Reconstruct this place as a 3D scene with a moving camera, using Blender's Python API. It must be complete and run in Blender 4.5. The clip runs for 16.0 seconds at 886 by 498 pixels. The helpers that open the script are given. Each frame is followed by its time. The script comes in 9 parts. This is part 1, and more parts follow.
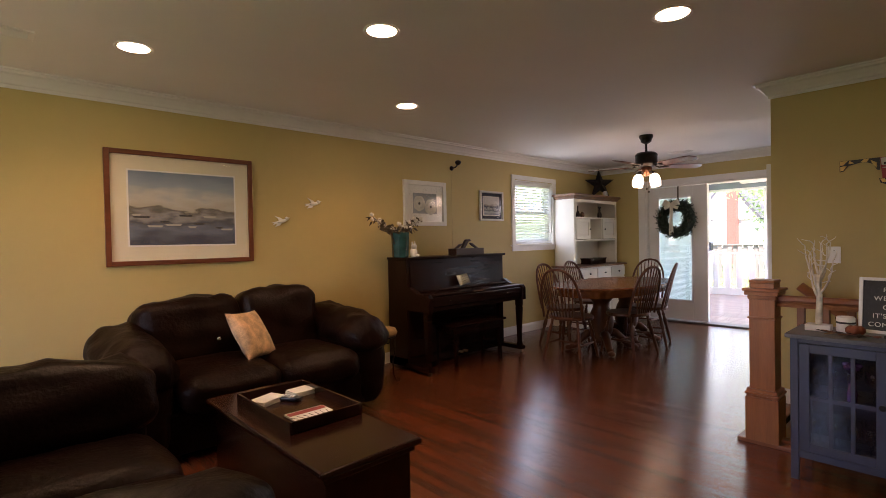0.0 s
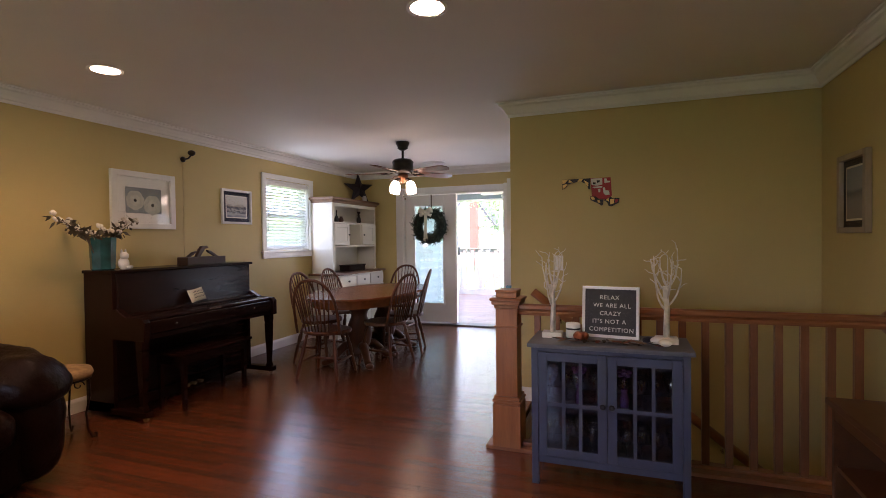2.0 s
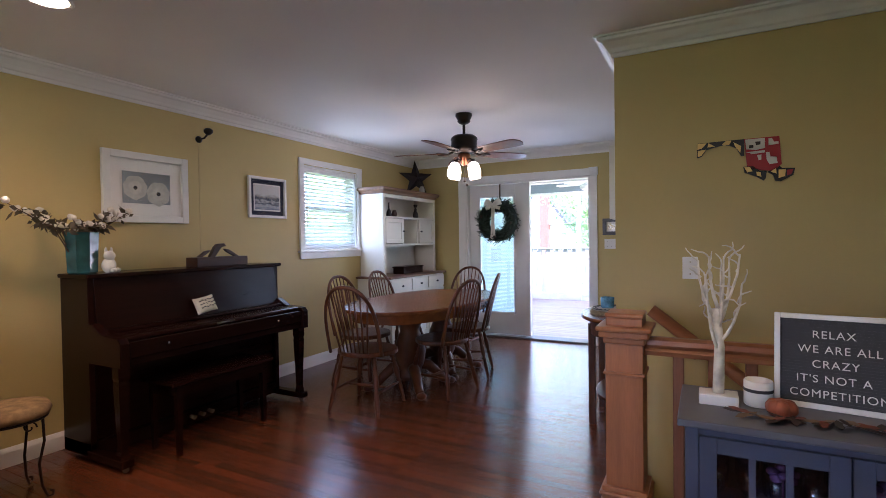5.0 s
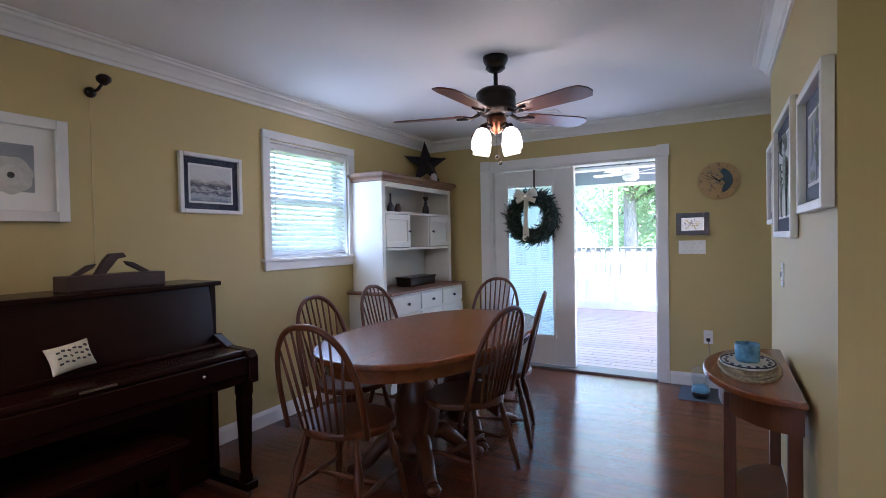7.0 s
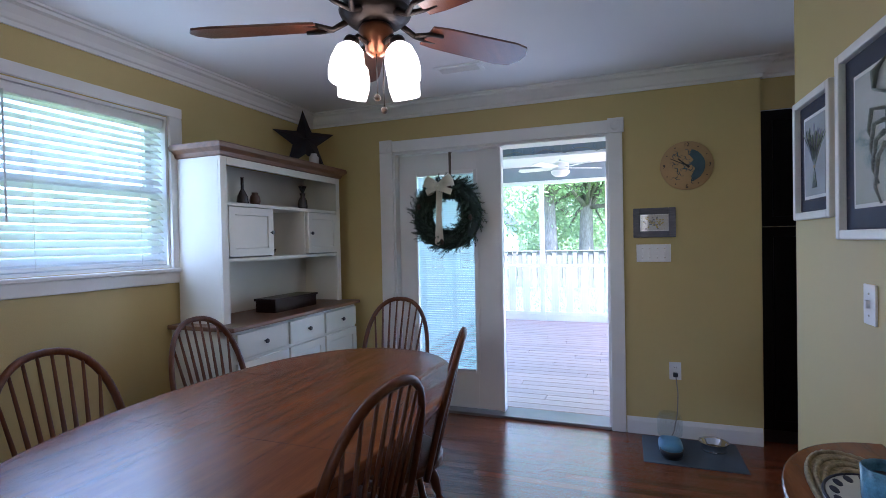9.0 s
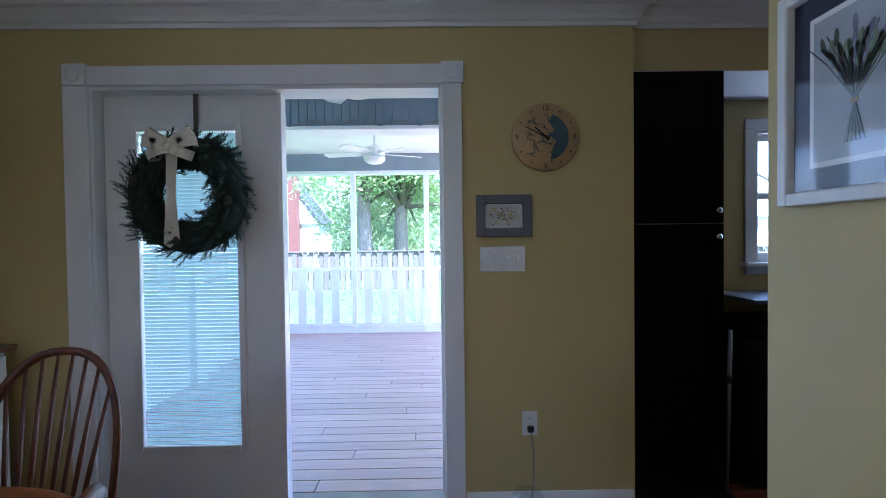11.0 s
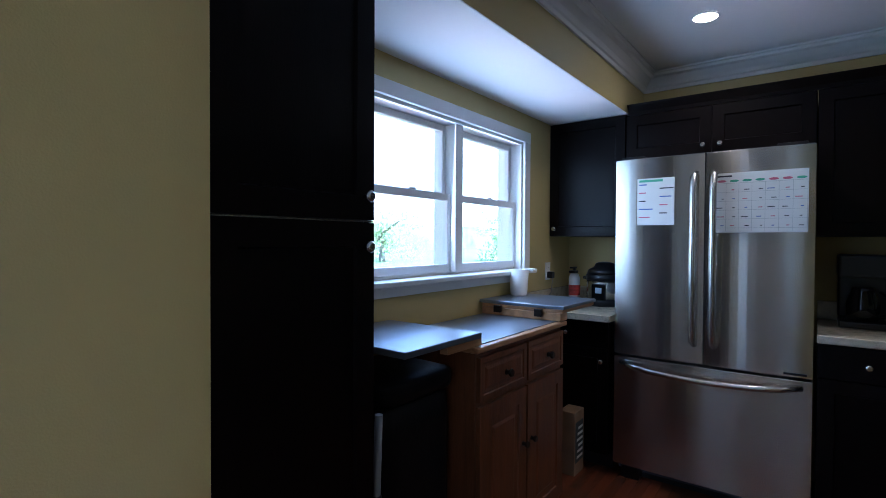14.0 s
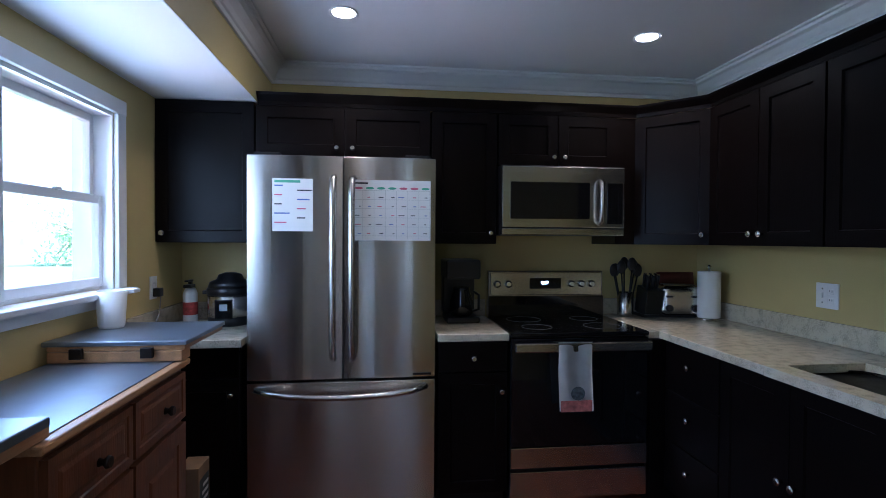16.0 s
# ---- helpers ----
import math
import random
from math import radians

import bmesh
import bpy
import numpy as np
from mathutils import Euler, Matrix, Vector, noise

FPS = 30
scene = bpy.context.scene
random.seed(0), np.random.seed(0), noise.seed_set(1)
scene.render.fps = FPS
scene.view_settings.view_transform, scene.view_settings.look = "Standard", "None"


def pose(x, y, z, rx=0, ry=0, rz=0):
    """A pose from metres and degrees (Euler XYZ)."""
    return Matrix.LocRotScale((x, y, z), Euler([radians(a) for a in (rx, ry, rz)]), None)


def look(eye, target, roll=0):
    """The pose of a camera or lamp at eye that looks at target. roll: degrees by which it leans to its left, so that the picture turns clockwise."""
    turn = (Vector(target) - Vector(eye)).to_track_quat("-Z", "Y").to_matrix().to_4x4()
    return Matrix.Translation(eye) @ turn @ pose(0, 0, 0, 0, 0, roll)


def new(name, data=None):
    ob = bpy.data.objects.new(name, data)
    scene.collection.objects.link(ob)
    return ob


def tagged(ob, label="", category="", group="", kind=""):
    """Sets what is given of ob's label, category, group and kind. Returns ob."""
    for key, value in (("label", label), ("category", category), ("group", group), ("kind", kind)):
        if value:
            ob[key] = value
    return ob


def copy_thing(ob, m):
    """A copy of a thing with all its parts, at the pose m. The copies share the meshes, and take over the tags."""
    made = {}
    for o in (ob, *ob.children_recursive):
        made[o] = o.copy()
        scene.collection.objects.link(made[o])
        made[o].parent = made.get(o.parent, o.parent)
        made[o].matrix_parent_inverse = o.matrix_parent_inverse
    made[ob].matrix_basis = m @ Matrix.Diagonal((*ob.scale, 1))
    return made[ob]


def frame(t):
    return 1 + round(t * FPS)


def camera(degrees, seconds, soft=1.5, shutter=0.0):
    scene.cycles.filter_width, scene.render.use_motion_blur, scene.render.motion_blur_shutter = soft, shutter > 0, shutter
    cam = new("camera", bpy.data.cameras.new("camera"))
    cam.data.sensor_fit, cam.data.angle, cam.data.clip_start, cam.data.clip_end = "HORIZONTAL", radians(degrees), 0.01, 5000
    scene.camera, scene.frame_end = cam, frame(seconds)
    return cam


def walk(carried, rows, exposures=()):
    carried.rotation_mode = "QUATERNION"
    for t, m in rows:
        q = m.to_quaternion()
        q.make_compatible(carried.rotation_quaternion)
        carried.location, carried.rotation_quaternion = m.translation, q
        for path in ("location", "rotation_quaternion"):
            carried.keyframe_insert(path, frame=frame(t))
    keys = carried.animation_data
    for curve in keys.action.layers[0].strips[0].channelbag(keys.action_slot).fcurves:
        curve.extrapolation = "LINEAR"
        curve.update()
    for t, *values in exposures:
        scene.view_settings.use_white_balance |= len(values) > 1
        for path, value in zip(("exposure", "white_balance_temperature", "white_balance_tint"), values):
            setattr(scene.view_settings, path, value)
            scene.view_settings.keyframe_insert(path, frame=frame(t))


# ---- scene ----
cam = camera(83.7, 16.0, 0.75)
PATH = [
    (0, (-0.032, -0.021, 1.278), (1.336, 1.438, 1.245), -1.1),
    (0.5, (0.078, 0.009, 1.302), (1.571, 1.339, 1.268), -1.0),
    (1, (0.223, 0.04, 1.316), (1.85, 1.202, 1.28), -1.0),
    (1.5, (0.336, 0.098, 1.318), (2.11, 1.02, 1.281), -0.8),
    (2, (0.393, 0.157, 1.32), (2.271, 0.841, 1.283), -0.7),
    (2.5, (0.441, 0.161, 1.314), (2.336, 0.799, 1.276), -0.8),
    (3, (0.525, 0.149, 1.295), (2.42, 0.789, 1.257), -0.8),
    (3.5, (0.71, 0.132, 1.299), (2.588, 0.817, 1.258), -0.9),
    (4, (0.936, 0.209, 1.276), (2.754, 1.043, 1.235), -0.8),
    (4.5, (1.191, 0.405, 1.294), (2.973, 1.313, 1.256), -0.8),
    (4.7, (1.285, 0.473, 1.287), (3.061, 1.393, 1.251), -0.8),
    (6.8, (2.585, 1.219, 1.343), (4.324, 2.205, 1.299), -1.0),
    (7, (2.695, 1.297, 1.331), (4.438, 2.277, 1.291), -1.0),
    (7.5, (3.006, 1.447, 1.337), (4.749, 2.426, 1.295), -0.9),
    (8, (3.292, 1.535, 1.336), (5.073, 2.444, 1.291), -0.9),
    (8.2, (3.422, 1.569, 1.335), (5.22, 2.443, 1.292), -1.0),
    (10.3, (4.808, 1.78, 1.285), (6.788, 2.059, 1.271), -0.8),
    (10.5, (4.929, 1.786, 1.273), (6.919, 1.989, 1.258), -0.7),
    (11, (5.222, 1.83, 1.324), (7.221, 1.804, 1.28), -0.7),
    (11.5, (5.518, 1.817, 1.28), (7.501, 1.553, 1.264), -0.6),
    (12, (5.797, 1.769, 1.291), (7.738, 1.29, 1.283), -0.6),
    (12.5, (6.064, 1.714, 1.306), (7.926, 0.984, 1.284), -0.2),
    (13, (6.276, 1.642, 1.306), (7.956, 0.558, 1.275), 0.2),
    (13.5, (6.499, 1.485, 1.335), (7.976, 0.137, 1.297), 0.5),
    (14, (6.663, 1.362, 1.332), (7.868, -0.234, 1.297), 0.3),
    (14.5, (6.784, 1.244, 1.322), (7.64, -0.563, 1.294), 0.5),
    (15, (6.879, 1.174, 1.338), (7.302, -0.781, 1.306), 0.3),
    (15.5, (6.932, 1.095, 1.334), (7.023, -0.903, 1.317), 0.2),
    (16, (6.918, 0.99, 1.379), (6.684, -0.996, 1.345), 0.3),
]
EXPOSURES = [(0.0, 3.33, 7200, 35), (1.0, 3.51, 6950, 35), (2.5, 3.55, 6400, 34), (4.5, 3.72, 5750, 31), (7.0, 3.6, 5300, 28), (8.0, 3.52, 5220, 27), (10.3, 3.0, 5060, 22), (12.0, 2.95, 4890, 20), (12.5, 2.62, 4890, 17), (13.0, 2.42, 4900, 17), (13.5, 2.75, 4950, 18), (14.0, 3.23, 4820, 18), (15.0, 3.38, 4870, 18), (16.0, 3.53, 4950, 21)]
walk(cam, [(t, look(eye, target, roll)) for t, eye, target, roll in PATH], EXPOSURES)

# ---- light ----
world = bpy.data.worlds.new("sky")
world.use_nodes = True
scene.world = world
wn = world.node_tree
sky = wn.nodes.new("ShaderNodeTexSky")
sky.sky_type = "NISHITA"
sky.sun_disc = False
sky.sun_elevation, sky.sun_rotation = radians(60), radians(235)
bg = wn.nodes["Background"]
bg.inputs["Strength"].default_value = 0.15
wn.links.new(sky.outputs["Color"], bg.inputs["Color"])

sun_data = bpy.data.lights.new("sun", "SUN")
sun_data.energy, sun_data.angle, sun_data.color = 5.0, radians(0.6), (1.0, 0.95, 0.86)
sun = new("sun", sun_data)
# the sun stands high in the south-west, behind the house
sun.matrix_world = look((-41, -28.5, 86.6), (0, 0, 0))


def area_lamp(name, m, w, h, power, color):
    d = bpy.data.lights.new(name, "AREA")
    d.shape, d.size, d.size_y, d.energy, d.color = "RECTANGLE", w, h, power, color
    ob = new(name, d)
    ob.matrix_world = m
    return ob


DAY = (0.70, 0.88, 1.0)
area_lamp("daylight_dining_window", look((5.68, 4.17, 1.65), (5.68, 0, 1.3)), 0.85, 0.85, 0.66, DAY)
area_lamp("daylight_door", look((7.58, 2.2, 1.05), (0, 2.2, 0.7)), 0.74, 1.95, 0.8, DAY)
area_lamp("daylight_kitchen_window", look((8.13, -0.70, 1.56), (0, -0.70, 1.2)), 1.2, 0.75, 1.2, DAY)
area_lamp("daylight_front_window", look((-2.18, 2.2, 1.45), (1, 2.7, 3.0)), 1.8, 1.2, 0.5, DAY)

# ---- materials ----
MATS = {}


def mat(name, color, rough=0.5, metal=0.0, vary=0.15, scale=6.0, bump=0.0, bump_scale=120.0, stretch=(1, 1, 1), coat=0.0, sheen=0.0, per_object=0.0, island=0.0, fine=0.0, spec=0.5):
    """A surface with colour that varies at two scales, and fine relief."""
    if name in MATS:
        return MATS[name]
    m = bpy.data.materials.new(name)
    m.use_nodes = True
    nt = m.node_tree
    b = nt.nodes["Principled BSDF"]
    N, L = nt.nodes.new, nt.links.new
    co = N("ShaderNodeTexCoord")
    mp = N("ShaderNodeMapping")
    mp.inputs["Scale"].default_value = stretch
    L(co.outputs["Object"], mp.inputs["Vector"])
    n1 = N("ShaderNodeTexNoise")
    n1.inputs["Scale"].default_value, n1.inputs["Detail"].default_value = scale, 5
    L(mp.outputs[0], n1.inputs["Vector"])
    n2 = N("ShaderNodeTexNoise")
    n2.inputs["Scale"].default_value, n2.inputs["Detail"].default_value = scale * 9, 3
    L(mp.outputs[0], n2.inputs["Vector"])
    mix = N("ShaderNodeMath")
    mix.operation = "MULTIPLY_ADD"
    L(n2.outputs["Fac"], mix.inputs[0])
    mix.inputs[1].default_value = fine
    L(n1.outputs["Fac"], mix.inputs[2])
    ramp = N("ShaderNodeValToRGB")
    lo = [c * (1 - vary) for c in color]
    hi = [min(1, c * (1 + vary)) for c in color]
    ramp.color_ramp.elements[0].position, ramp.color_ramp.elements[1].position = 0.3 + fine * 0.3, 0.7 + fine * 0.7
    ramp.color_ramp.elements[0].color, ramp.color_ramp.elements[1].color = (*lo, 1), (*hi, 1)
    L(mix.outputs[0], ramp.inputs[0])
    out = ramp.outputs[0]
    if per_object or island:
        hsv = N("ShaderNodeHueSaturation")
        rng = N("ShaderNodeMapRange")
        amount = per_object or island
        rng.inputs[3].default_value, rng.inputs[4].default_value = 1 - amount, 1 + amount
        L(N("ShaderNodeObjectInfo").outputs["Random"] if per_object else N("ShaderNodeNewGeometry").outputs["Random Per Island"], rng.inputs[0])
        L(rng.outputs[0], hsv.inputs["Value"])
        L(out, hsv.inputs["Color"])
        out = hsv.outputs[0]
    L(out, b.inputs["Base Color"])
    rr = N("ShaderNodeMapRange")
    rr.inputs[3].default_value, rr.inputs[4].default_value = max(0.02, rough * 0.82), min(1, rough * 1.18)
    L(n1.outputs["Fac"], rr.inputs[0])
    L(rr.outputs[0], b.inputs["Roughness"])
    b.inputs["Metallic"].default_value = metal
    b.inputs["Specular IOR Level"].default_value = spec
    b.inputs["Coat Weight"].default_value = coat
    b.inputs["Coat Roughness"].default_value = 0.15
    b.inputs["Sheen Weight"].default_value = sheen
    if bump:
        n3 = N("ShaderNodeTexNoise")
        n3.inputs["Scale"].default_value, n3.inputs["Detail"].default_value = bump_scale, 4
        L(mp.outputs[0], n3.inputs["Vector"])
        bp = N("ShaderNodeBump")
        bp.inputs["Strength"].default_value, bp.inputs["Distance"].default_value = bump, 0.01
        L(n3.outputs["Fac"], bp.inputs["Height"])
        L(bp.outputs[0], b.inputs["Normal"])
    MATS[name] = m
    return m


def wood(name, color, rough=0.35, axis="x", vary=0.35, coat=0.0, scale=3.0, per_object=0.0, island=0.0, bump=0.12, spec=0.5):
    st = {"x": (0.7, 9, 9), "y": (9, 0.7, 9), "z": (9, 9, 0.7)}[axis]
    return mat(name, color, rough, 0, vary, scale, bump, 22, st, coat, 0, per_object, island, 0.5, spec)


def glass(name, tint=(1, 1, 1), rough=0.0, solid=False, gloss=0.04):
    if name in MATS:
        return MATS[name]
    m = bpy.data.materials.new(name)
    m.use_nodes = True
    nt = m.node_tree
    b = nt.nodes["Principled BSDF"]
    b.inputs["Base Color"].default_value = (*tint, 1)
    b.inputs["Roughness"].default_value = rough
    b.inputs["Transmission Weight"].default_value = 1
    b.inputs["IOR"].default_value = 1.45
    if not solid:
        # a thin sheet: clear with a mirror-like gloss
        tr, gl, mx = (nt.nodes.new(k) for k in ("ShaderNodeBsdfTransparent", "ShaderNodeBsdfGlossy", "ShaderNodeMixShader"))
        tr.inputs[0].default_value = (*tint, 1)
        gl.inputs["Roughness"].default_value = rough
        mx.inputs[0].default_value = gloss
        nt.links.new(tr.outputs[0], mx.inputs[1])
        nt.links.new(gl.outputs[0], mx.inputs[2])
        nt.links.new(mx.outputs[0], nt.nodes["Material Output"].inputs[0])
    MATS[name] = m
    return m


def glow(name, color, strength):
    if name in MATS:
        return MATS[name]
    m = bpy.data.materials.new(name)
    m.use_nodes = True
    b = m.node_tree.nodes["Principled BSDF"]
    b.inputs["Base Color"].default_value = (*color, 1)
    b.inputs["Emission Color"].default_value = (*color, 1)
    b.inputs["Emission Strength"].default_value = strength
    MATS[name] = m
    return m


WALL = mat("olive_wall_paint", (0.525, 0.413, 0.165), 0.55, 0, 0.05, 1.4, 0.10, 260, fine=0.2)
WHITE = mat("white_trim_paint", (0.78, 0.77, 0.75), 0.35, 0, 0.04, 4, 0.04, 90)
CEIL = mat("ceiling_paint", (0.81, 0.80, 0.78), 0.8, 0, 0.03, 1.2, 0.08, 200)
OAK_FLOOR = wood("red_oak_floor", (0.130, 0.038, 0.0155), 0.19, "y", 0.17, 0.12, 2.2, per_object=0.17, bump=0.16)
OAK_FLOOR_REST = wood("red_oak_floor_rest", (0.130, 0.038, 0.0155), 0.19, "y", 0.17, 0.12, 2.2, island=0.17, bump=0.16)
SUBFLOOR = mat("dark_subfloor", (0.03, 0.015, 0.01), 0.8)
# one honey oak throughout; rail and baluster colours darkened for the stairwell's shade
RAIL_SHADED = wood("honey_oak_rail_shaded", (0.26, 0.095, 0.032), 0.38, "y", 0.2)
NEWEL_WOOD = wood("honey_oak_post", (0.36, 0.14, 0.05), 0.38, "z", 0.2)
BALUSTER_SHADED = wood("honey_oak_baluster_shaded", (0.20, 0.072, 0.024), 0.42, "z", 0.25, per_object=0.1)
CHAIR_WOOD = wood("chair_oak", (0.092, 0.029, 0.009), 0.36, "z", 0.35, 0.0, spec=0.3)
TABLE_WOOD = wood("table_oak", (0.18, 0.056, 0.016), 0.24, "x", 0.28, 0.08, spec=0.35)
PIANO_WOOD = wood("piano_mahogany", (0.014, 0.0040, 0.0026), 0.25, "x", 0.25, 0.0, bump=0.015, spec=0.16)
BROWN_TABLE = wood("dark_cherry_table", (0.026, 0.0075, 0.0045), 0.20, "y", 0.14, 0.0, bump=0.02, spec=0.28)
LEATHER = mat("dark_brown_leather", (0.0115, 0.0045, 0.0028), 0.38, 0, 0.5, 7, 0.45, 45, fine=0.4, spec=0.085)
ESPRESSO = wood("espresso_cabinet", (0.0042, 0.0028, 0.0026), 0.33, "z", 0.2, 0.0, bump=0.04, spec=0.10)
STEEL = mat("brushed_steel", (0.55, 0.52, 0.47), 0.25, 1.0, 0.05, 3)
_b = STEEL.node_tree.nodes["Principled BSDF"]
_b.inputs["Anisotropic"].default_value = 0.9
_b.inputs["Anisotropic Rotation"].default_value = 0.25
_t = STEEL.node_tree.nodes.new("ShaderNodeTangent")
_t.direction_type, _t.axis = "RADIAL", "Z"
STEEL.node_tree.links.new(_t.outputs[0], _b.inputs["Tangent"])
STEEL_H = mat("brushed_steel_wide", (0.60, 0.58, 0.55), 0.24, 1.0, 0.06, 3, 0.05, 30, (0.6, 40, 40))
CHROME = mat("polished_chrome", (0.75, 0.75, 0.76), 0.10, 1.0, 0.02)
NICKEL = mat("satin_nickel", (0.62, 0.60, 0.57), 0.22, 1.0, 0.03)
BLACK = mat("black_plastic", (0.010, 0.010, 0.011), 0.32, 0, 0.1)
BLACK_GLASS = mat("black_glass", (0.006, 0.006, 0.007), 0.06, 0, 0.05)
IRON = mat("oil_rubbed_bronze", (0.022, 0.016, 0.013), 0.40, 0.7, 0.3, 9, 0.1, 60)
BLUE_PAINT = mat("slate_blue_paint", (0.066, 0.078, 0.128), 0.42, 0, 0.08, 5, 0.04, 120)
CREAM = mat("cream_paint", (0.70, 0.67, 0.58), 0.45, 0, 0.05, 4, 0.04, 90)
GRANITE = mat("pale_granite", (0.44, 0.39, 0.29), 0.14, 0, 0.35, 24, 0, fine=0.9)
PAPER = mat("white_paper", (0.80, 0.79, 0.76), 0.7, 0, 0.03)
MATBOARD = mat("cream_mat_board", (0.74, 0.68, 0.52), 0.8, 0, 0.03)
INK = mat("dark_ink", (0.03, 0.03, 0.035), 0.6)
PICTURE_GLASS = glass("picture_glass", gloss=0.022)
WINDOW_GLASS = glass("window_glass", (0.97, 0.99, 0.98))

# ---- mesh helpers ----


def box(bm, x0, x1, y0, y1, z0, z1, bevel=0.0, seg=2):
    tmp = bmesh.new()
    bmesh.ops.create_cube(tmp, size=1)
    bmesh.ops.transform(tmp, matrix=Matrix.LocRotScale(((x0 + x1) / 2, (y0 + y1) / 2, (z0 + z1) / 2), None, (abs(x1 - x0), abs(y1 - y0), abs(z1 - z0))), verts=tmp.verts)
    if bevel:
        bmesh.ops.bevel(tmp, geom=tmp.edges[:], offset=bevel, segments=seg, affect="EDGES", profile=0.5)
    join(bm, tmp)
    return bm


def join(bm, tmp, m=None):
    """Adds the mesh tmp to bm, and frees it."""
    if m is not None:
        bmesh.ops.transform(tmp, matrix=m, verts=tmp.verts)
    vs = [bm.verts.new(v.co) for v in tmp.verts]
    tmp.verts.index_update()
    for f in tmp.faces:
        nf = bm.faces.new([vs[v.index] for v in f.verts])
        nf.smooth = f.smooth
    tmp.free()
    return bm


def B(*boxes, bevel=0.0):
    bm = bmesh.new()
    for b in boxes:
        box(bm, *b[:6], bevel=b[6] if len(b) > 6 else bevel)
    return bm


def lathe(bm, profile, m=None, seg=20, cap=True, smooth=True):
    """Turns a profile of (radius, z) about z."""
    tmp = bmesh.new()
    rings = [[tmp.verts.new((r * math.cos(2 * math.pi * k / seg), r * math.sin(2 * math.pi * k / seg), z)) for k in range(seg)] for r, z in profile]
    for a, b in zip(rings, rings[1:]):
        for k in range(seg):
            f = tmp.faces.new((a[k], a[(k + 1) % seg], b[(k + 1) % seg], b[k]))
            f.smooth = smooth
    if cap:
        tmp.faces.new(rings[0][::-1])
        tmp.faces.new(rings[-1])
    return join(bm, tmp, m)


def tube(bm, pts, r, seg=8, close=False, flat=1.0):
    """A round bar along pts; r is a radius or one for each point."""
    pts = [Vector(p) for p in pts]
    n = len(pts)
    rs = r if hasattr(r, "__len__") else [r] * n
    tmp = bmesh.new()
    rings, ref = [], None
    for i, p in enumerate(pts):
        a, c = pts[(i - 1) % n if close else max(0, i - 1)], pts[(i + 1) % n if close else min(n - 1, i + 1)]
        t = (c - a).normalized()
        if ref is None:
            ref = t.orthogonal().normalized()
        u = (ref - t * ref.dot(t)).normalized()
        ref = u
        v = t.cross(u)
        rings.append([tmp.verts.new(p + rs[i] * (math.cos(2 * math.pi * k / seg) * u + flat * math.sin(2 * math.pi * k / seg) * v)) for k in range(seg)])
    for i in range(n if close else n - 1):
        a, b = rings[i], rings[(i + 1) % n]
        for k in range(seg):
            tmp.faces.new((a[k], a[(k + 1) % seg], b[(k + 1) % seg], b[k])).smooth = True
    if not close:
        tmp.faces.new(rings[0][::-1])
        tmp.faces.new(rings[-1])
    return join(bm, tmp)


def slab(bm, outline, z0, z1, bevel=0.0, m=None, seg=2):
    """A plate with an outline in x and y, from z0 to z1."""
    tmp = bmesh.new()
    low = [tmp.verts.new((x, y, z0)) for x, y in outline]
    high = [tmp.verts.new((x, y, z1)) for x, y in outline]
    n = len(outline)
    for k in range(n):
        tmp.faces.new((low[k], low[(k + 1) % n], high[(k + 1) % n], high[k]))
    tmp.faces.new(low[::-1])
    tmp.faces.new(high)
    bmesh.ops.recalc_face_normals(tmp, faces=tmp.faces[:])
    if bevel:
        es = [e for e in tmp.edges if abs(e.verts[0].co.z - e.verts[1].co.z) < 1e-6]
        bmesh.ops.bevel(tmp, geom=es, offset=bevel, segments=seg, affect="EDGES", profile=0.5)
    return join(bm, tmp, m)


def sweep(bm, path, profile, closed=False):
    """Runs a profile of (offset to the left, z) along a path in x and y, with mitred corners."""
    tmp = bmesh.new()
    n = len(path)
    P = [Vector(p) for p in path]
    rings = []
    for i in range(n):
        d0 = (P[i] - P[i - 1]).normalized() if closed or i else None
        d1 = (P[(i + 1) % n] - P[i]).normalized() if closed or i < n - 1 else None
        d0, d1 = d0 or d1, d1 or d0
        n0, n1 = Vector((-d0.y, d0.x)), Vector((-d1.y, d1.x))
        mt = (n0 + n1) / max(0.2, 1 + n0.dot(n1))
        rings.append([tmp.verts.new((P[i].x + mt.x * o, P[i].y + mt.y * o, z)) for o, z in profile])
    for i in range(n if closed else n - 1):
        a, b = rings[i], rings[(i + 1) % n]
        for k in range(len(profile)):
            j = (k + 1) % len(profile)
            tmp.faces.new((a[k], b[k], b[j], a[j]))
    if not closed:
        tmp.faces.new(rings[0])
        tmp.faces.new(rings[-1][::-1])
    bmesh.ops.recalc_face_normals(tmp, faces=tmp.faces[:])
    return join(bm, tmp)


def mesh_of(name, bm, material, smooth_angle=40):
    me = bpy.data.meshes.new(name)
    bm.normal_update()
    bm.to_mesh(me)
    bm.free()
    me.materials.append(material)
    return me


WORLD_OF = {}


def thing(name, at, label, category, group="", kind=""):
    """A thing's Empty at its base; its parts are built in world coordinates."""
    ob = new(name)
    ob.location = at
    ob.empty_display_size = 0.1
    WORLD_OF[ob.name] = Matrix.Translation(at)
    return tagged(ob, label, category, group, kind)


def part(name, bm, material, parent, label=""):
    ob = new(name, mesh_of(name, bm, material))
    ob.parent = parent
    ob.matrix_parent_inverse = WORLD_OF.get(parent.name, Matrix.Identity(4)).inverted()
    return tagged(ob, label)


def single(name, bm, material, label, category, kind="", group=""):
    """A thing that is one mesh."""
    return tagged(new(name, mesh_of(name, bm, material)), label, category, group, kind)


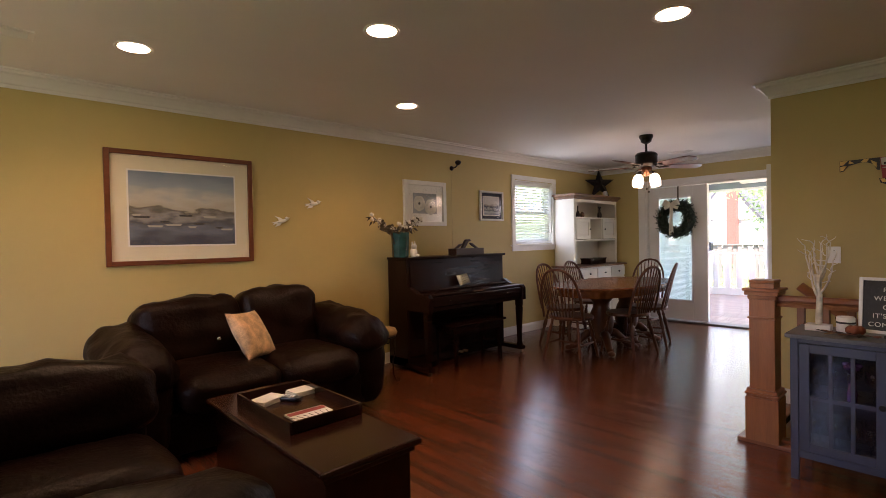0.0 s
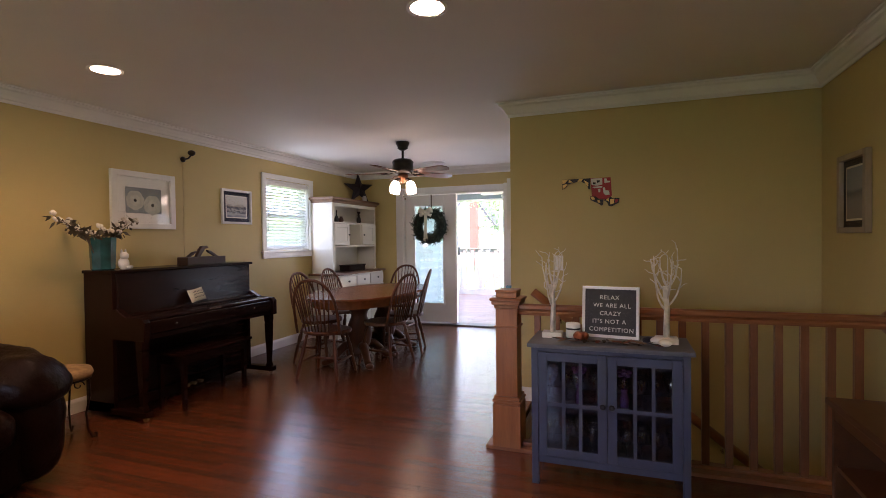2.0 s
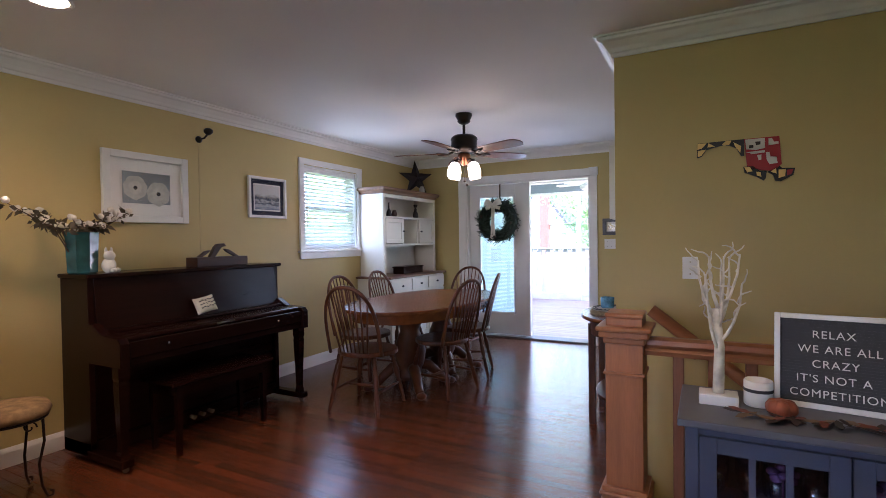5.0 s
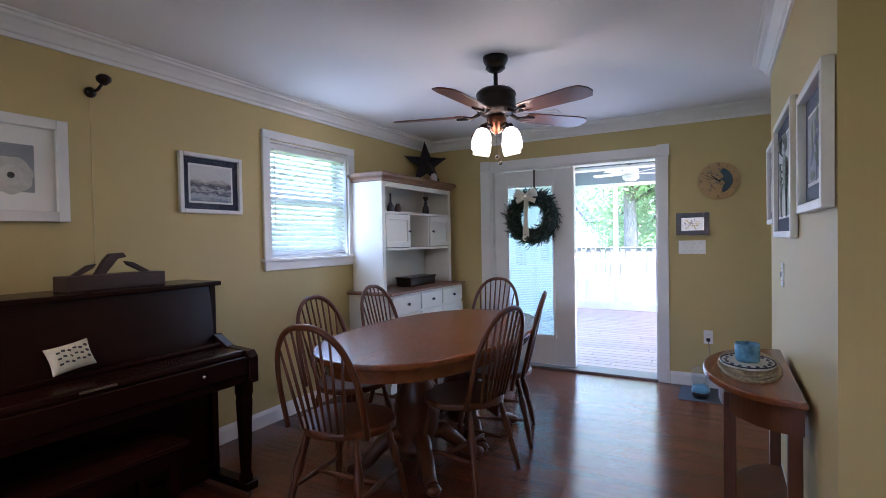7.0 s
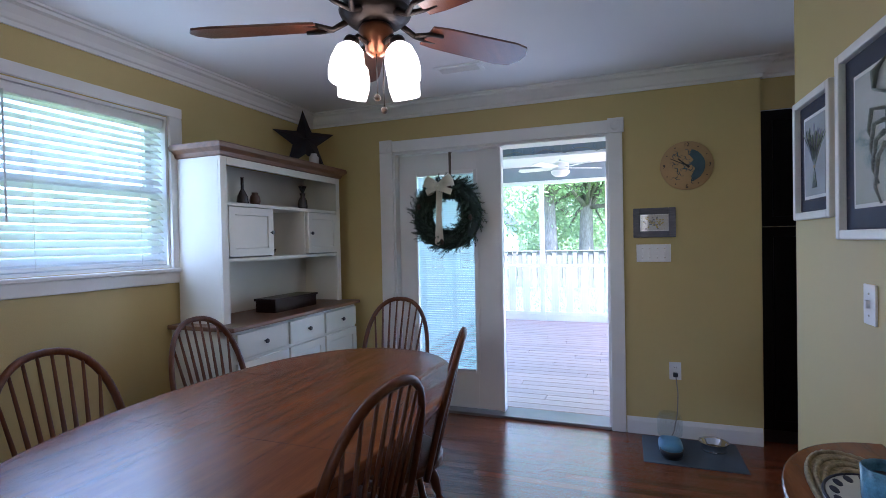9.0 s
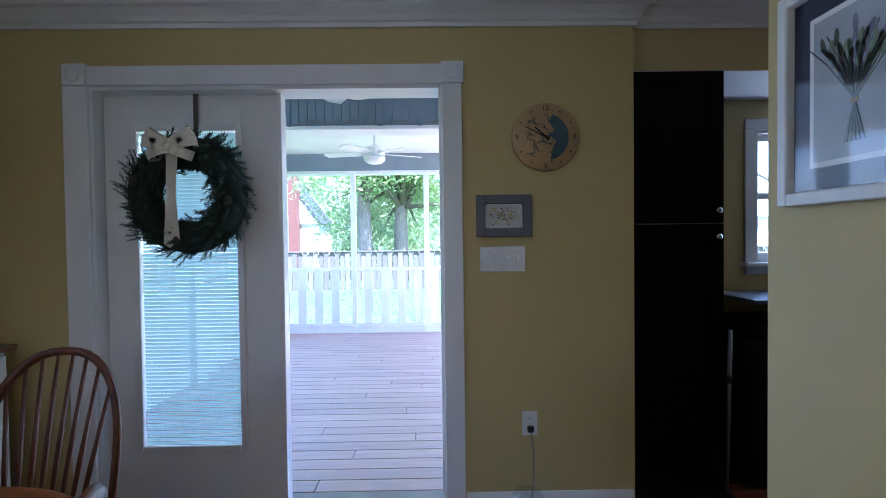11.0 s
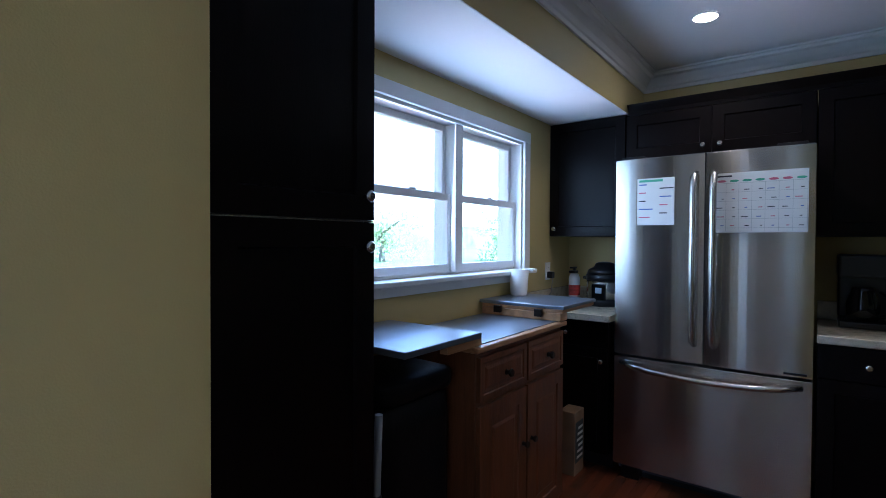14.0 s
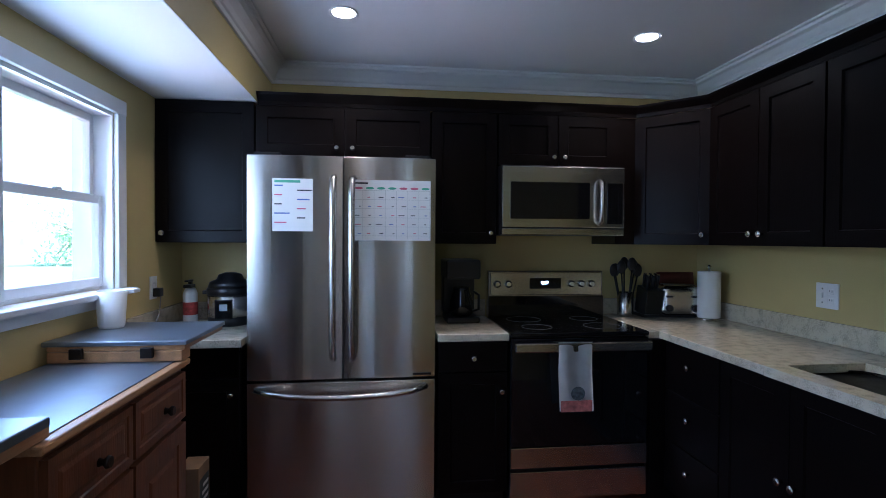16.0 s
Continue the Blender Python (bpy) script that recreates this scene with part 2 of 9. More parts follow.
def structure(name, bm, material, label="", category=""):
    return single(name, bm, material, label, category or name.split("_")[0], "structure")


def oval(cx, cy, a, b, n=40, power=2.0):
    out = []
    for k in range(n):
        c, s = math.cos(2 * math.pi * k / n), math.sin(2 * math.pi * k / n)
        out.append((cx + a * math.copysign(abs(c) ** (2 / power), c), cy + b * math.copysign(abs(s) ** (2 / power), s)))
    return out


def ball(bm, c, r, seg=10, scale=(1, 1, 1)):
    tmp = bmesh.new()
    bmesh.ops.create_uvsphere(tmp, u_segments=seg, v_segments=max(5, seg // 2 + 1), radius=r)
    for f in tmp.faces:
        f.smooth = True
    return join(bm, tmp, Matrix.LocRotScale(c, None, scale))


def inset_door(w, h, t, rail, depth, m=None, field=0.0):
    """One door in one piece: a flat frame round a sunk panel, or a panel with a raised field. It looks to -y, lower left corner at the origin."""
    tmp = bmesh.new()
    box(tmp, 0, w, 0, t, 0, h)
    tmp.normal_update()
    f = min(tmp.faces, key=lambda q: q.calc_center_median().y)
    bmesh.ops.inset_region(tmp, faces=[f], thickness=rail, use_even_offset=True)
    bmesh.ops.inset_region(tmp, faces=[f], thickness=0.004, depth=-depth, use_even_offset=True)
    if field:
        bmesh.ops.inset_region(tmp, faces=[f], thickness=field, use_even_offset=True)
        bmesh.ops.inset_region(tmp, faces=[f], thickness=0.012, depth=depth * 0.8, use_even_offset=True)
    bmesh.ops.recalc_face_normals(tmp, faces=tmp.faces[:])
    return join(bmesh.new(), tmp, m)


# ---- structure ----
CEIL_Z = 2.42
NORTH, EAST, PART_N, PART_S, MD_X, SOUTH = 4.19, 7.553, 1.02, 0.90, 4.395, -1.10
K_WEST, K_SOUTH, HEAD_X, WIN_X, WEST = 4.86, -2.07, 7.59, 8.10, -2.2
SOFFIT = 2.108

# dining window opening 5.24..6.13, 1.21..2.09
structure("wall_north", B((WEST - 0.15, 5.25, NORTH, NORTH + 0.16, 0, CEIL_Z), (6.12, EAST + 0.2, NORTH, NORTH + 0.16, 0, CEIL_Z),
                          (5.25, 6.12, NORTH, NORTH + 0.16, 0, 1.21), (5.25, 6.12, NORTH, NORTH + 0.16, 2.085, CEIL_Z)), WALL, "olive-yellow painted wall with pictures and a window", "wall")
structure("wall_east", B((EAST, EAST + 0.16, 3.44, NORTH, 0, CEIL_Z), (EAST, EAST + 0.16, 0.894, 1.79, 0, CEIL_Z), (EAST, EAST + 0.16, 1.79, 3.44, 2.05, CEIL_Z)), WALL, "olive-yellow painted wall round the glazed double door", "wall")
structure("wall_alcove_end", B((EAST + 0.16, WIN_X + 0.16, 0.894, 1.02, 0, CEIL_Z)), WALL, "olive painted end wall of the kitchen window alcove", "wall")
structure("wall_header", B((HEAD_X, HEAD_X + 0.12, K_SOUTH, 0.894, SOFFIT + 0.003, CEIL_Z)), WALL, "olive-yellow painted header over the kitchen window alcove", "wall")
structure("wall_kitchen_window", B((WIN_X, WIN_X + 0.16, K_SOUTH - 0.1, -1.34, 0, CEIL_Z), (WIN_X, WIN_X + 0.16, -0.04, 0.894, 0, CEIL_Z),
                                   (WIN_X, WIN_X + 0.16, -1.34, -0.04, 0, 1.16), (WIN_X, WIN_X + 0.16, -1.34, -0.04, 1.93, CEIL_Z)), WALL, "olive painted kitchen wall round a double window", "wall")
structure("wall_kitchen_south", B((K_WEST - 0.12, WIN_X, K_SOUTH - 0.12, K_SOUTH, 0, CEIL_Z)), WALL, "olive painted wall behind the kitchen cabinets", "wall")
structure("wall_kitchen_west", B((K_WEST - 0.12, K_WEST, K_SOUTH, PART_S, 0, CEIL_Z)), WALL, "olive painted wall over the sink counter", "wall")
structure("wall_partition", B((MD_X, 6.42, PART_S, PART_N, 0, CEIL_Z)), WALL, "olive painted partition with three framed pictures", "wall")
structure("wall_stair", B((MD_X, MD_X + 0.12, SOUTH - 0.12, PART_S, -2.6, CEIL_Z)), WALL, "olive painted wall over the stairwell", "wall")
structure("wall_south", B((WEST, MD_X, SOUTH - 0.14, SOUTH, -2.6, CEIL_Z)), WALL, "olive painted wall at the end of the stairwell", "wall")
structure("wall_west", B((WEST - 0.15, WEST, SOUTH - 0.14, 1.2, 0, CEIL_Z), (WEST - 0.15, WEST, 3.2, NORTH, 0, CEIL_Z), (WEST - 0.15, WEST, 1.2, 3.2, 0, 0.8), (WEST - 0.15, WEST, 1.2, 3.2, 2.1, CEIL_Z)), WALL, "olive painted front wall with a wide window", "wall")
structure("ceiling", B((WEST - 0.2, WIN_X + 0.3, K_SOUTH - 0.3, NORTH + 0.3, CEIL_Z, CEIL_Z + 0.15)), CEIL, "smooth off-white painted ceiling", "ceiling")
structure("ceiling_alcove", B((HEAD_X + 0.003, WIN_X, K_SOUTH, 0.894, SOFFIT, SOFFIT + 0.05)), CEIL, "white painted lower ceiling over the kitchen window", "ceiling")

LOOP = [(WEST, SOUTH), (MD_X, SOUTH), (MD_X, PART_N), (6.42, PART_N), (6.42, PART_S), (K_WEST, PART_S), (K_WEST, K_SOUTH), (HEAD_X, K_SOUTH), (HEAD_X, 0.894), (EAST, 0.894), (EAST, NORTH), (WEST, NORTH)]
bm = bmesh.new()
z = CEIL_Z
sweep(bm, LOOP, [(0, z - 0.112), (0.012, z - 0.112), (0.014, z - 0.092), (0.024, z - 0.086), (0.034, z - 0.066), (0.058, z - 0.036), (0.078, z - 0.028), (0.082, z - 0.014), (0.096, z - 0.012), (0.096, z - 0.001), (0, z - 0.001)], True)
structure("crown_molding", bm, WHITE, "white painted crown molding under the ceiling", "trim")


def baseboard(name, path):
    bm = bmesh.new()
    sweep(bm, path, [(0, 0), (0.016, 0), (0.016, 0.085), (0.011, 0.1), (0.006, 0.112), (0, 0.112)])
    return structure(name, bm, WHITE, "white painted baseboard along the wall", "baseboard")


baseboard("baseboard_north", [(EAST, NORTH), (WEST, NORTH), (WEST, SOUTH), (3.4, SOUTH)])
baseboard("baseboard_east", [(EAST, 0.9), (EAST, 1.70)])
baseboard("baseboard_corner", [(EAST, 3.55), (EAST, NORTH)])
baseboard("baseboard_partition", [(MD_X, 0.86), (MD_X, PART_N), (6.42, PART_N), (6.42, PART_S)])

# glazed double door: casing with corner blocks, jambs, one leaf shut
door = thing("door_1", (EAST, 2.6, 0), "white glazed double door, one leaf shut and one open", "door", kind="structure")
part("casing", B((EAST - 0.02, EAST, 1.705, 1.797, 0, 2.045, 0.004), (EAST - 0.02, EAST, 3.432, 3.545, 0, 2.045, 0.004), (EAST - 0.02, EAST, 1.797, 3.432, 2.045, 2.135, 0.004)), WHITE, door)
for y in (1.748, 3.488):
    bm = B((EAST - 0.027, EAST, y - 0.053, y + 0.053, 2.045, 2.145, 0.004))
    lathe(bm, [(0.034, 0), (0.034, 0.006), (0.024, 0.003), (0.012, 0.003), (0.008, 0.007)], Matrix.Translation((EAST - 0.026, y, 2.095)) @ Matrix.Rotation(-math.pi / 2, 4, "Y"), 16)
    part("corner_block", bm, WHITE, door)
part("jamb", B((EAST, EAST + 0.17, 1.79, 1.812, 0, 2.05), (EAST, EAST + 0.17, 3.418, 3.44, 0, 2.05), (EAST, EAST + 0.17, 1.812, 3.418, 2.028, 2.05)), WHITE, door)
part("threshold", B((EAST - 0.01, EAST + 0.2, 1.8, 3.43, 0.0, 0.022, 0.004)), mat("worn_aluminium", (0.22, 0.21, 0.20), 0.45, 0.6), door, "dull metal threshold")
DX = EAST + 0.07
leaf = part("door_leaf", B((DX, DX + 0.045, 2.585, 2.77, 0.03, 2.022, 0.003), (DX, DX + 0.045, 3.275, 3.415, 0.03, 2.022, 0.003), (DX, DX + 0.045, 2.77, 3.275, 0.03, 0.315), (DX, DX + 0.045, 2.77, 3.275, 1.865, 2.022)), WHITE, door)
part("glazing_frame", B((DX - 0.012, DX, 2.755, 2.787, 0.30, 1.882, 0.004), (DX - 0.012, DX, 3.258, 3.29, 0.30, 1.882, 0.004), (DX - 0.012, DX, 2.787, 3.258, 0.30, 0.332, 0.004), (DX - 0.012, DX, 2.787, 3.258, 1.85, 1.882, 0.004)), WHITE, leaf)
pane = part("pane", B((DX + 0.004, DX + 0.008, 2.77, 3.275, 0.315, 1.865)), WINDOW_GLASS, leaf)
pane.visible_shadow = False
SLAT = mat("blind_slat_white", (0.76, 0.80, 0.80), 0.45, 0, 0.03)
# thin vinyl lets light through
sn_ = SLAT.node_tree
tl_, mx_ = sn_.nodes.new("ShaderNodeBsdfTranslucent"), sn_.nodes.new("ShaderNodeMixShader")
tl_.inputs[0].default_value = (0.78, 0.93, 0.93, 1)
mx_.inputs[0].default_value = 0.7
sn_.links.new(sn_.nodes["Principled BSDF"].outputs[0], mx_.inputs[1])
sn_.links.new(tl_.outputs[0], mx_.inputs[2])
sn_.links.new(mx_.outputs[0], sn_.nodes["Material Output"].inputs[0])
me = None
for k in range(84):
    zz = 0.335 + k * 0.0181
    if me is None:
        tmp = bmesh.new()
        box(tmp, -0.0088, 0.0088, -0.235, 0.235, -0.0005, 0.0005)
        me = mesh_of("blind_slat", tmp, SLAT)
    s = new("blind_slat", me)
    s.parent = leaf
    s.matrix_basis = pose(DX + 0.022, 3.0225, zz, 0, 60, 0)
part("astragal", B((DX - 0.015, DX + 0.06, 2.565, 2.588, 0.03, 2.03, 0.003)), WHITE, leaf)


def cushion(bm, x0, x1, y0, y1, z0, z1, r=0.08, puff=0.03, wrinkle=0.006, seed=0, m=None, n=14):
    """A padded block with round edges, swelling faces and faint wrinkles."""
    tmp = bmesh.new()
    bmesh.ops.create_cube(tmp, size=2)
    bmesh.ops.subdivide_edges(tmp, edges=tmp.edges[:], cuts=n, use_grid_fill=True)
    h = Vector(((x1 - x0) / 2, (y1 - y0) / 2, (z1 - z0) / 2))
    c = Vector(((x0 + x1) / 2, (y0 + y1) / 2, (z0 + z1) / 2))
    r = min(r, *h)
    for v in tmp.verts:
        u = v.co.copy()
        w = Vector((u.x * h.x, u.y * h.y, u.z * h.z))
        q = Vector([max(-(h[i] - r), min(h[i] - r, w[i])) for i in range(3)])
        d = (w - q).normalized() if (w - q).length > 1e-9 else Vector((0, 0, 0))
        p = q + d * r
        swell = puff * Vector([math.copysign(1, u[i]) * math.cos(u[(i + 1) % 3] * 1.5) * math.cos(u[(i + 2) % 3] * 1.5) if abs(u[i]) > 0.99 else 0 for i in range(3)])
        s = p * 9 + Vector((seed * 7.3, seed, 0))
        v.co = c + p + swell + d * wrinkle * noise.noise(s) * 2
    for f in tmp.faces:
        f.smooth = True
    return join(bm, tmp, m)


def C(*a, **k):
    return cushion(bmesh.new(), *a, **k)


def pillow(hx, hz, th, m, seed=0, n=18):
    """A stuffed square pillow: flat seams, pointed corners, full middle."""
    bm = bmesh.new()
    rows = []
    for side in (-1, 1):
        g = []
        for i in range(n + 1):
            for j in range(n + 1):
                u, v = 2 * i / n - 1, 2 * j / n - 1
                x = u * hx * (1 - 0.07 * (1 - v * v) * abs(u) ** 3)
                z = v * hz * (1 - 0.07 * (1 - u * u) * abs(v) ** 3)
                t = th * ((1 - u * u) * (1 - v * v)) ** 0.42 * (1 + 0.12 * noise.noise(Vector((u * 2.2 + seed, v * 2.2, side)))) + 0.002
                g.append(bm.verts.new(m @ Vector((x, side * t, z))))
        for i in range(n):
            for j in range(n):
                a = i * (n + 1) + j
                q = [g[a], g[a + n + 1], g[a + n + 2], g[a + 1]]
                bm.faces.new(q if side < 0 else q[::-1]).smooth = True
        rows.append(g)
    k = [i * (n + 1) for i in range(n)] + [n * (n + 1) + j for j in range(n)] + [i * (n + 1) + n for i in range(n, 0, -1)] + [j for j in range(n, 0, -1)]
    for a, b in zip(k, k[1:] + k[:1]):
        bm.faces.new((rows[0][b], rows[0][a], rows[1][a], rows[1][b]))
    return bm


# ---- living room ----
sofa = thing("loveseat", (1.4, 3.55, 0), "dark brown leather loveseat with puffy cushions against the wall", "sofa")
part("base", C(0.70, 2.10, 3.12, 4.02, 0.04, 0.32, r=0.05, puff=0.01), LEATHER, sofa)
for k, x in enumerate((0.80, 1.40)):
    part("seat_cushion", C(x, x + 0.60, 3.02, 3.78, 0.28, 0.50, r=0.09, puff=0.03, seed=k), LEATHER, sofa)
    part("back_cushion", C(x - 0.08 * (1 - k), x + 0.58 + 0.02 * k, -0.15, 0.17, -0.05, 0.475 + 0.02 * k, r=0.085, puff=0.03, wrinkle=0.014, seed=k + 3, m=pose(0, 3.76, 0.42, -9, 0, 0)), LEATHER, sofa)
part("back", C(0.72, 2.10, 3.84, 4.14, 0.10, 0.83, r=0.09, puff=0.02), LEATHER, sofa)
for k, x in enumerate((0.48, 2.00)):
    bm = C(x, x + 0.30, 3.10, 4.02, 0.05, 0.60, r=0.12, puff=0.03, seed=k + 8)
    cushion(bm, x - 0.02, x + 0.32, 0.0, 0.90, -0.14, 0.13, r=0.13, puff=0.03, wrinkle=0.016, seed=k + 12, m=pose(0, 3.08, 0.545, 6, 0, 0))
    part("arm", bm, LEATHER, sofa)
for x in (0.78, 2.02):
    for y in (3.2, 3.95):
        part("foot", B((x - 0.03, x + 0.03, y - 0.03, y + 0.03, 0, 0.06)), BROWN_TABLE, sofa)
part("button", lathe(bmesh.new(), [(0.016, 0), (0.014, 0.006), (0.004, 0.008)], pose(1.16, 3.53, 0.63, 80, 0, 0), 12), NICKEL, sofa, "small pale tag button")

FLORAL = mat("cream_floral_fabric", (0.55, 0.36, 0.20), 0.9, 0, 0.55, 16, 0.3, 180, sheen=0.2, fine=0.5)
single("throw_pillow", pillow(0.18, 0.18, 0.06, pose(1.345, 3.42, 0.65, -31, 4.7, 37)), FLORAL, "cream and tan floral throw pillow leaning on the loveseat", "pillow")

couch = thing("sofa", (0.1, 1.95, 0), "dark brown leather sofa with wide rolled arms", "sofa")
part("base", C(-0.72, 0.48, 1.26, 2.80, 0.04, 0.30, r=0.05, puff=0.01), LEATHER, couch)
part("back", C(-0.90, -0.52, 1.22, 2.86, 0.08, 0.84, r=0.14, puff=0.04, wrinkle=0.012, seed=21), LEATHER, couch)
for k, y in enumerate((1.48, 2.02)):
    part("seat_cushion", C(-0.55, 0.52, y, y + 0.54, 0.26, 0.46, r=0.08, puff=0.03, seed=k + 30), LEATHER, couch)
for k, y in enumerate((1.20, 2.54)):
    bm = C(-0.75, 0.50, y, y + 0.30, 0.05, 0.56, r=0.1, puff=0.03, seed=k + 40)
    cushion(bm, -0.85, 0.54, y - 0.03, y + 0.33, 0.40, 0.66 + 0.10 * k, r=0.13, puff=0.03, wrinkle=0.014, seed=k + 44)
    part("arm", bm, LEATHER, couch)
NAVY = mat("navy_fleece", (0.010, 0.013, 0.030), 0.95, 0, 0.4, 12, 0.4, 90, sheen=0.4)
single("throw_blanket", C(-0.60, -0.26, 1.42, 1.86, 0.44, 0.66, r=0.10, puff=0.05, wrinkle=0.05, seed=50), NAVY, "crumpled navy blue blanket heaped on the leather sofa", "blanket")

ct = thing("coffee_table", (1.08, 2.18, 0), "dark cherry wooden trunk coffee table with a polished top", "table")
part("tabletop", B((0.835, 1.315, 1.56, 2.80, 0.422, 0.452, 0.012)), BROWN_TABLE, ct)
part("apron", B((0.86, 1.29, 1.585, 2.775, 0.395, 0.425, 0.004)), BROWN_TABLE, ct)
part("body", B((0.875, 1.275, 1.60, 2.76, 0.07, 0.395, 0.004)), BROWN_TABLE, ct)
part("plinth", B((0.86, 1.29, 1.585, 2.775, 0.0, 0.07, 0.006)), BROWN_TABLE, ct)
tray = thing("serving_tray", (1.11, 2.28, 0.452), "dark wooden serving tray with papers on the coffee table", "tray")
part("bottom", B((0.935, 1.285, 1.995, 2.575, 0.453, 0.462)), BROWN_TABLE, tray)
for b in ((0.925, 0.937, 1.985, 2.585), (1.283, 1.295, 1.985, 2.585), (0.937, 1.283, 1.985, 1.997), (0.937, 1.283, 2.573, 2.585)):
    part("rim", B((*b, 0.453, 0.505, 0.002)), BROWN_TABLE, tray)


def paper_stack(name, cx, cy, w, d, z, n, rz, label):
    t = thing(name, (cx, cy, z), label, "papers")
    for k in range(n):
        tmp = bmesh.new()
        box(tmp, -w / 2, w / 2, -d / 2, d / 2, 0, 0.006)
        part("sheet", join(bmesh.new(), tmp, pose(cx + 0.003 * (k % 2), cy, z + 0.0062 * k, 0, 0, rz + 3 * (k % 3))), PAPER, t)
    return t


paper_stack("coaster_stack", 1.03, 2.46, 0.15, 0.10, 0.4622, 4, 20, "stack of cream drink coasters in the tray")
paper_stack("napkin_stack", 1.22, 2.47, 0.12, 0.10, 0.4622, 4, 5, "stack of folded white napkins in the tray")
bm = B((1.0, 1.20, 2.03, 2.20, 0.4622, 0.470))
single("magazine", bm, PAPER, "white and red printed leaflet lying in the tray", "leaflet")
single("leaflet_band", B((1.005, 1.195, 2.15, 2.19, 0.4704, 0.4716)), mat("red_print", (0.35, 0.05, 0.05), 0.5), "red printed band on the leaflet cover", "leaflet")
bm = bmesh.new()
for k in range(7):
    tube(bm, [(1.005 + 0.03 * k, 2.04, 0.4709), (1.02 + 0.025 * k, 2.09, 0.4709), (1.0 + 0.03 * k, 2.13, 0.4709)], 0.0012, 5)
single("leaflet_print", bm, INK, "grey printed drawing on the leaflet", "leaflet")
remote = thing("remote_control", (1.12, 2.42, 0.4622), "black remote control with pale buttons in the tray", "remote")
part("body", cushion(bmesh.new(), -0.024, 0.024, -0.075, 0.075, 0, 0.022, r=0.009, puff=0.001, wrinkle=0, n=5, m=pose(1.12, 2.42, 0.4625, 0, 0, 35)), BLACK, remote)
for i in range(5):
    for j in range(3):
        tmp = bmesh.new()
        box(tmp, -0.004, 0.004, -0.004, 0.004, 0.022, 0.0255)
        part("button", join(bmesh.new(), tmp, pose(1.12, 2.42, 0.4625, 0, 0, 35) @ pose(-0.012 + 0.012 * j, -0.04 + 0.018 * i, 0)), PAPER, remote)

# media cabinet by the railing
mc = thing("media_cabinet", (2.75, -0.9, 0), "brown wooden media cabinet with an open bay", "cabinet")
M_WOOD = wood("chestnut_wood", (0.09, 0.032, 0.012), 0.4, "x", 0.3)
part("top", B((2.12, 3.02, -1.08, -0.68, 0.575, 0.605, 0.006)), M_WOOD, mc)
for x in (2.14, 2.97):
    part("side_panel", B((x, x + 0.03, -1.07, -0.70, 0.0, 0.575, 0.003)), M_WOOD, mc)
part("back_panel", B((2.17, 2.97, -1.07, -1.05, 0.05, 0.575)), M_WOOD, mc)
part("shelf", B((2.17, 2.97, -1.05, -0.71, 0.05, 0.075)), M_WOOD, mc)
part("shelf", B((2.17, 2.97, -1.05, -0.71, 0.30, 0.32)), M_WOOD, mc)
part("rail", B((2.17, 2.97, -0.72, -0.70, 0.52, 0.575)), M_WOOD, mc)


# ---- pictures ----
def framed(name, face, axis, a0, a1, z0, z1, frame_w, depth, frame_mat, mat_mat, mat_w, art, label, double=None, glossy=True):
    """A framed picture on a wall. face: the wall's place; axis 'y-' (hung on a north wall), 'y+' , 'x-', 'x+' tells which way it looks."""
    s = -1 if axis[1] == "-" else 1

    def bx(u0, u1, w0, w1, d0, d1, bev=0.0):
        lo, hi = sorted((face + s * d0, face + s * d1))
        return (u0, u1, lo, hi, w0, w1, bev) if axis[0] == "y" else (lo, hi, u0, u1, w0, w1, bev)

    mid = (a0 + a1) / 2
    t = thing(name, (mid, face, z0) if axis[0] == "y" else (face, mid, z0), label, "picture")
    fw = frame_w
    part("frame", B(bx(a0, a0 + fw, z0, z1, 0.002, depth, 0.004), bx(a1 - fw, a1, z0, z1, 0.002, depth, 0.004), bx(a0 + fw, a1 - fw, z0, z0 + fw, 0.002, depth, 0.004), bx(a0 + fw, a1 - fw, z1 - fw, z1, 0.002, depth, 0.004)), frame_mat, t)
    part("mat_board", B(bx(a0 + fw, a1 - fw, z0 + fw, z1 - fw, 0.003, 0.009)), mat_mat, t)
    i = fw + mat_w
    if double:
        part("inner_mat", B(bx(a0 + i - 0.012, a1 - i + 0.012, z0 + i - 0.012, z1 - i + 0.012, 0.009, 0.0105)), double, t)
    part("print", B(bx(a0 + i, a1 - i, z0 + i, z1 - i, 0.0105, 0.012)), art, t)
    if glossy:
        g = part("glass", B(bx(a0 + fw, a1 - fw, z0 + fw, z1 - fw, 0.0165, 0.018)), PICTURE_GLASS, t)
        g.visible_shadow = False
    return t


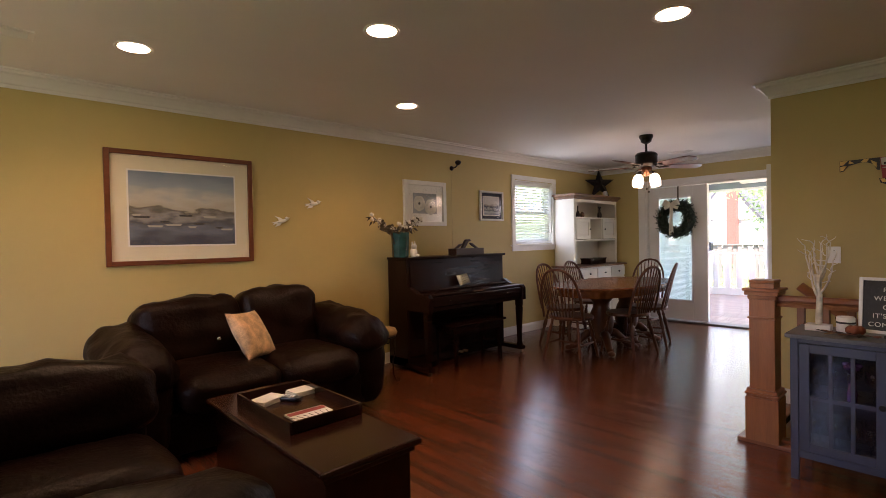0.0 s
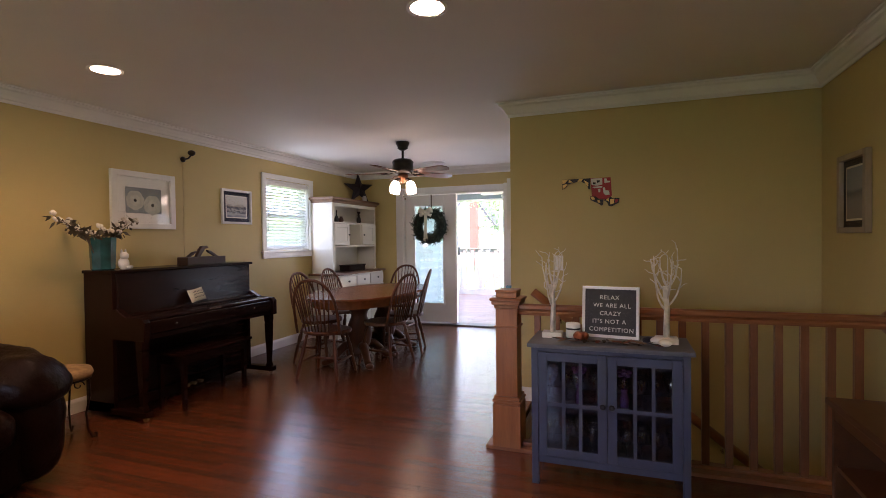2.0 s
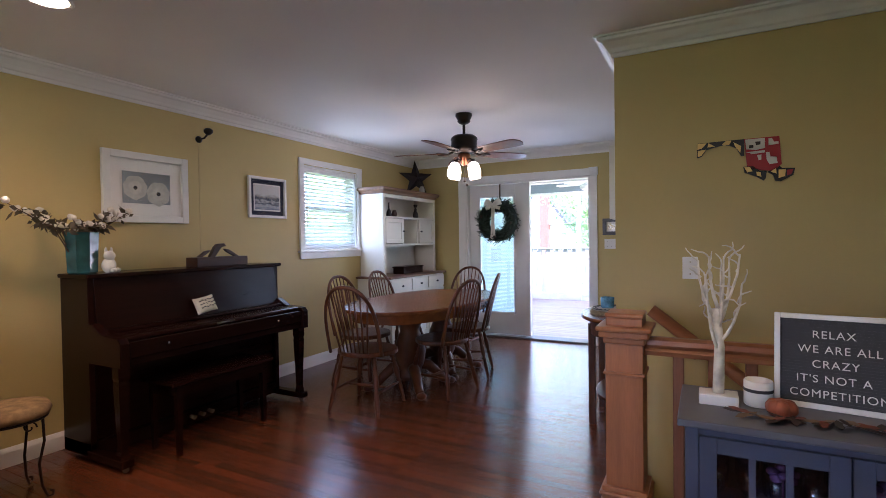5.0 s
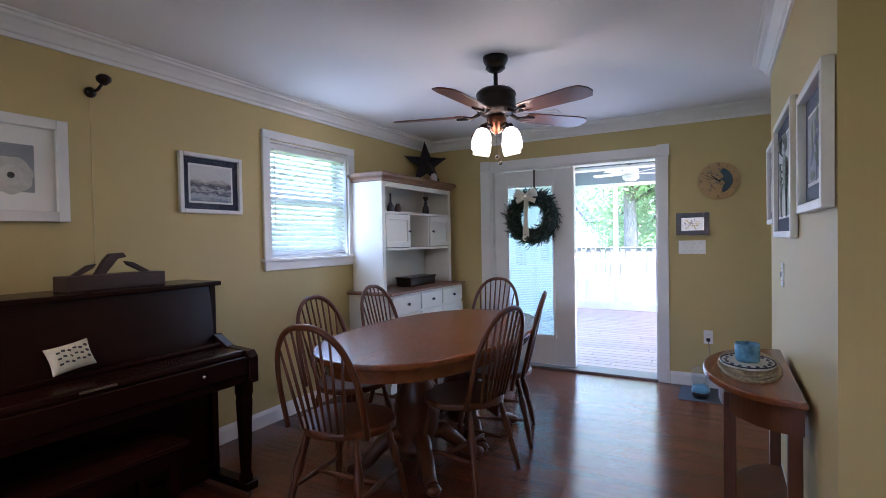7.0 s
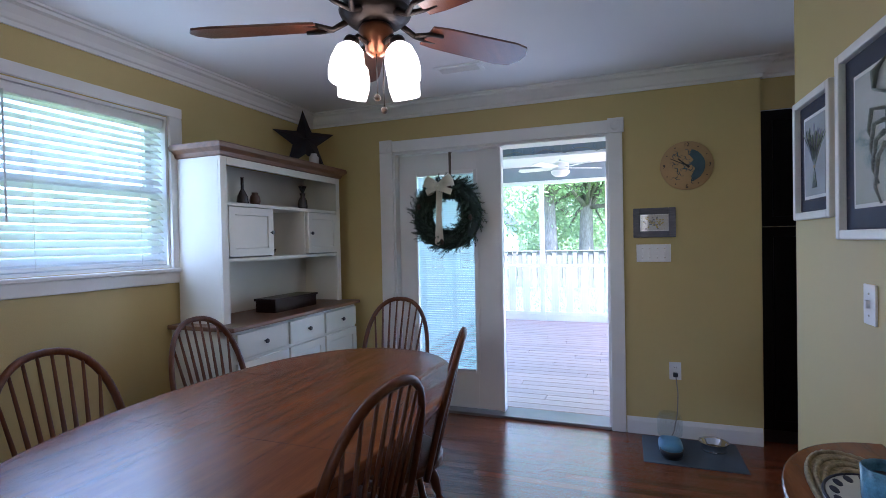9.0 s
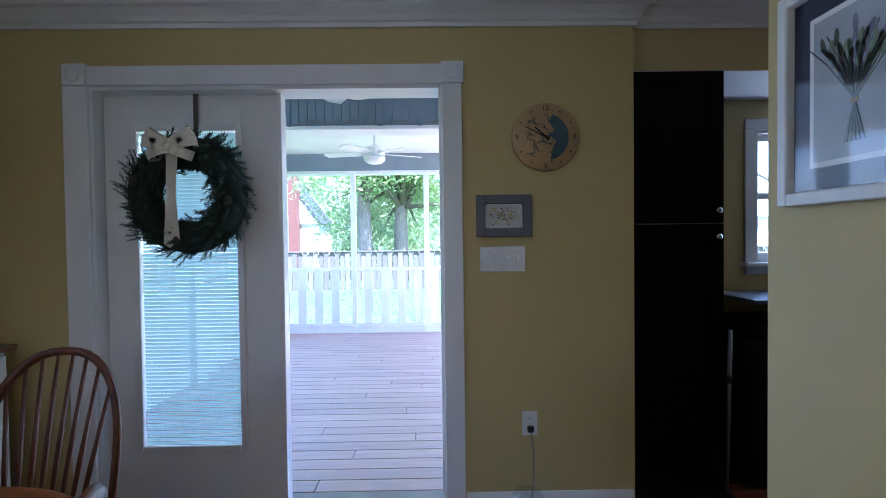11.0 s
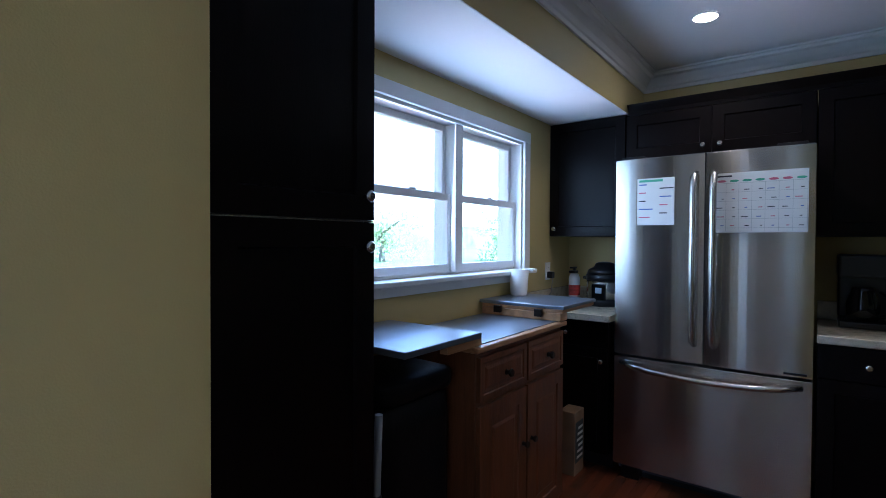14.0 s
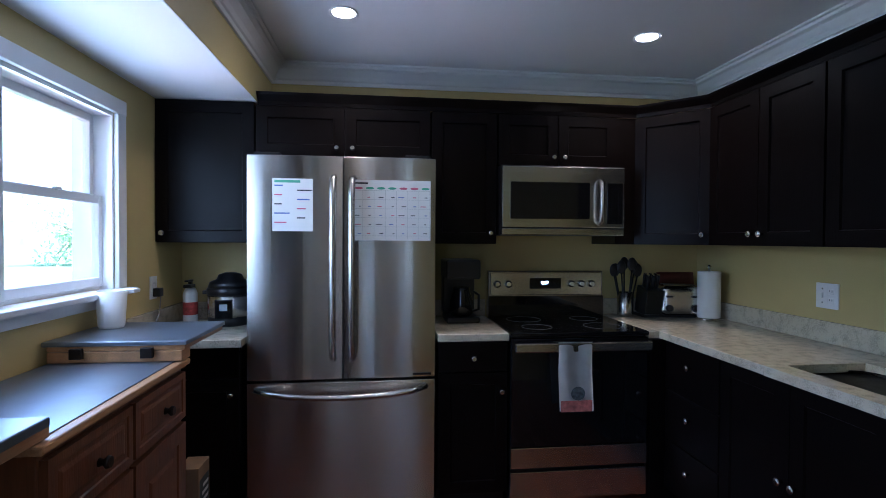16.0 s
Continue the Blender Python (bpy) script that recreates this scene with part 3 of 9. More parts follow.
def art(name, bands, axis="z", z0=0.0, z1=1.0, noise_scale=14.0, mixamt=0.35):
    """A print in bands of colour from low to high, broken up by noise."""
    m = bpy.data.materials.new(name)
    m.use_nodes = True
    nt = m.node_tree
    b = nt.nodes["Principled BSDF"]
    N, L = nt.nodes.new, nt.links.new
    co, sep, mr = N("ShaderNodeTexCoord"), N("ShaderNodeSeparateXYZ"), N("ShaderNodeMapRange")
    L(co.outputs["Object"], sep.inputs[0])
    L(sep.outputs[axis.upper()], mr.inputs[0])
    mr.inputs[1].default_value, mr.inputs[2].default_value = z0, z1
    mp = N("ShaderNodeMapping")
    mp.inputs["Scale"].default_value = (1, 1, 2.2)
    L(co.outputs["Object"], mp.inputs[0])
    nz = N("ShaderNodeTexNoise")
    nz.inputs["Scale"].default_value, nz.inputs["Detail"].default_value = noise_scale, 8
    L(mp.outputs[0], nz.inputs[0])
    ma = N("ShaderNodeMath")
    ma.operation = "MULTIPLY_ADD"
    L(nz.outputs["Fac"], ma.inputs[0])
    ma.inputs[1].default_value = mixamt
    L(mr.outputs[0], ma.inputs[2])
    sub = N("ShaderNodeMath")
    sub.operation = "SUBTRACT"
    L(ma.outputs[0], sub.inputs[0])
    sub.inputs[1].default_value = mixamt / 2
    cr = N("ShaderNodeValToRGB")
    els = cr.color_ramp.elements
    els[0].position, els[0].color = bands[0][0], (*bands[0][1], 1)
    els[1].position, els[1].color = bands[-1][0], (*bands[-1][1], 1)
    for p, c in bands[1:-1]:
        e = els.new(p)
        e.color = (*c, 1)
    L(sub.outputs[0], cr.inputs[0])
    L(cr.outputs[0], b.inputs["Base Color"])
    b.inputs["Roughness"].default_value = 0.6
    return m


CHERRY = wood("cherry_frame", (0.16, 0.045, 0.018), 0.3, "x", 0.25, 0.2)
WHITE_FRAME = mat("white_frame", (0.74, 0.73, 0.70), 0.4, 0, 0.05, 8, 0.08, 60)
HARBOR = art("harbor_print", [(0.0, (0.055, 0.065, 0.10)), (0.16, (0.16, 0.18, 0.24)), (0.27, (0.08, 0.085, 0.11)), (0.35, (0.30, 0.30, 0.30)), (0.43, (0.12, 0.11, 0.10)), (0.47, (0.46, 0.43, 0.36)), (0.62, (0.52, 0.52, 0.48)), (0.78, (0.30, 0.36, 0.44)), (1.0, (0.20, 0.27, 0.38))], "z", 1.32, 1.84, 6, 0.42)
hp = framed("framed_harbor_print", NORTH, "y-", 0.622, 1.678, 1.138, 1.988, 0.035, 0.03, CHERRY, MATBOARD, 0.115, HARBOR, "large framed harbour print with boats in a cherry frame", PAPER)
BOAT = [mat("boat_hull_pale", (0.45, 0.43, 0.38), 0.6), mat("boat_hull_dark", (0.05, 0.05, 0.055), 0.6)]
rng = random.Random(2)
for k in range(11):
    x, zz, w = 0.80 + 0.067 * k + rng.uniform(-0.02, 0.02), 1.39 + rng.uniform(0, 0.13), rng.uniform(0.06, 0.14)
    tmp = bmesh.new()
    slab(tmp, [(-w / 2, 0.006), (-w / 2 + 0.012, -0.008), (w / 2 - 0.01, -0.009), (w / 2, 0.006)], 0, 0.001)
    part("boat", join(bmesh.new(), tmp, Matrix.Translation((x, NORTH - 0.0125, zz)) @ Matrix.Rotation(math.pi / 2, 4, "X")), BOAT[k % 2], hp)

FLOWER_BG = mat("grey_blue_print", (0.26, 0.29, 0.31), 0.7, 0, 0.15, 8)
fp = framed("framed_flower_print", NORTH, "y-", 3.328, 3.955, 1.45, 1.952, 0.05, 0.035, WHITE_FRAME, PAPER, 0.088, FLOWER_BG, "white framed print of two pale round flowers", None)
for cx, cz, r in ((3.555, 1.70, 0.085), (3.725, 1.665, 0.088)):
    for rad, zo, m2 in ((r, 0, mat("pale_petal", (0.50, 0.50, 0.46), 0.8, 0, 0.12, 30)), (r * 0.55, 0.0006, mat("petal_inner", (0.56, 0.55, 0.50), 0.8, 0, 0.1, 30)), (r * 0.17, 0.0012, INK)):
        out = [(rad * (1 + 0.05 * math.sin(9 * a)) * math.cos(a), rad * (1 + 0.05 * math.sin(7 * a)) * math.sin(a)) for a in (2 * math.pi * i / 36 for i in range(36))]
        part("flower", slab(bmesh.new(), out, 0, 0.0005, m=Matrix.Translation((cx, NORTH - 0.0124 - zo, cz)) @ Matrix.Rotation(math.pi / 2, 4, "X")), m2, fp)
NAVY_MAT = mat("navy_mat_board", (0.012, 0.016, 0.045), 0.7, 0, 0.05)
HARBOR2 = art("city_print", [(0.0, (0.20, 0.23, 0.30)), (0.14, (0.48, 0.50, 0.55)), (0.24, (0.05, 0.06, 0.10)), (0.33, (0.50, 0.50, 0.52)), (0.42, (0.04, 0.05, 0.09)), (0.5, (0.36, 0.33, 0.32)), (0.6, (0.62, 0.61, 0.60)), (1.0, (0.66, 0.66, 0.66))], "z", 1.60, 1.83, 26, 0.35)
framed("framed_city_print", NORTH, "y-", 4.545, 4.992, 1.522, 1.90, 0.025, 0.03, WHITE_FRAME, NAVY_MAT, 0.052, HARBOR2, "white framed city print with a navy mat", PAPER)
CRAB = art("watercolour_crab_print", [(0.0, (0.35, 0.38, 0.30)), (0.3, (0.42, 0.44, 0.40)), (0.45, (0.20, 0.27, 0.25)), (0.55, (0.45, 0.46, 0.42)), (0.8, (0.50, 0.51, 0.48)), (1.0, (0.40, 0.43, 0.42))], "z", 1.38, 1.80, 7, 0.7)
SAGE_MAT = mat("slate_mat_board", (0.10, 0.12, 0.17), 0.7)
cp = framed("framed_crab_print", PART_N, "y+", 5.16, 5.915, 1.31, 1.895, 0.03, 0.03, WHITE_FRAME, NAVY_MAT, 0.075, CRAB, "white framed watercolour of a crab with a navy mat", PAPER)
CRAB_INK = mat("crab_olive", (0.23, 0.26, 0.23), 0.7, 0, 0.55, 22, fine=0.4)


def on_partition(x, zz, d=0.0125):
    return Matrix.Translation((x, PART_N + d, zz)) @ Matrix.Rotation(-math.pi / 2, 4, "X")


bm = slab(bmesh.new(), oval(0, 0, 0.095, 0.062, 32, 1.7), 0, 0.0006, m=on_partition(5.56, 1.65) @ Matrix.Rotation(1.2, 4, "Z"))
for sx in (-1, 1):
    for k in range(4):
        reach = 0.13 - 0.012 * k
        tube(bm, [(5.56 + sx * 0.05, PART_N + 0.013, 1.66 - 0.03 * k), (5.56 + sx * reach, PART_N + 0.013, 1.675 - 0.045 * k), (5.56 + sx * (reach + 0.02), PART_N + 0.013, 1.62 - 0.055 * k), (5.56 + sx * (reach - 0.01), PART_N + 0.013, 1.575 - 0.055 * k)], [0.011, 0.010, 0.008, 0.003], 6, flat=0.12)
    tube(bm, [(5.56 + sx * 0.04, PART_N + 0.013, 1.70), (5.56 + sx * 0.12, PART_N + 0.013, 1.725), (5.56 + sx * 0.10, PART_N + 0.013, 1.775), (5.56 + sx * 0.05, PART_N + 0.013, 1.80)], [0.012, 0.014, 0.019, 0.004], 6, flat=0.12)
part("crab_drawing", bm, CRAB_INK, cp)
PALE_BG = mat("pale_grey_print", (0.36, 0.38, 0.40), 0.7, 0, 0.12, 10)
lp = framed("framed_herb_print", PART_N, "y+", 5.965, 6.348, 1.385, 1.85, 0.028, 0.03, WHITE_FRAME, NAVY_MAT, 0.06, PALE_BG, "white framed print of a tied herb bunch, navy mat", PAPER)
rng = random.Random(9)
STEM = [mat("herb_green", (0.20, 0.26, 0.17), 0.7, 0, 0.2), mat("herb_violet", (0.22, 0.22, 0.30), 0.7, 0, 0.2), mat("herb_dark", (0.07, 0.10, 0.07), 0.7)]
for k in range(15):
    a = (k - 7) * 0.085
    top = 0.12 - 0.04 * abs(a) + rng.uniform(-0.03, 0.02)
    x0, zz = 6.156, 1.60
    bm = tube(bmesh.new(), [(x0 - 0.4 * a * 0.10, PART_N + 0.0128, zz - 0.10), (x0, PART_N + 0.0128, zz - 0.02), (x0 + a * 0.12, PART_N + 0.0128, zz + top * 0.6), (x0 + a * 0.2, PART_N + 0.0128, zz + top)], 0.0014, 5, flat=0.3)
    for j in range(4):
        px, pz = x0 + a * (0.04 + 0.03 * j), zz + top * (0.25 + 0.22 * j)
        slab(bm, oval(0, 0, 0.019, 0.0060, 10), 0, 0.0004, m=on_partition(px, pz, 0.013) @ Matrix.Rotation(-math.pi / 2 + a * 0.8 + rng.uniform(-0.4, 0.4), 4, "Z"))
    part("herb_stem", bm, STEM[k % 3], lp)
part("string", B((6.147, 6.165, PART_N + 0.0125, PART_N + 0.0140, 1.573, 1.583)), mat("twine", (0.35, 0.28, 0.18), 0.9), lp)
hp3 = framed("framed_botanical_print", PART_N, "y+", 4.41, 4.92, 1.40, 1.82, 0.03, 0.035, WHITE_FRAME, SAGE_MAT, 0.07, PALE_BG, "white framed botanical print with a slate mat", PAPER)
for k in range(9):
    part("leaf", slab(bmesh.new(), oval(0, 0, 0.05, 0.014, 12), 0, 0.0005, m=on_partition(4.665 + 0.06 * math.cos(k * 2.1), 1.52 + 0.022 * k, 0.0128) @ Matrix.Rotation(k * 1.3, 4, "Z")), STEM[k % 2], hp3)
BEACH = art("beach_print", [(0.0, (0.24, 0.21, 0.18)), (0.35, (0.27, 0.24, 0.21)), (0.52, (0.13, 0.13, 0.12)), (0.6, (0.28, 0.28, 0.26)), (1.0, (0.26, 0.27, 0.27))], "z", 1.42, 1.70, 5, 0.15)
framed("framed_beach_print", SOUTH, "y+", 3.67, 4.05, 1.33, 1.79, 0.034, 0.035, mat("driftwood_frame", (0.33, 0.26, 0.185), 0.5, 0, 0.12, 8, 0.1, 60), mat("umber_mat_board", (0.020, 0.011, 0.008), 0.7), 0.05, BEACH, "driftwood framed beach print with a dark brown mat", MATBOARD)



def wall_bird(x, zz, tilt):
    bm = bmesh.new()
    q = Matrix.Translation((x, NORTH - 0.02, zz)) @ Matrix.Rotation(tilt, 4, "Y")
    tmp = bmesh.new()
    ball(tmp, (0, 0, 0), 0.05, 10, (1.0, 0.35, 0.32))
    ball(tmp, (0.05, 0, 0.012), 0.018, 8)
    tube(tmp, [(0.064, 0, 0.013), (0.085, 0, 0.011)], [0.006, 0.001], 6)
    for pts in ([(0.02, 0), (0.0, 0.03), (-0.055, 0.062), (-0.03, 0.03), (-0.03, 0.0)], [(0.0, -0.002), (-0.02, -0.03), (-0.075, -0.034), (-0.05, -0.012), (-0.04, 0.002)]):
        slab(tmp, pts, -0.004, 0.004, 0.0015, Matrix.Rotation(math.pi / 2, 4, "X"))
    slab(tmp, [(-0.03, 0.008), (-0.095, 0.012), (-0.075, 0.0), (-0.095, -0.014), (-0.03, -0.008)], -0.004, 0.004, 0.0015, Matrix.Rotation(math.pi / 2, 4, "X"))
    join(bm, tmp, q)
    return single("wall_bird", bm, mat("white_ceramic", (0.86, 0.85, 0.82), 0.35, 0, 0.05), "small white ceramic flying bird hung on the wall", "wall decor", group="flying birds on the wall")


wall_bird(2.255, 1.645, -0.15)
wall_bird(1.94, 1.48, -0.25)

sc = thing("wall_sconce", (4.09, NORTH, 2.14), "small dark bronze candle sconce knob on the wall", "sconce")
part("backplate", lathe(bmesh.new(), [(0.028, 0), (0.028, 0.012), (0.016, 0.022), (0.01, 0.03)], Matrix.Translation((4.075, NORTH, 2.135)) @ Matrix.Rotation(math.pi / 2, 4, "X"), 16), IRON, sc)
part("arm", tube(bmesh.new(), [(4.075, NORTH - 0.025, 2.135), (4.08, NORTH - 0.07, 2.14), (4.095, NORTH - 0.09, 2.175)], 0.008), IRON, sc)
part("cup", lathe(bmesh.new(), [(0.012, -0.02), (0.034, 0.0), (0.036, 0.02), (0.02, 0.034)], Matrix.Translation((4.10, NORTH - 0.09, 2.185)), 16), IRON, sc)


part("cord_cover", B((4.072, 4.079, NORTH - 0.0025, NORTH, 1.14, 2.11)), mat("cream_cord_cover", (0.54, 0.43, 0.19), 0.5), sc, "thin painted cord cover down the wall")

# ---- ceiling fittings ----
CAN_LIGHT = glow("lamp_glow_warm", (1.0, 0.80, 0.52), 5)
KCAN_LIGHT = glow("lamp_glow_white", (1.0, 0.93, 0.82), 6)


def can(x, y, m, power, color, group, k=1.0):
    t = thing("recessed_light", (x, y, CEIL_Z), "round recessed ceiling light with a white trim ring, lit", "ceiling light", group)
    part("trim_ring", lathe(bmesh.new(), [(0.082 * k, 0.0), (0.098 * k, -0.002), (0.1 * k, -0.006), (0.09 * k, -0.008), (0.08 * k, -0.004)], Matrix.Translation((x, y, CEIL_Z - 0.0005)), 28, cap=False), WHITE, t)
    part("lamp_lens", lathe(bmesh.new(), [(0.081 * k, -0.003), (0.05 * k, -0.005), (0.01 * k, -0.006)], Matrix.Translation((x, y, CEIL_Z - 0.0005)), 28), m, t, "glowing lamp face")
    d = bpy.data.lights.new("recessed_lamp", "SPOT")
    d.energy, d.color, d.spot_size, d.spot_blend, d.shadow_soft_size = power, color, radians(140), 0.8, 0.07
    lo = new("recessed_lamp", d)
    lo.location = (x, y, CEIL_Z - 0.02)


for x, y, power in ((0.643, 3.253, 3.6), (1.583, 2.152, 3.4), (2.622, 3.222, 3.3), (2.588, 1.021, 1.4)):
    can(x, y, CAN_LIGHT, power, (1.0, 0.66, 0.34), "recessed lights in the living room ceiling")
for x, y in ((7.107, -1.324), (5.597, -1.403)):
    can(x, y, KCAN_LIGHT, 2.0, (1.0, 0.76, 0.48), "recessed lights in the kitchen ceiling", 0.66)


def vent(cx, cy, w, d, along_y):
    t = thing("ceiling_vent", (cx, cy, CEIL_Z), "white metal ceiling vent with a grey louvre", "vent", "ceiling vents")
    if along_y:
        w, d = d, w
    part("frame", B((cx - w / 2, cx + w / 2, cy - d / 2, cy - d / 2 + 0.025, CEIL_Z - 0.01, CEIL_Z, 0.002), (cx - w / 2, cx + w / 2, cy + d / 2 - 0.025, cy + d / 2, CEIL_Z - 0.01, CEIL_Z, 0.002),
                    (cx - w / 2, cx - w / 2 + 0.025, cy - d / 2 + 0.025, cy + d / 2 - 0.025, CEIL_Z - 0.01, CEIL_Z, 0.002), (cx + w / 2 - 0.025, cx + w / 2, cy - d / 2 + 0.025, cy + d / 2 - 0.025, CEIL_Z - 0.01, CEIL_Z, 0.002)), WHITE, t)
    part("backing", B((cx - w / 2 + 0.02, cx + w / 2 - 0.02, cy - d / 2 + 0.02, cy + d / 2 - 0.02, CEIL_Z - 0.002, CEIL_Z - 0.0005)), mat("vent_shadow", (0.05, 0.05, 0.05), 0.8), t)
    n = 8
    for k in range(n):
        f = (k + 0.5) / n
        if along_y:
            x = cx - w / 2 + 0.025 + f * (w - 0.05)
            b = (x - 0.002, x + 0.002, cy - d / 2 + 0.025, cy + d / 2 - 0.025, CEIL_Z - 0.008, CEIL_Z - 0.002)
        else:
            y = cy - d / 2 + 0.025 + f * (d - 0.05)
            b = (cx - w / 2 + 0.025, cx + w / 2 - 0.025, y - 0.002, y + 0.002, CEIL_Z - 0.008, CEIL_Z - 0.002)
        part("slat", B(b), WHITE, t)


vent(0.06, 3.42, 0.30, 0.15, False)
vent(6.94, 2.66, 0.30, 0.14, True)

# ---- stairwell, newel and railing ----
for k in range(9):
    y1 = 0.86 - 0.235 * k
    z1 = -0.02 - 0.185 * (k + 1)
    st = thing("stair_step", (3.95, y1 - 0.12, z1 - 0.16), "oak stair tread with a white riser going down", "stair", "steps going down", kind="structure")
    part("tread", B((3.53, MD_X, y1 - 0.26, y1, z1 - 0.03, z1, 0.006)), RAIL_SHADED, st)
    part("riser", B((3.53, MD_X, y1 - 0.02, y1, z1, z1 + 0.155)), WHITE, st)
structure("stair_side_wall", B((3.45, 3.53, SOUTH, 0.88, -2.6, -0.2)), WALL, "olive painted side wall of the stairwell", "wall")
structure("stair_end_wall", B((3.45, MD_X, 0.88, 1.0, -2.6, -0.2)), WALL, "painted end wall of the stairwell", "wall")
structure("stair_bottom", B((3.4, MD_X, -1.3, 1.0, -2.7, -2.6)), SUBFLOOR, "dark landing at the foot of the stairs", "floor")
structure("stair_nosing", B((3.40, 3.56, SOUTH, 0.98, -0.012, 0.024, 0.006), (3.56, MD_X, 0.86, 0.98, -0.012, 0.003, 0.003)), RAIL_SHADED, "honey oak floor edge under the railing", "trim")

NX, NY = 3.485, 0.845
nw = thing("newel_post", (NX, NY, 0.024), "square honey oak newel post with a stepped cap", "newel post")


def sq(h, z0, z1, bev=0.003):
    return (NX - h, NX + h, NY - h, NY + h, z0, z1, bev)


part("plinth", B(sq(0.088, 0.02, 0.285), sq(0.082, 0.285, 0.30), sq(0.092, 0.30, 0.315, 0.006), sq(0.082, 0.315, 0.335)), NEWEL_WOOD, nw)
part("shaft", B(sq(0.068, 0.335, 0.885)), NEWEL_WOOD, nw)
part("collar", B(sq(0.076, 0.765, 0.778, 0.004)), NEWEL_WOOD, nw)
part("cap", B(sq(0.076, 0.885, 0.91, 0.006), sq(0.09, 0.91, 0.935, 0.006), sq(0.10, 0.935, 0.953, 0.006), sq(0.066, 0.953, 0.985, 0.004), sq(0.07, 0.985, 1.002, 0.006)), NEWEL_WOOD, nw)

rl = thing("stair_railing", (3.485, -0.15, 0.024), "honey oak stair railing with square balusters", "railing")
bm = bmesh.new()
sweep(bm, [(3.485, NY - 0.068), (3.485, SOUTH + 0.02)], [(-0.03, 0.845), (0.03, 0.845), (0.033, 0.862), (0.024, 0.872), (0.034, 0.885), (0.03, 0.903), (0.012, 0.912), (-0.012, 0.912), (-0.03, 0.903), (-0.034, 0.885), (-0.024, 0.872), (-0.033, 0.862)])
part("handrail", bm, RAIL_SHADED, rl)
part("shoe_rail", B((3.455, 3.515, SOUTH, NY - 0.088, 0.024, 0.045, 0.004)), RAIL_SHADED, rl)
y = NY - 0.185
bal = None
while y > SOUTH + 0.05:
    if bal is None:
        bal = mesh_of("baluster", B((-0.017, 0.017, -0.019, 0.019, 0.045, 0.846, 0.003)), BALUSTER_SHADED)
    ob = new("baluster", bal)
    ob.parent = rl
    ob.matrix_parent_inverse = WORLD_OF[rl.name].inverted()
    ob.location = (3.485, y, 0)
    y -= 0.1165
part("rosette", lathe(bmesh.new(), [(0.0, 0.022), (0.052, 0.022), (0.06, 0.012), (0.06, 0.0)], Matrix.Translation((3.485, SOUTH, 0.875)) @ Matrix.Rotation(-math.pi / 2, 4, "X"), 24), RAIL_SHADED, rl)
hr = thing("wall_handrail", (MD_X - 0.07, 0.7, 0.8), "oak handrail sloping down along the stair wall", "handrail")
part("rail", tube(bmesh.new(), [(MD_X - 0.075, 0.83, 0.90), (MD_X - 0.075, -1.0, -0.52)], 0.036, 10, flat=0.75), RAIL_SHADED, hr)
for y in (0.62, -0.5):
    zz = 0.90 - (0.83 - y) * 0.776
    part("bracket", tube(bmesh.new(), [(MD_X, y, zz - 0.09), (MD_X - 0.05, y, zz - 0.085), (MD_X - 0.075, y, zz - 0.03)], 0.008), NICKEL, hr)


def switch_plate(name, face, axis, c, zz, w, h, kinds, label, cat):
    """A cover plate on a wall with toggles or sockets. axis 'x-': it looks to -x, 'y+': to +y, 'x+': to +x."""
    s = -1 if axis[1] == "-" else 1

    def bx(u0, u1, w0, w1, d0, d1, bev=0.0):
        lo, hi = sorted((face + s * d0, face + s * d1))
        return (u0, u1, lo, hi, w0, w1, bev) if axis[0] == "y" else (lo, hi, u0, u1, w0, w1, bev)

    t = thing(name, (c, face, zz - h / 2) if axis[0] == "y" else (face, c, zz - h / 2), label, cat)
    part("plate", B(bx(c - w / 2, c + w / 2, zz - h / 2, zz + h / 2, 0, 0.007, 0.002)), WHITE, t)
    n = len(kinds)
    for k, kind in enumerate(kinds):
        u = c + (k - (n - 1) / 2) * 0.046
        if kind == "t":
            part("toggle", B(bx(u - 0.005, u + 0.005, zz - 0.011, zz + 0.013, 0.007, 0.017, 0.002)), WHITE, t)
            for dz in (-0.032, 0.032):
                part("screw", B(bx(u - 0.003, u + 0.003, zz + dz - 0.003, zz + dz + 0.003, 0.007, 0.0085)), NICKEL, t)
        else:
            for dz in (-0.021, 0.021):
                part("socket", B(bx(u - 0.016, u + 0.016, zz + dz - 0.014, zz + dz + 0.014, 0.007, 0.009, 0.003)), WHITE, t)
                for du in (-0.006, 0.006):
                    part("slot", B(bx(u + du - 0.0012, u + du + 0.0012, zz + dz - 0.002, zz + dz + 0.007, 0.009, 0.0096)), BLACK, t)
    return t


switch_plate("light_switch", MD_X, "x-", 0.64, 1.125, 0.075, 0.118, "t", "single white light switch on the olive wall", "light switch")
switch_plate("light_switch", EAST, "x-", 1.519, 1.222, 0.212, 0.118, "tttt", "four-gang white light switch on the olive wall", "light switch")
switch_plate("light_switch", PART_N, "y+", 5.74, 1.12, 0.075, 0.118, "t", "white light switch below the framed pictures", "light switch")
switch_plate("power_outlet", EAST, "x-", 1.397, 0.44, 0.072, 0.116, "s", "white power outlet with a black plug", "outlet")
switch_plate("power_outlet", WIN_X, "x-", -1.70, 1.13, 0.072, 0.116, "s", "white power outlet over the kitchen counter", "outlet")
switch_plate("light_switch", K_WEST, "x+", -1.09, 1.13, 0.118, 0.118, "ts", "white switch and outlet plate on the kitchen wall", "light switch")

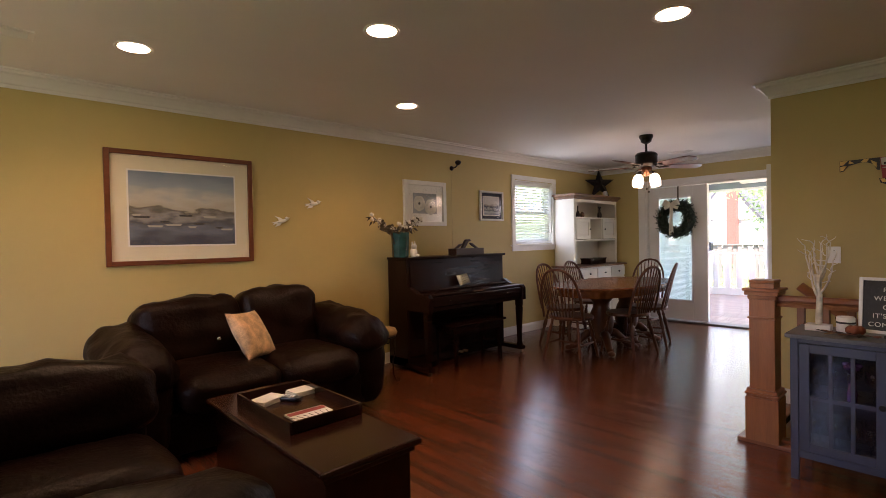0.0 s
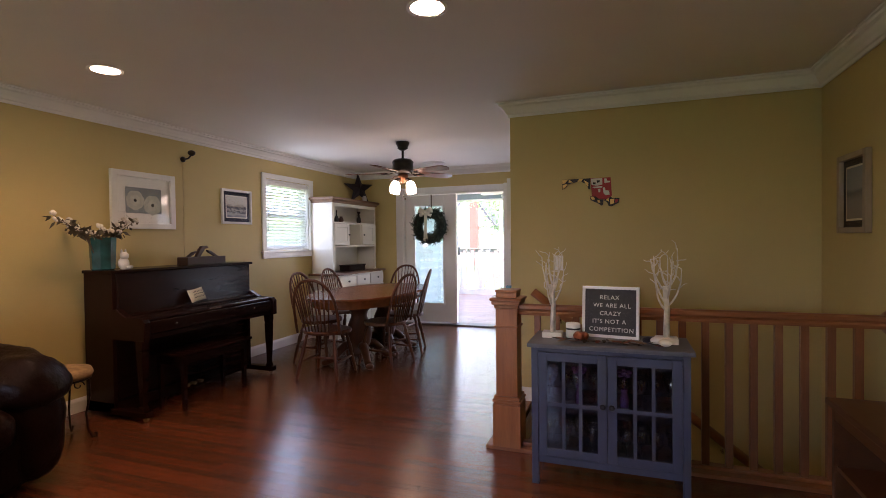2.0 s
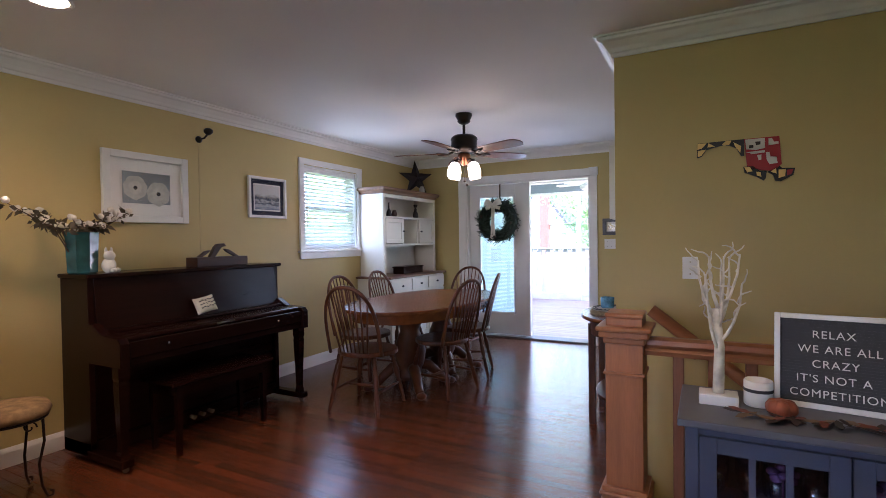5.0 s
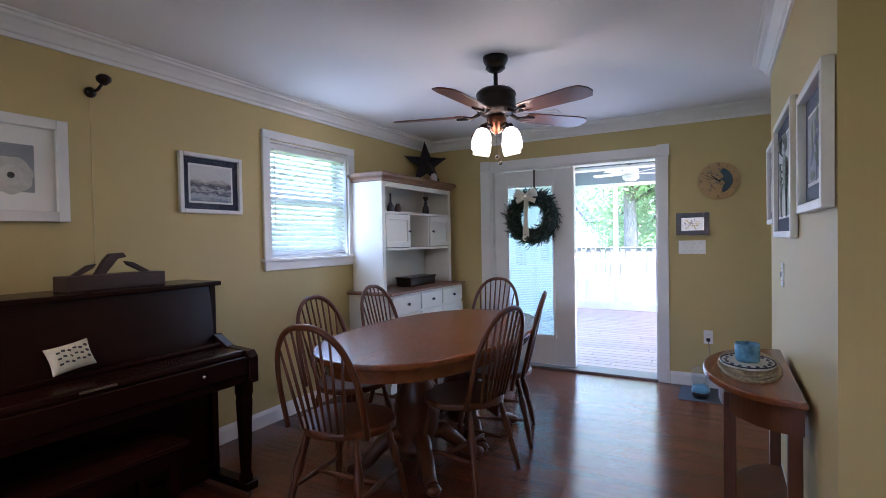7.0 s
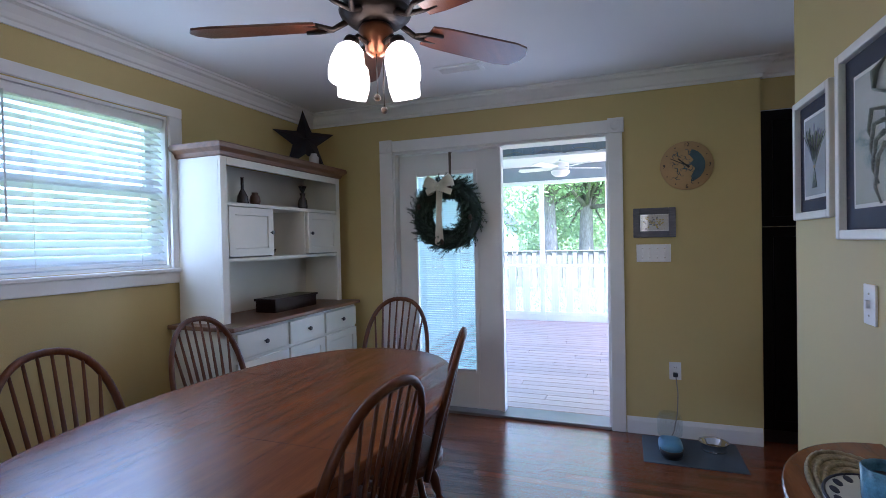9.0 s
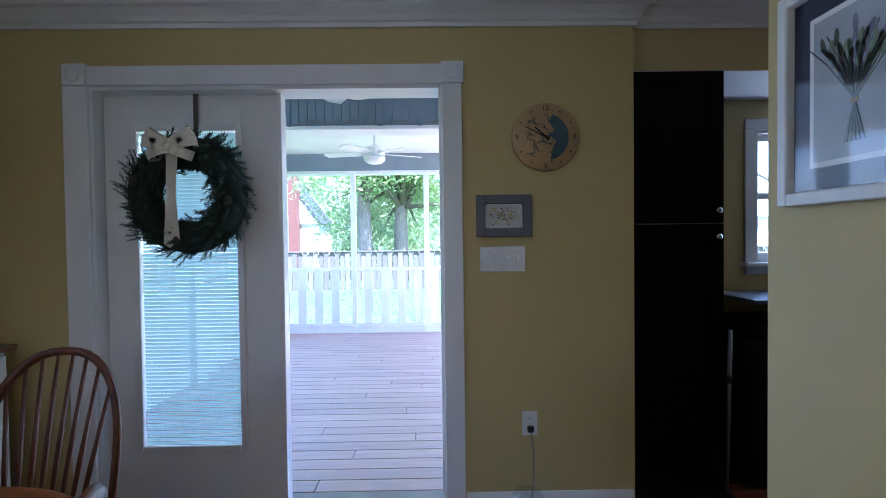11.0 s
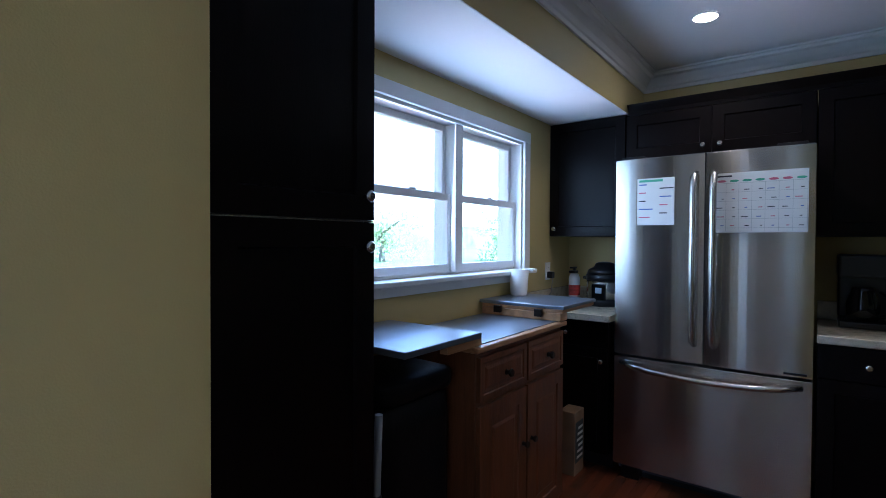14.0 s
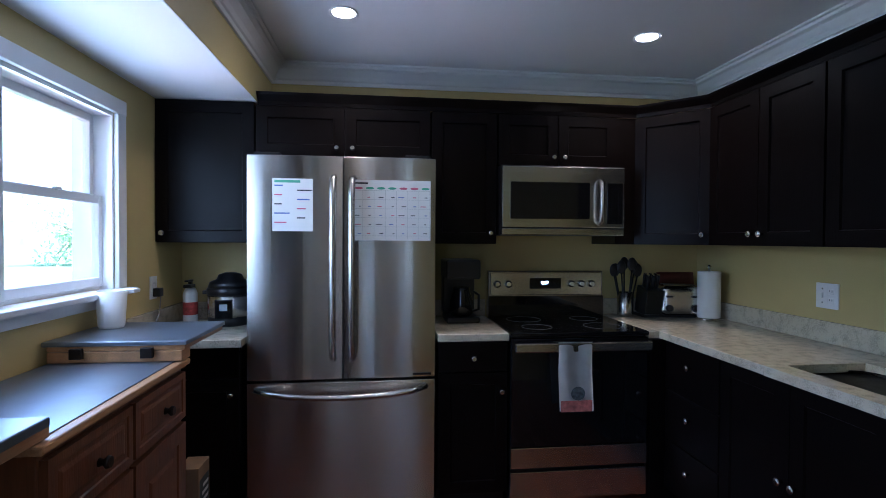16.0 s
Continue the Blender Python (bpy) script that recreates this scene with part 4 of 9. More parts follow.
# flag plaque shaped like a state map
pl = thing("map_plaque", (MD_X, 0.39, 1.55), "wooden wall plaque cut like a state map, flag colours", "wall plaque")
PX = MD_X - 0.018
YEL, RED, WHT, BLK = mat("plaque_yellow", (0.80, 0.58, 0.20), 0.5), mat("plaque_red", (0.36, 0.02, 0.03), 0.5), mat("plaque_white", (0.62, 0.60, 0.56), 0.5), mat("plaque_black", (0.012, 0.012, 0.012), 0.5)


def plaque_piece(pts, m, t=0.018):
    q = Matrix(((0, 0, -1, MD_X - 0.001), (-1, 0, 0, 0.605), (0, 1, 0, 1.785), (0, 0, 0, 1)))
    part("piece", slab(bmesh.new(), pts, 0, t, 0.0, q), m, pl)


def plaque_outline(pts, m, t=0.018):
    plaque_piece([(x * 0.00188, -y * 0.00188) for x, y in pts], m, t)


# panhandle, chequered black and gold
plaque_outline([(0, 3), (0, 43), (11, 40), (24, 22), (45, 17), (66, 12), (80, 16), (95, 24), (106, 46), (113, 46), (113, 2)], BLK, 0.016)
for pts in ([(1, 4), (1, 20), (12, 18), (24, 4)], [(2, 40), (2, 24), (14, 22), (22, 22), (11, 38)], [(28, 4), (26, 16), (44, 15)], [(70, 3), (60, 12), (78, 14), (84, 3)], [(88, 8), (92, 20), (104, 38), (106, 20)]):
    plaque_outline(pts, YEL)
# quarters in red and white with a bottony cross
plaque_outline([(113, 2), (192, 2), (197, 76), (180, 92), (150, 88), (120, 78), (117, 46)], RED, 0.016)
for pts in ([(115, 4), (160, 4), (160, 30), (140, 34), (118, 30)], [(168, 6), (176, 6), (180, 16), (190, 16), (190, 22), (168, 24)], [(118, 38), (160, 36), (160, 42), (132, 44)], [(162, 42), (170, 42), (172, 54), (186, 56), (188, 72), (170, 74), (164, 62)], [(142, 48), (152, 47), (152, 60), (146, 62)]):
    plaque_outline(pts, WHT)
for pts in ([(138, 12), (150, 12), (150, 20), (140, 22)], [(124, 20), (134, 20), (134, 28), (124, 28)]):
    plaque_outline(pts, BLK, 0.0195)
# lower shores, black and gold again
plaque_outline([(111, 76), (133, 76), (148, 90), (164, 92), (162, 110), (158, 116), (140, 104), (114, 92)], BLK, 0.016)
for pts in ([(113, 78), (126, 78), (132, 90), (120, 92)], [(140, 92), (150, 93), (152, 106), (142, 102)]):
    plaque_outline(pts, YEL)
plaque_outline([(166, 94), (190, 78), (198, 86), (226, 88), (222, 106), (196, 120), (184, 118), (178, 102)], BLK, 0.016)
for pts in ([(190, 90), (206, 90), (204, 108), (190, 112)], [(172, 94), (184, 86), (186, 100)]):
    plaque_outline(pts, YEL)
plaque_outline([(208, 92), (222, 91), (218, 103), (208, 107)], RED)

# blue glazed cabinet
CX0, CX1, CY0, CY1, CT = 3.045, 3.40, -0.15, 0.625, 0.762
cb = thing("display_cabinet", (3.22, 0.24, 0), "slate blue cabinet with two glazed doors full of glassware", "cabinet")
part("top", B((CX0 - 0.02, CX1 + 0.01, CY0 - 0.02, CY1 + 0.02, CT - 0.022, CT, 0.004)), mat("blue_grey_top", (0.12, 0.125, 0.15), 0.4, 0, 0.1), cb)
for y in (CY0, CY1 - 0.022):
    part("side_panel", B((CX0 + 0.03, CX1 - 0.03, y, y + 0.022, 0.14, CT - 0.022)), BLUE_PAINT, cb)
for x in (CX0, CX1 - 0.03):
    for y in (CY0, CY1 - 0.035):
        part("leg", B((x, x + 0.03, y, y + 0.035, 0, CT - 0.022, 0.002)), BLUE_PAINT, cb)
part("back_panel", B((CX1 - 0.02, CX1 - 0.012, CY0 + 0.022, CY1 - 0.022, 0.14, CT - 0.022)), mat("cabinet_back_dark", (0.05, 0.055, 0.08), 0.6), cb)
part("bottom", B((CX0 + 0.03, CX1 - 0.03, CY0 + 0.022, CY1 - 0.022, 0.135, 0.155)), BLUE_PAINT, cb)
part("shelf", B((CX0 + 0.05, CX1 - 0.03, CY0 + 0.022, CY1 - 0.022, 0.42, 0.436)), BLUE_PAINT, cb)
part("lower_rail", B((CX0 + 0.004, CX0 + 0.03, CY0 + 0.035, CY1 - 0.035, 0.12, 0.155)), BLUE_PAINT, cb)
part("upper_rail", B((CX0 + 0.004, CX0 + 0.03, CY0 + 0.035, CY1 - 0.035, CT - 0.045, CT - 0.022)), BLUE_PAINT, cb)
mid = (CY0 + CY1) / 2
CAB_GLASS = glass("cabinet_glass", (0.86, 0.90, 0.95))
for k, (y0, y1) in enumerate(((CY0 + 0.037, mid - 0.002), (mid + 0.002, CY1 - 0.037))):
    z0, z1, fw = 0.158, CT - 0.048, 0.045
    d = part("door", B((CX0, CX0 + 0.022, y0, y0 + fw, z0, z1, 0.002), (CX0, CX0 + 0.022, y1 - fw, y1, z0, z1, 0.002), (CX0, CX0 + 0.022, y0 + fw, y1 - fw, z0, z0 + fw, 0.002), (CX0, CX0 + 0.022, y0 + fw, y1 - fw, z1 - fw, z1, 0.002)), BLUE_PAINT, cb)
    w = (y1 - y0 - 2 * fw)
    for j in (1, 2):
        y = y0 + fw + w * j / 3
        part("muntin", B((CX0 + 0.002, CX0 + 0.018, y - 0.008, y + 0.008, z0 + fw, z1 - fw)), BLUE_PAINT, d)
    part("muntin", B((CX0 + 0.003, CX0 + 0.019, y0 + fw, y1 - fw, 0.428, 0.448)), BLUE_PAINT, d)
    g = part("pane", B((CX0 + 0.008, CX0 + 0.011, y0 + fw, y1 - fw, z0 + fw, z1 - fw)), CAB_GLASS, d)
    g.visible_shadow = False
    ky = y1 - 0.02 if k == 0 else y0 + 0.02
    part("knob", lathe(bmesh.new(), [(0.006, 0), (0.006, 0.012), (0.014, 0.016), (0.015, 0.024), (0.008, 0.029)], Matrix.Translation((CX0, ky, 0.455)) @ Matrix.Rotation(-math.pi / 2, 4, "Y"), 14), BLACK, d)

GOBLET = glass("clear_goblet_glass", (0.93, 0.95, 1.0), 0.03, gloss=0.3)
VIOLET = mat("violet_glass_flower", (0.13, 0.065, 0.18), 0.25, 0, 0.2)
gob = bmesh.new()
lathe(gob, [(0.03, 0), (0.028, 0.003), (0.004, 0.008), (0.0035, 0.07), (0.02, 0.085), (0.034, 0.11), (0.032, 0.16), (0.031, 0.16), (0.033, 0.11), (0.018, 0.088)], None, 14, cap=False)
first = None
rng = random.Random(4)
for sz in (0.1555, 0.4365):
    for k in range(9):
        for r in range(2):
            p = pose(3.14 + 0.11 * r + rng.uniform(-0.02, 0.02), CY0 + 0.075 + k * 0.077 + rng.uniform(-0.012, 0.012), sz)
            if first is None:
                first = single("wine_glass", gob, GOBLET, "clear stemmed wine glass on a cabinet shelf", "glass", group="glassware in the blue cabinet")
                first.matrix_basis = p
            else:
                copy_thing(first, p)
for y in (0.38, 0.155):
    bm = bmesh.new()
    lathe(bm, [(0.02, 0), (0.022, 0.05), (0.014, 0.08), (0.018, 0.1)], Matrix.Translation((3.10, y, 0.4365)), 14)
    for k in range(8):
        a = k * math.pi / 4
        ball(bm, (3.10 + 0.025 * math.cos(a), y + 0.025 * math.sin(a), 0.625 - 0.012 * (k % 2)), 0.017, 8, (1, 1, 0.7))
    tube(bm, [(3.10, y, 0.53), (3.10, y, 0.62)], 0.003, 6)
    single("glass_flower", bm, VIOLET, "violet glass flower in a small vase, on the shelf", "ornament", group="violet glass flowers")


# pale twig trees on the cabinet
def twig_tree(x, y, h, seed):
    t = thing("twig_tree", (x, y, CT), "white birch twig tree on a white block base", "ornament", "white twig trees")
    WHITE_BARK = mat("white_birch_bark", (0.70, 0.66, 0.56), 0.7, 0, 0.22, 30, 0.2, 80)
    part("base", B((x - 0.04, x + 0.04, y - 0.055, y + 0.055, CT, CT + 0.032, 0.003)), WHITE, t)
    rg = random.Random(seed)
    top = CT + h
    part("trunk", tube(bmesh.new(), [(x, y, CT + 0.03), (x + 0.004, y - 0.004, CT + 0.18), (x - 0.003, y + 0.006, CT + 0.30)], [0.017, 0.0145, 0.012], 10), WHITE_BARK, t)
    for k in range(9):
        a = k * 2.4 + rg.uniform(-0.3, 0.3)
        p0 = Vector((x, y, CT + 0.15 + 0.019 * k))
        d = Vector((math.cos(a) * 0.7, math.sin(a), 0)) * rg.uniform(0.035, 0.065)
        p1 = p0 + d * 0.8 + Vector((0, 0, 0.07))
        p2 = p1 + d * rg.uniform(0.15, 0.6) + Vector((0, 0, rg.uniform(0.5, 1.0) * (top - p1.z - 0.05)))
        bm = tube(bmesh.new(), [p0, p0.lerp(p1, 0.6) + Vector((0, 0, -0.008)), p1, p1.lerp(p2, 0.5) + d * 0.12, p2], [0.0065, 0.0055, 0.0045, 0.0035, 0.0025], 7)
        for j in range(3):
            q = p1.lerp(p2, 0.15 + j * 0.4)
            pts, h = [q], Vector((rg.uniform(-0.3, 0.3), rg.uniform(-1, 1), rg.uniform(0.5, 1.0))).normalized()
            for n in range(5):
                h = (h + Vector((rg.uniform(-0.4, 0.4), rg.uniform(-0.7, 0.7), rg.uniform(-0.5, 0.5)))).normalized()
                q = q + h * 0.0125
                pts.append(q)
            tube(bm, pts, [0.0032, 0.003, 0.0027, 0.0024, 0.002, 0.0014], 5)
        part("branch", bm, WHITE_BARK, t)


twig_tree(3.235, 0.535, 0.53, 3)
twig_tree(3.235, -0.055, 0.55, 8)

sg = thing("letter_board", (3.29, 0.23, CT), "grey felt letter board in a white frame with lettering", "sign")
SGM = pose(3.285, 0.228, CT + 0.001, 0, 6, -8)
SW, SH = 0.305, 0.285


def sgp(name, boxes, m, label=""):
    bm = bmesh.new()
    tmp = B(*boxes)
    join(bm, tmp, SGM)
    return part(name, bm, m, sg, label)


sgp("frame", [(-0.012, 0.012, -SW / 2, -SW / 2 + 0.016, 0, SH, 0.002), (-0.012, 0.012, SW / 2 - 0.016, SW / 2, 0, SH, 0.002), (-0.012, 0.012, -SW / 2 + 0.016, SW / 2 - 0.016, 0, 0.016, 0.002), (-0.012, 0.012, -SW / 2 + 0.016, SW / 2 - 0.016, SH - 0.016, SH, 0.002)], WHITE)
FELT = mat("grey_felt", (0.060, 0.060, 0.066), 0.95, 0, 0.15, 40, sheen=0.2)
sgp("felt", [(-0.004, 0.008, -SW / 2 + 0.016, SW / 2 - 0.016, 0.016, SH - 0.016)], FELT)
for k in range(28):
    zz = 0.02 + k * 0.0088
    sgp("rib", [(-0.0058, -0.004, -SW / 2 + 0.016, SW / 2 - 0.016, zz, zz + 0.005)], FELT)
for k, (line, off) in enumerate((("RELAX", 0.004), ("WE ARE ALL", -0.008), ("CRAZY", 0.0), ("IT'S NOT A", 0.006), ("COMPETITION", -0.006))):
    cu = bpy.data.curves.new("lettering", "FONT")
    cu.body, cu.align_x, cu.size, cu.extrude, cu.space_character = line, "CENTER", 0.0325, 0.0008, 1.14
    tob = bpy.data.objects.new("lettering_tmp", cu)
    scene.collection.objects.link(tob)
    bpy.context.view_layer.update()
    me = bpy.data.meshes.new_from_object(tob.evaluated_get(bpy.context.evaluated_depsgraph_get()))
    bpy.data.objects.remove(tob)
    me.transform(SGM @ Matrix.Translation((-0.0068, off, SH - 0.072 - k * 0.0445)) @ Matrix(((0, 0, -1, 0), (-1, 0, 0, 0), (0, 1, 0, 0), (0, 0, 0, 1))))
    me.materials.append(PAPER)
    lo = new("lettering", me)
    lo.parent = sg
    lo.matrix_parent_inverse = WORLD_OF[sg.name].inverted()
single("board_stand", B((3.30, 3.345, 0.085, 0.105, CT, CT + 0.09, 0.003)), RAIL_SHADED, "small wooden prop behind the letter board", "stand")
cd = thing("candle_jar", (3.26, 0.425, CT), "white candle jar with a printed band", "candle")
part("jar", lathe(bmesh.new(), [(0.036, 0), (0.04, 0.004), (0.04, 0.075), (0.037, 0.08), (0.033, 0.078), (0.033, 0.06)], Matrix.Translation((3.26, 0.425, CT)), 24), PAPER, cd)
part("band", lathe(bmesh.new(), [(0.0405, 0.045), (0.0405, 0.055)], Matrix.Translation((3.26, 0.425, CT)), 24, cap=False), INK, cd)
bm = bmesh.new()
ball(bm, (3.17, 0.375, CT + 0.025), 0.038, 14, (1, 1.1, 0.66))
for k in range(6):
    a = k * math.pi / 3
    ball(bm, (3.17 + 0.018 * math.cos(a), 0.375 + 0.02 * math.sin(a), CT + 0.026), 0.024, 8, (1, 1, 1.0))
single("pumpkin", bm, mat("rust_pumpkin", (0.22, 0.055, 0.022), 0.5, 0, 0.3, 20, 0.1), "small rust coloured pumpkin on the cabinet", "pumpkin")
rg = random.Random(12)
LEAVES = [mat("dried_leaf_dark", (0.035, 0.022, 0.016), 0.7, 0, 0.4, 20), mat("dried_leaf_rust", (0.20, 0.06, 0.035), 0.7, 0, 0.3, 20), mat("dried_leaf_tan", (0.20, 0.13, 0.07), 0.7, 0, 0.3, 20)]
gr = thing("leaf_garland", (3.12, 0.22, CT), "garland of dried dark leaves laid along the cabinet", "garland")
for k in range(34):
    y = 0.50 - k * 0.0165
    tmp = bmesh.new()
    L = rg.uniform(0.028, 0.05)
    pts = [(-L, 0), (-L * 0.5, L * 0.35), (0, L * 0.28), (L * 0.4, L * 0.38), (L, 0), (L * 0.4, -L * 0.36), (0, -L * 0.26), (-L * 0.5, -L * 0.34)]
    slab(tmp, pts, 0, 0.0012)
    part("leaf", join(bmesh.new(), tmp, pose(3.12 + rg.uniform(-0.025, 0.03), y, CT + 0.006 + rg.uniform(0, 0.012), rg.uniform(-14, 14), rg.uniform(-14, 14), rg.uniform(0, 360))), LEAVES[k % 3 if k % 4 else 0], gr)
gd = thing("seashell", (3.16, -0.02, CT), "pale seashells with a navy ribbon on the cabinet", "shells")
for k, (dx, dy, r) in enumerate(((0, 0, 0.03), (0.02, 0.045, 0.026), (-0.03, -0.03, 0.026))):
    part("shell", ball(bmesh.new(), (3.16 + dx, -0.01 + dy, CT + r * 0.75), r, 12, (1, 1.3, 0.75)), (PAPER, NAVY, PAPER)[k], gd)

# ---- piano ----
PX0, PX1, PB = 3.02, 4.475, 4.065
pn = thing("upright_piano", (3.73, 3.8, 0), "dark mahogany upright piano with its lid shut", "piano")
for x in (PX0, PX1 - 0.035):
    part("side_panel", B((x, x + 0.035, 3.76, PB, 0.04, 1.095, 0.004)), PIANO_WOOD, pn)
part("lid", B((PX0 - 0.015, PX1 + 0.02, 3.735, PB, 1.095, 1.12, 0.006)), PIANO_WOOD, pn)
bm = bmesh.new()
tmp = B((PX0 + 0.035, PX1 - 0.035, -0.012, 0.012, 0.0, 0.35, 0.003))
join(bm, tmp, pose(0, 3.735, 0.765, -7, 0, 0))
part("music_panel", bm, PIANO_WOOD, pn)
part("fallboard", B((PX0 + 0.05, PX1 - 0.05, 3.47, 3.76, 0.735, 0.77, 0.012)), PIANO_WOOD, pn)
part("ledge", B((PX0 + 0.03, PX1 - 0.03, 3.66, 3.76, 0.77, 0.792, 0.006)), PIANO_WOOD, pn)
part("keybed", B((PX0 + 0.02, PX1 - 0.02, 3.46, 3.78, 0.60, 0.645, 0.006)), PIANO_WOOD, pn)
part("key_slip", B((PX0 + 0.05, PX1 - 0.05, 3.445, 3.47, 0.645, 0.74, 0.006)), PIANO_WOOD, pn)
for x in (PX0 - 0.005, PX1 - 0.05):
    bm = bmesh.new()
    tmp = bmesh.new()
    slab(tmp, [(3.43, 0.60), (3.43, 0.735), (3.455, 0.765), (3.62, 0.775), (3.72, 0.83), (3.78, 0.83), (3.78, 0.60)], 0, 0.055, 0.006)
    join(bm, tmp, Matrix(((0, 0, 1, x), (1, 0, 0, 0), (0, 1, 0, 0), (0, 0, 0, 1))))
    part("cheek", bm, PIANO_WOOD, pn)
part("lower_panel", B((PX0 + 0.035, PX1 - 0.035, 3.80, 3.82, 0.12, 0.60, 0.003)), PIANO_WOOD, pn)
part("bottom_board", B((PX0, PX1, 3.76, PB, 0.035, 0.12, 0.004)), PIANO_WOOD, pn)
part("back_frame", B((PX0 + 0.035, PX1 - 0.035, PB - 0.03, PB - 0.01, 0.12, 1.09)), PIANO_WOOD, pn)
for x in (PX0 + 0.03, PX1 - 0.04):
    bm = bmesh.new()
    tmp = bmesh.new()
    lathe(tmp, [(0.045, 0.60), (0.045, 0.54), (0.038, 0.52), (0.042, 0.50), (0.026, 0.12), (0.034, 0.10), (0.034, 0.07)], Matrix.Rotation(math.pi / 4, 4, "Z"), 4, smooth=False)
    join(bm, tmp, Matrix.Translation((x, 3.495, 0)))
    lg = part("front_leg", bm, PIANO_WOOD, pn)
    part("toe_block", B((x - 0.035, x + 0.035, 3.44, 3.80, 0.035, 0.08, 0.006)), PIANO_WOOD, pn)
    bm = lathe(bmesh.new(), [(0.018, -0.011), (0.022, -0.006), (0.022, 0.006), (0.018, 0.011)], Matrix.Translation((x, 3.475, 0.022)) @ Matrix.Rotation(math.pi / 2, 4, "Y"), 14)
    part("caster", bm, mat("worn_brass", (0.35, 0.28, 0.18), 0.35, 0.9), lg)
for x in (3.30, 4.17):
    part("lid_knob", ball(bmesh.new(), (x, 3.44, 0.695), 0.009, 10), NICKEL, pn)
part("maker_plate", B((3.66, 3.80, 3.466, 3.4695, 0.752, 0.762)), NICKEL, pn, "small pale maker plate")
for k in range(3):
    part("pedal", tube(bmesh.new(), [(3.65 + 0.07 * k, 3.80, 0.09), (3.65 + 0.07 * k, 3.70, 0.085)], [0.008, 0.016], 8, flat=0.5), mat("worn_brass", (0.35, 0.28, 0.18)), pn)

bn = thing("piano_bench", (3.66, 3.54, 0), "dark mahogany piano bench pushed under the keys", "bench")
part("seat", B((3.27, 4.04, 3.355, 3.70, 0.435, 0.458, 0.006)), PIANO_WOOD, bn)
part("box", B((3.31, 4.00, 3.385, 3.67, 0.36, 0.435)), PIANO_WOOD, bn)
for x in (3.31, 3.96):
    for y in (3.385, 3.63):
        bm = lathe(bmesh.new(), [(0.018, 0), (0.028, 0.36)], Matrix.Translation((x + 0.02, y + 0.02, 0)) @ Matrix.Rotation(math.pi / 4, 4, "Z"), 4, smooth=False)
        part("leg", bm, PIANO_WOOD, bn)

# on the piano
vs = thing("glass_vase", (3.08, 3.93, 1.12), "square teal glass vase filled with cotton branches", "vase")
bm = bmesh.new()
tmp = bmesh.new()
lathe(tmp, [(0.070, 0.0), (0.082, 0.008), (0.092, 0.25), (0.086, 0.25), (0.076, 0.012), (0.066, 0.008)], Matrix.Rotation(math.pi / 4, 4, "Z"), 8, cap=False, smooth=False)
join(bm, tmp, Matrix.Translation((3.08, 3.93, 1.12)))
part("vessel", bm, mat("teal_glazed_glass", (0.018, 0.085, 0.088), 0.08, 0, 0.45, 9, 0.15, 20), vs)
TWIG, BOLL, LEAF_T = mat("brown_twig", (0.09, 0.05, 0.03), 0.8, 0, 0.3, 30), mat("cotton_boll", (0.72, 0.68, 0.60), 0.95, 0, 0.1, 30, 0.4, 90), mat("olive_dry_leaf", (0.065, 0.050, 0.024), 0.7, 0, 0.4, 20)
rg = random.Random(31)
for k in range(16):
    a = k * 2.4
    reach = rg.uniform(0.10, 0.30)
    ex, ey = reach * math.cos(a) * 1.45 - 0.06, reach * math.sin(a) * 0.5
    p0 = Vector((3.08 + ex * 0.12, 3.93 + ey * 0.12, 1.20))
    p1 = Vector((3.08 + ex * 0.4, 3.93 + ey * 0.5, 1.39))
    p2 = Vector((3.08 + ex, 3.93 + ey, 1.44 + rg.uniform(-0.05, 0.09)))
    br = part("branch", tube(bmesh.new(), [p0, p1, p2], [0.004, 0.0032, 0.002], 6), TWIG, vs)
    for j in range(2):
        c = p1.lerp(p2, 1.0 - 0.4 * j) + Vector((rg.uniform(-0.02, 0.02), rg.uniform(-0.02, 0.02), 0.01))
        bm = bmesh.new()
        for q in range(5):
            ball(bm, c + Vector((rg.uniform(-0.011, 0.011), rg.uniform(-0.011, 0.011), rg.uniform(-0.008, 0.008))), rg.uniform(0.012, 0.016), 8)
        part("cotton_boll", bm, BOLL, br)
    for j in range(14):
        c = p1.lerp(p2, rg.random()) + Vector((rg.uniform(-0.02, 0.02), rg.uniform(-0.02, 0.02), rg.uniform(-0.02, 0.02)))
        tmp = bmesh.new()
        L = rg.uniform(0.035, 0.065)
        slab(tmp, [(0, 0), (L * 0.4, L * 0.25), (L, 0.0), (L * 0.4, -L * 0.25)], 0, 0.001)
        part("leaf", join(bmesh.new(), tmp, Matrix.Translation(c) @ pose(0, 0, 0, rg.uniform(0, 360), rg.uniform(-60, 60), rg.uniform(0, 360))), LEAF_T, br)
bun = bmesh.new()
for c, r, s in (((3.195, 3.86, 1.165), 0.05, (0.8, 0.8, 1)), ((3.195, 3.85, 1.225), 0.032, (1, 1, 1)), ((3.18, 3.86, 1.252), 0.012, (0.7, 0.7, 2.2)), ((3.212, 3.86, 1.252), 0.012, (0.7, 0.7, 2.2)), ((3.19, 3.80, 1.135), 0.018, (1, 1.2, 0.8)), ((3.23, 3.83, 1.135), 0.018, (1, 1.2, 0.8))):
    ball(bun, c, r, 12, s)
single("rabbit_figurine", bun, mat("white_bisque", (0.66, 0.65, 0.62), 0.7, 0, 0.1, 20, 0.2, 60), "small white rabbit figurine beside the vase", "figurine")
md = thing("wooden_carving", (3.99, 3.90, 1.12), "dark carved wooden box with curled handles on the piano", "carving")
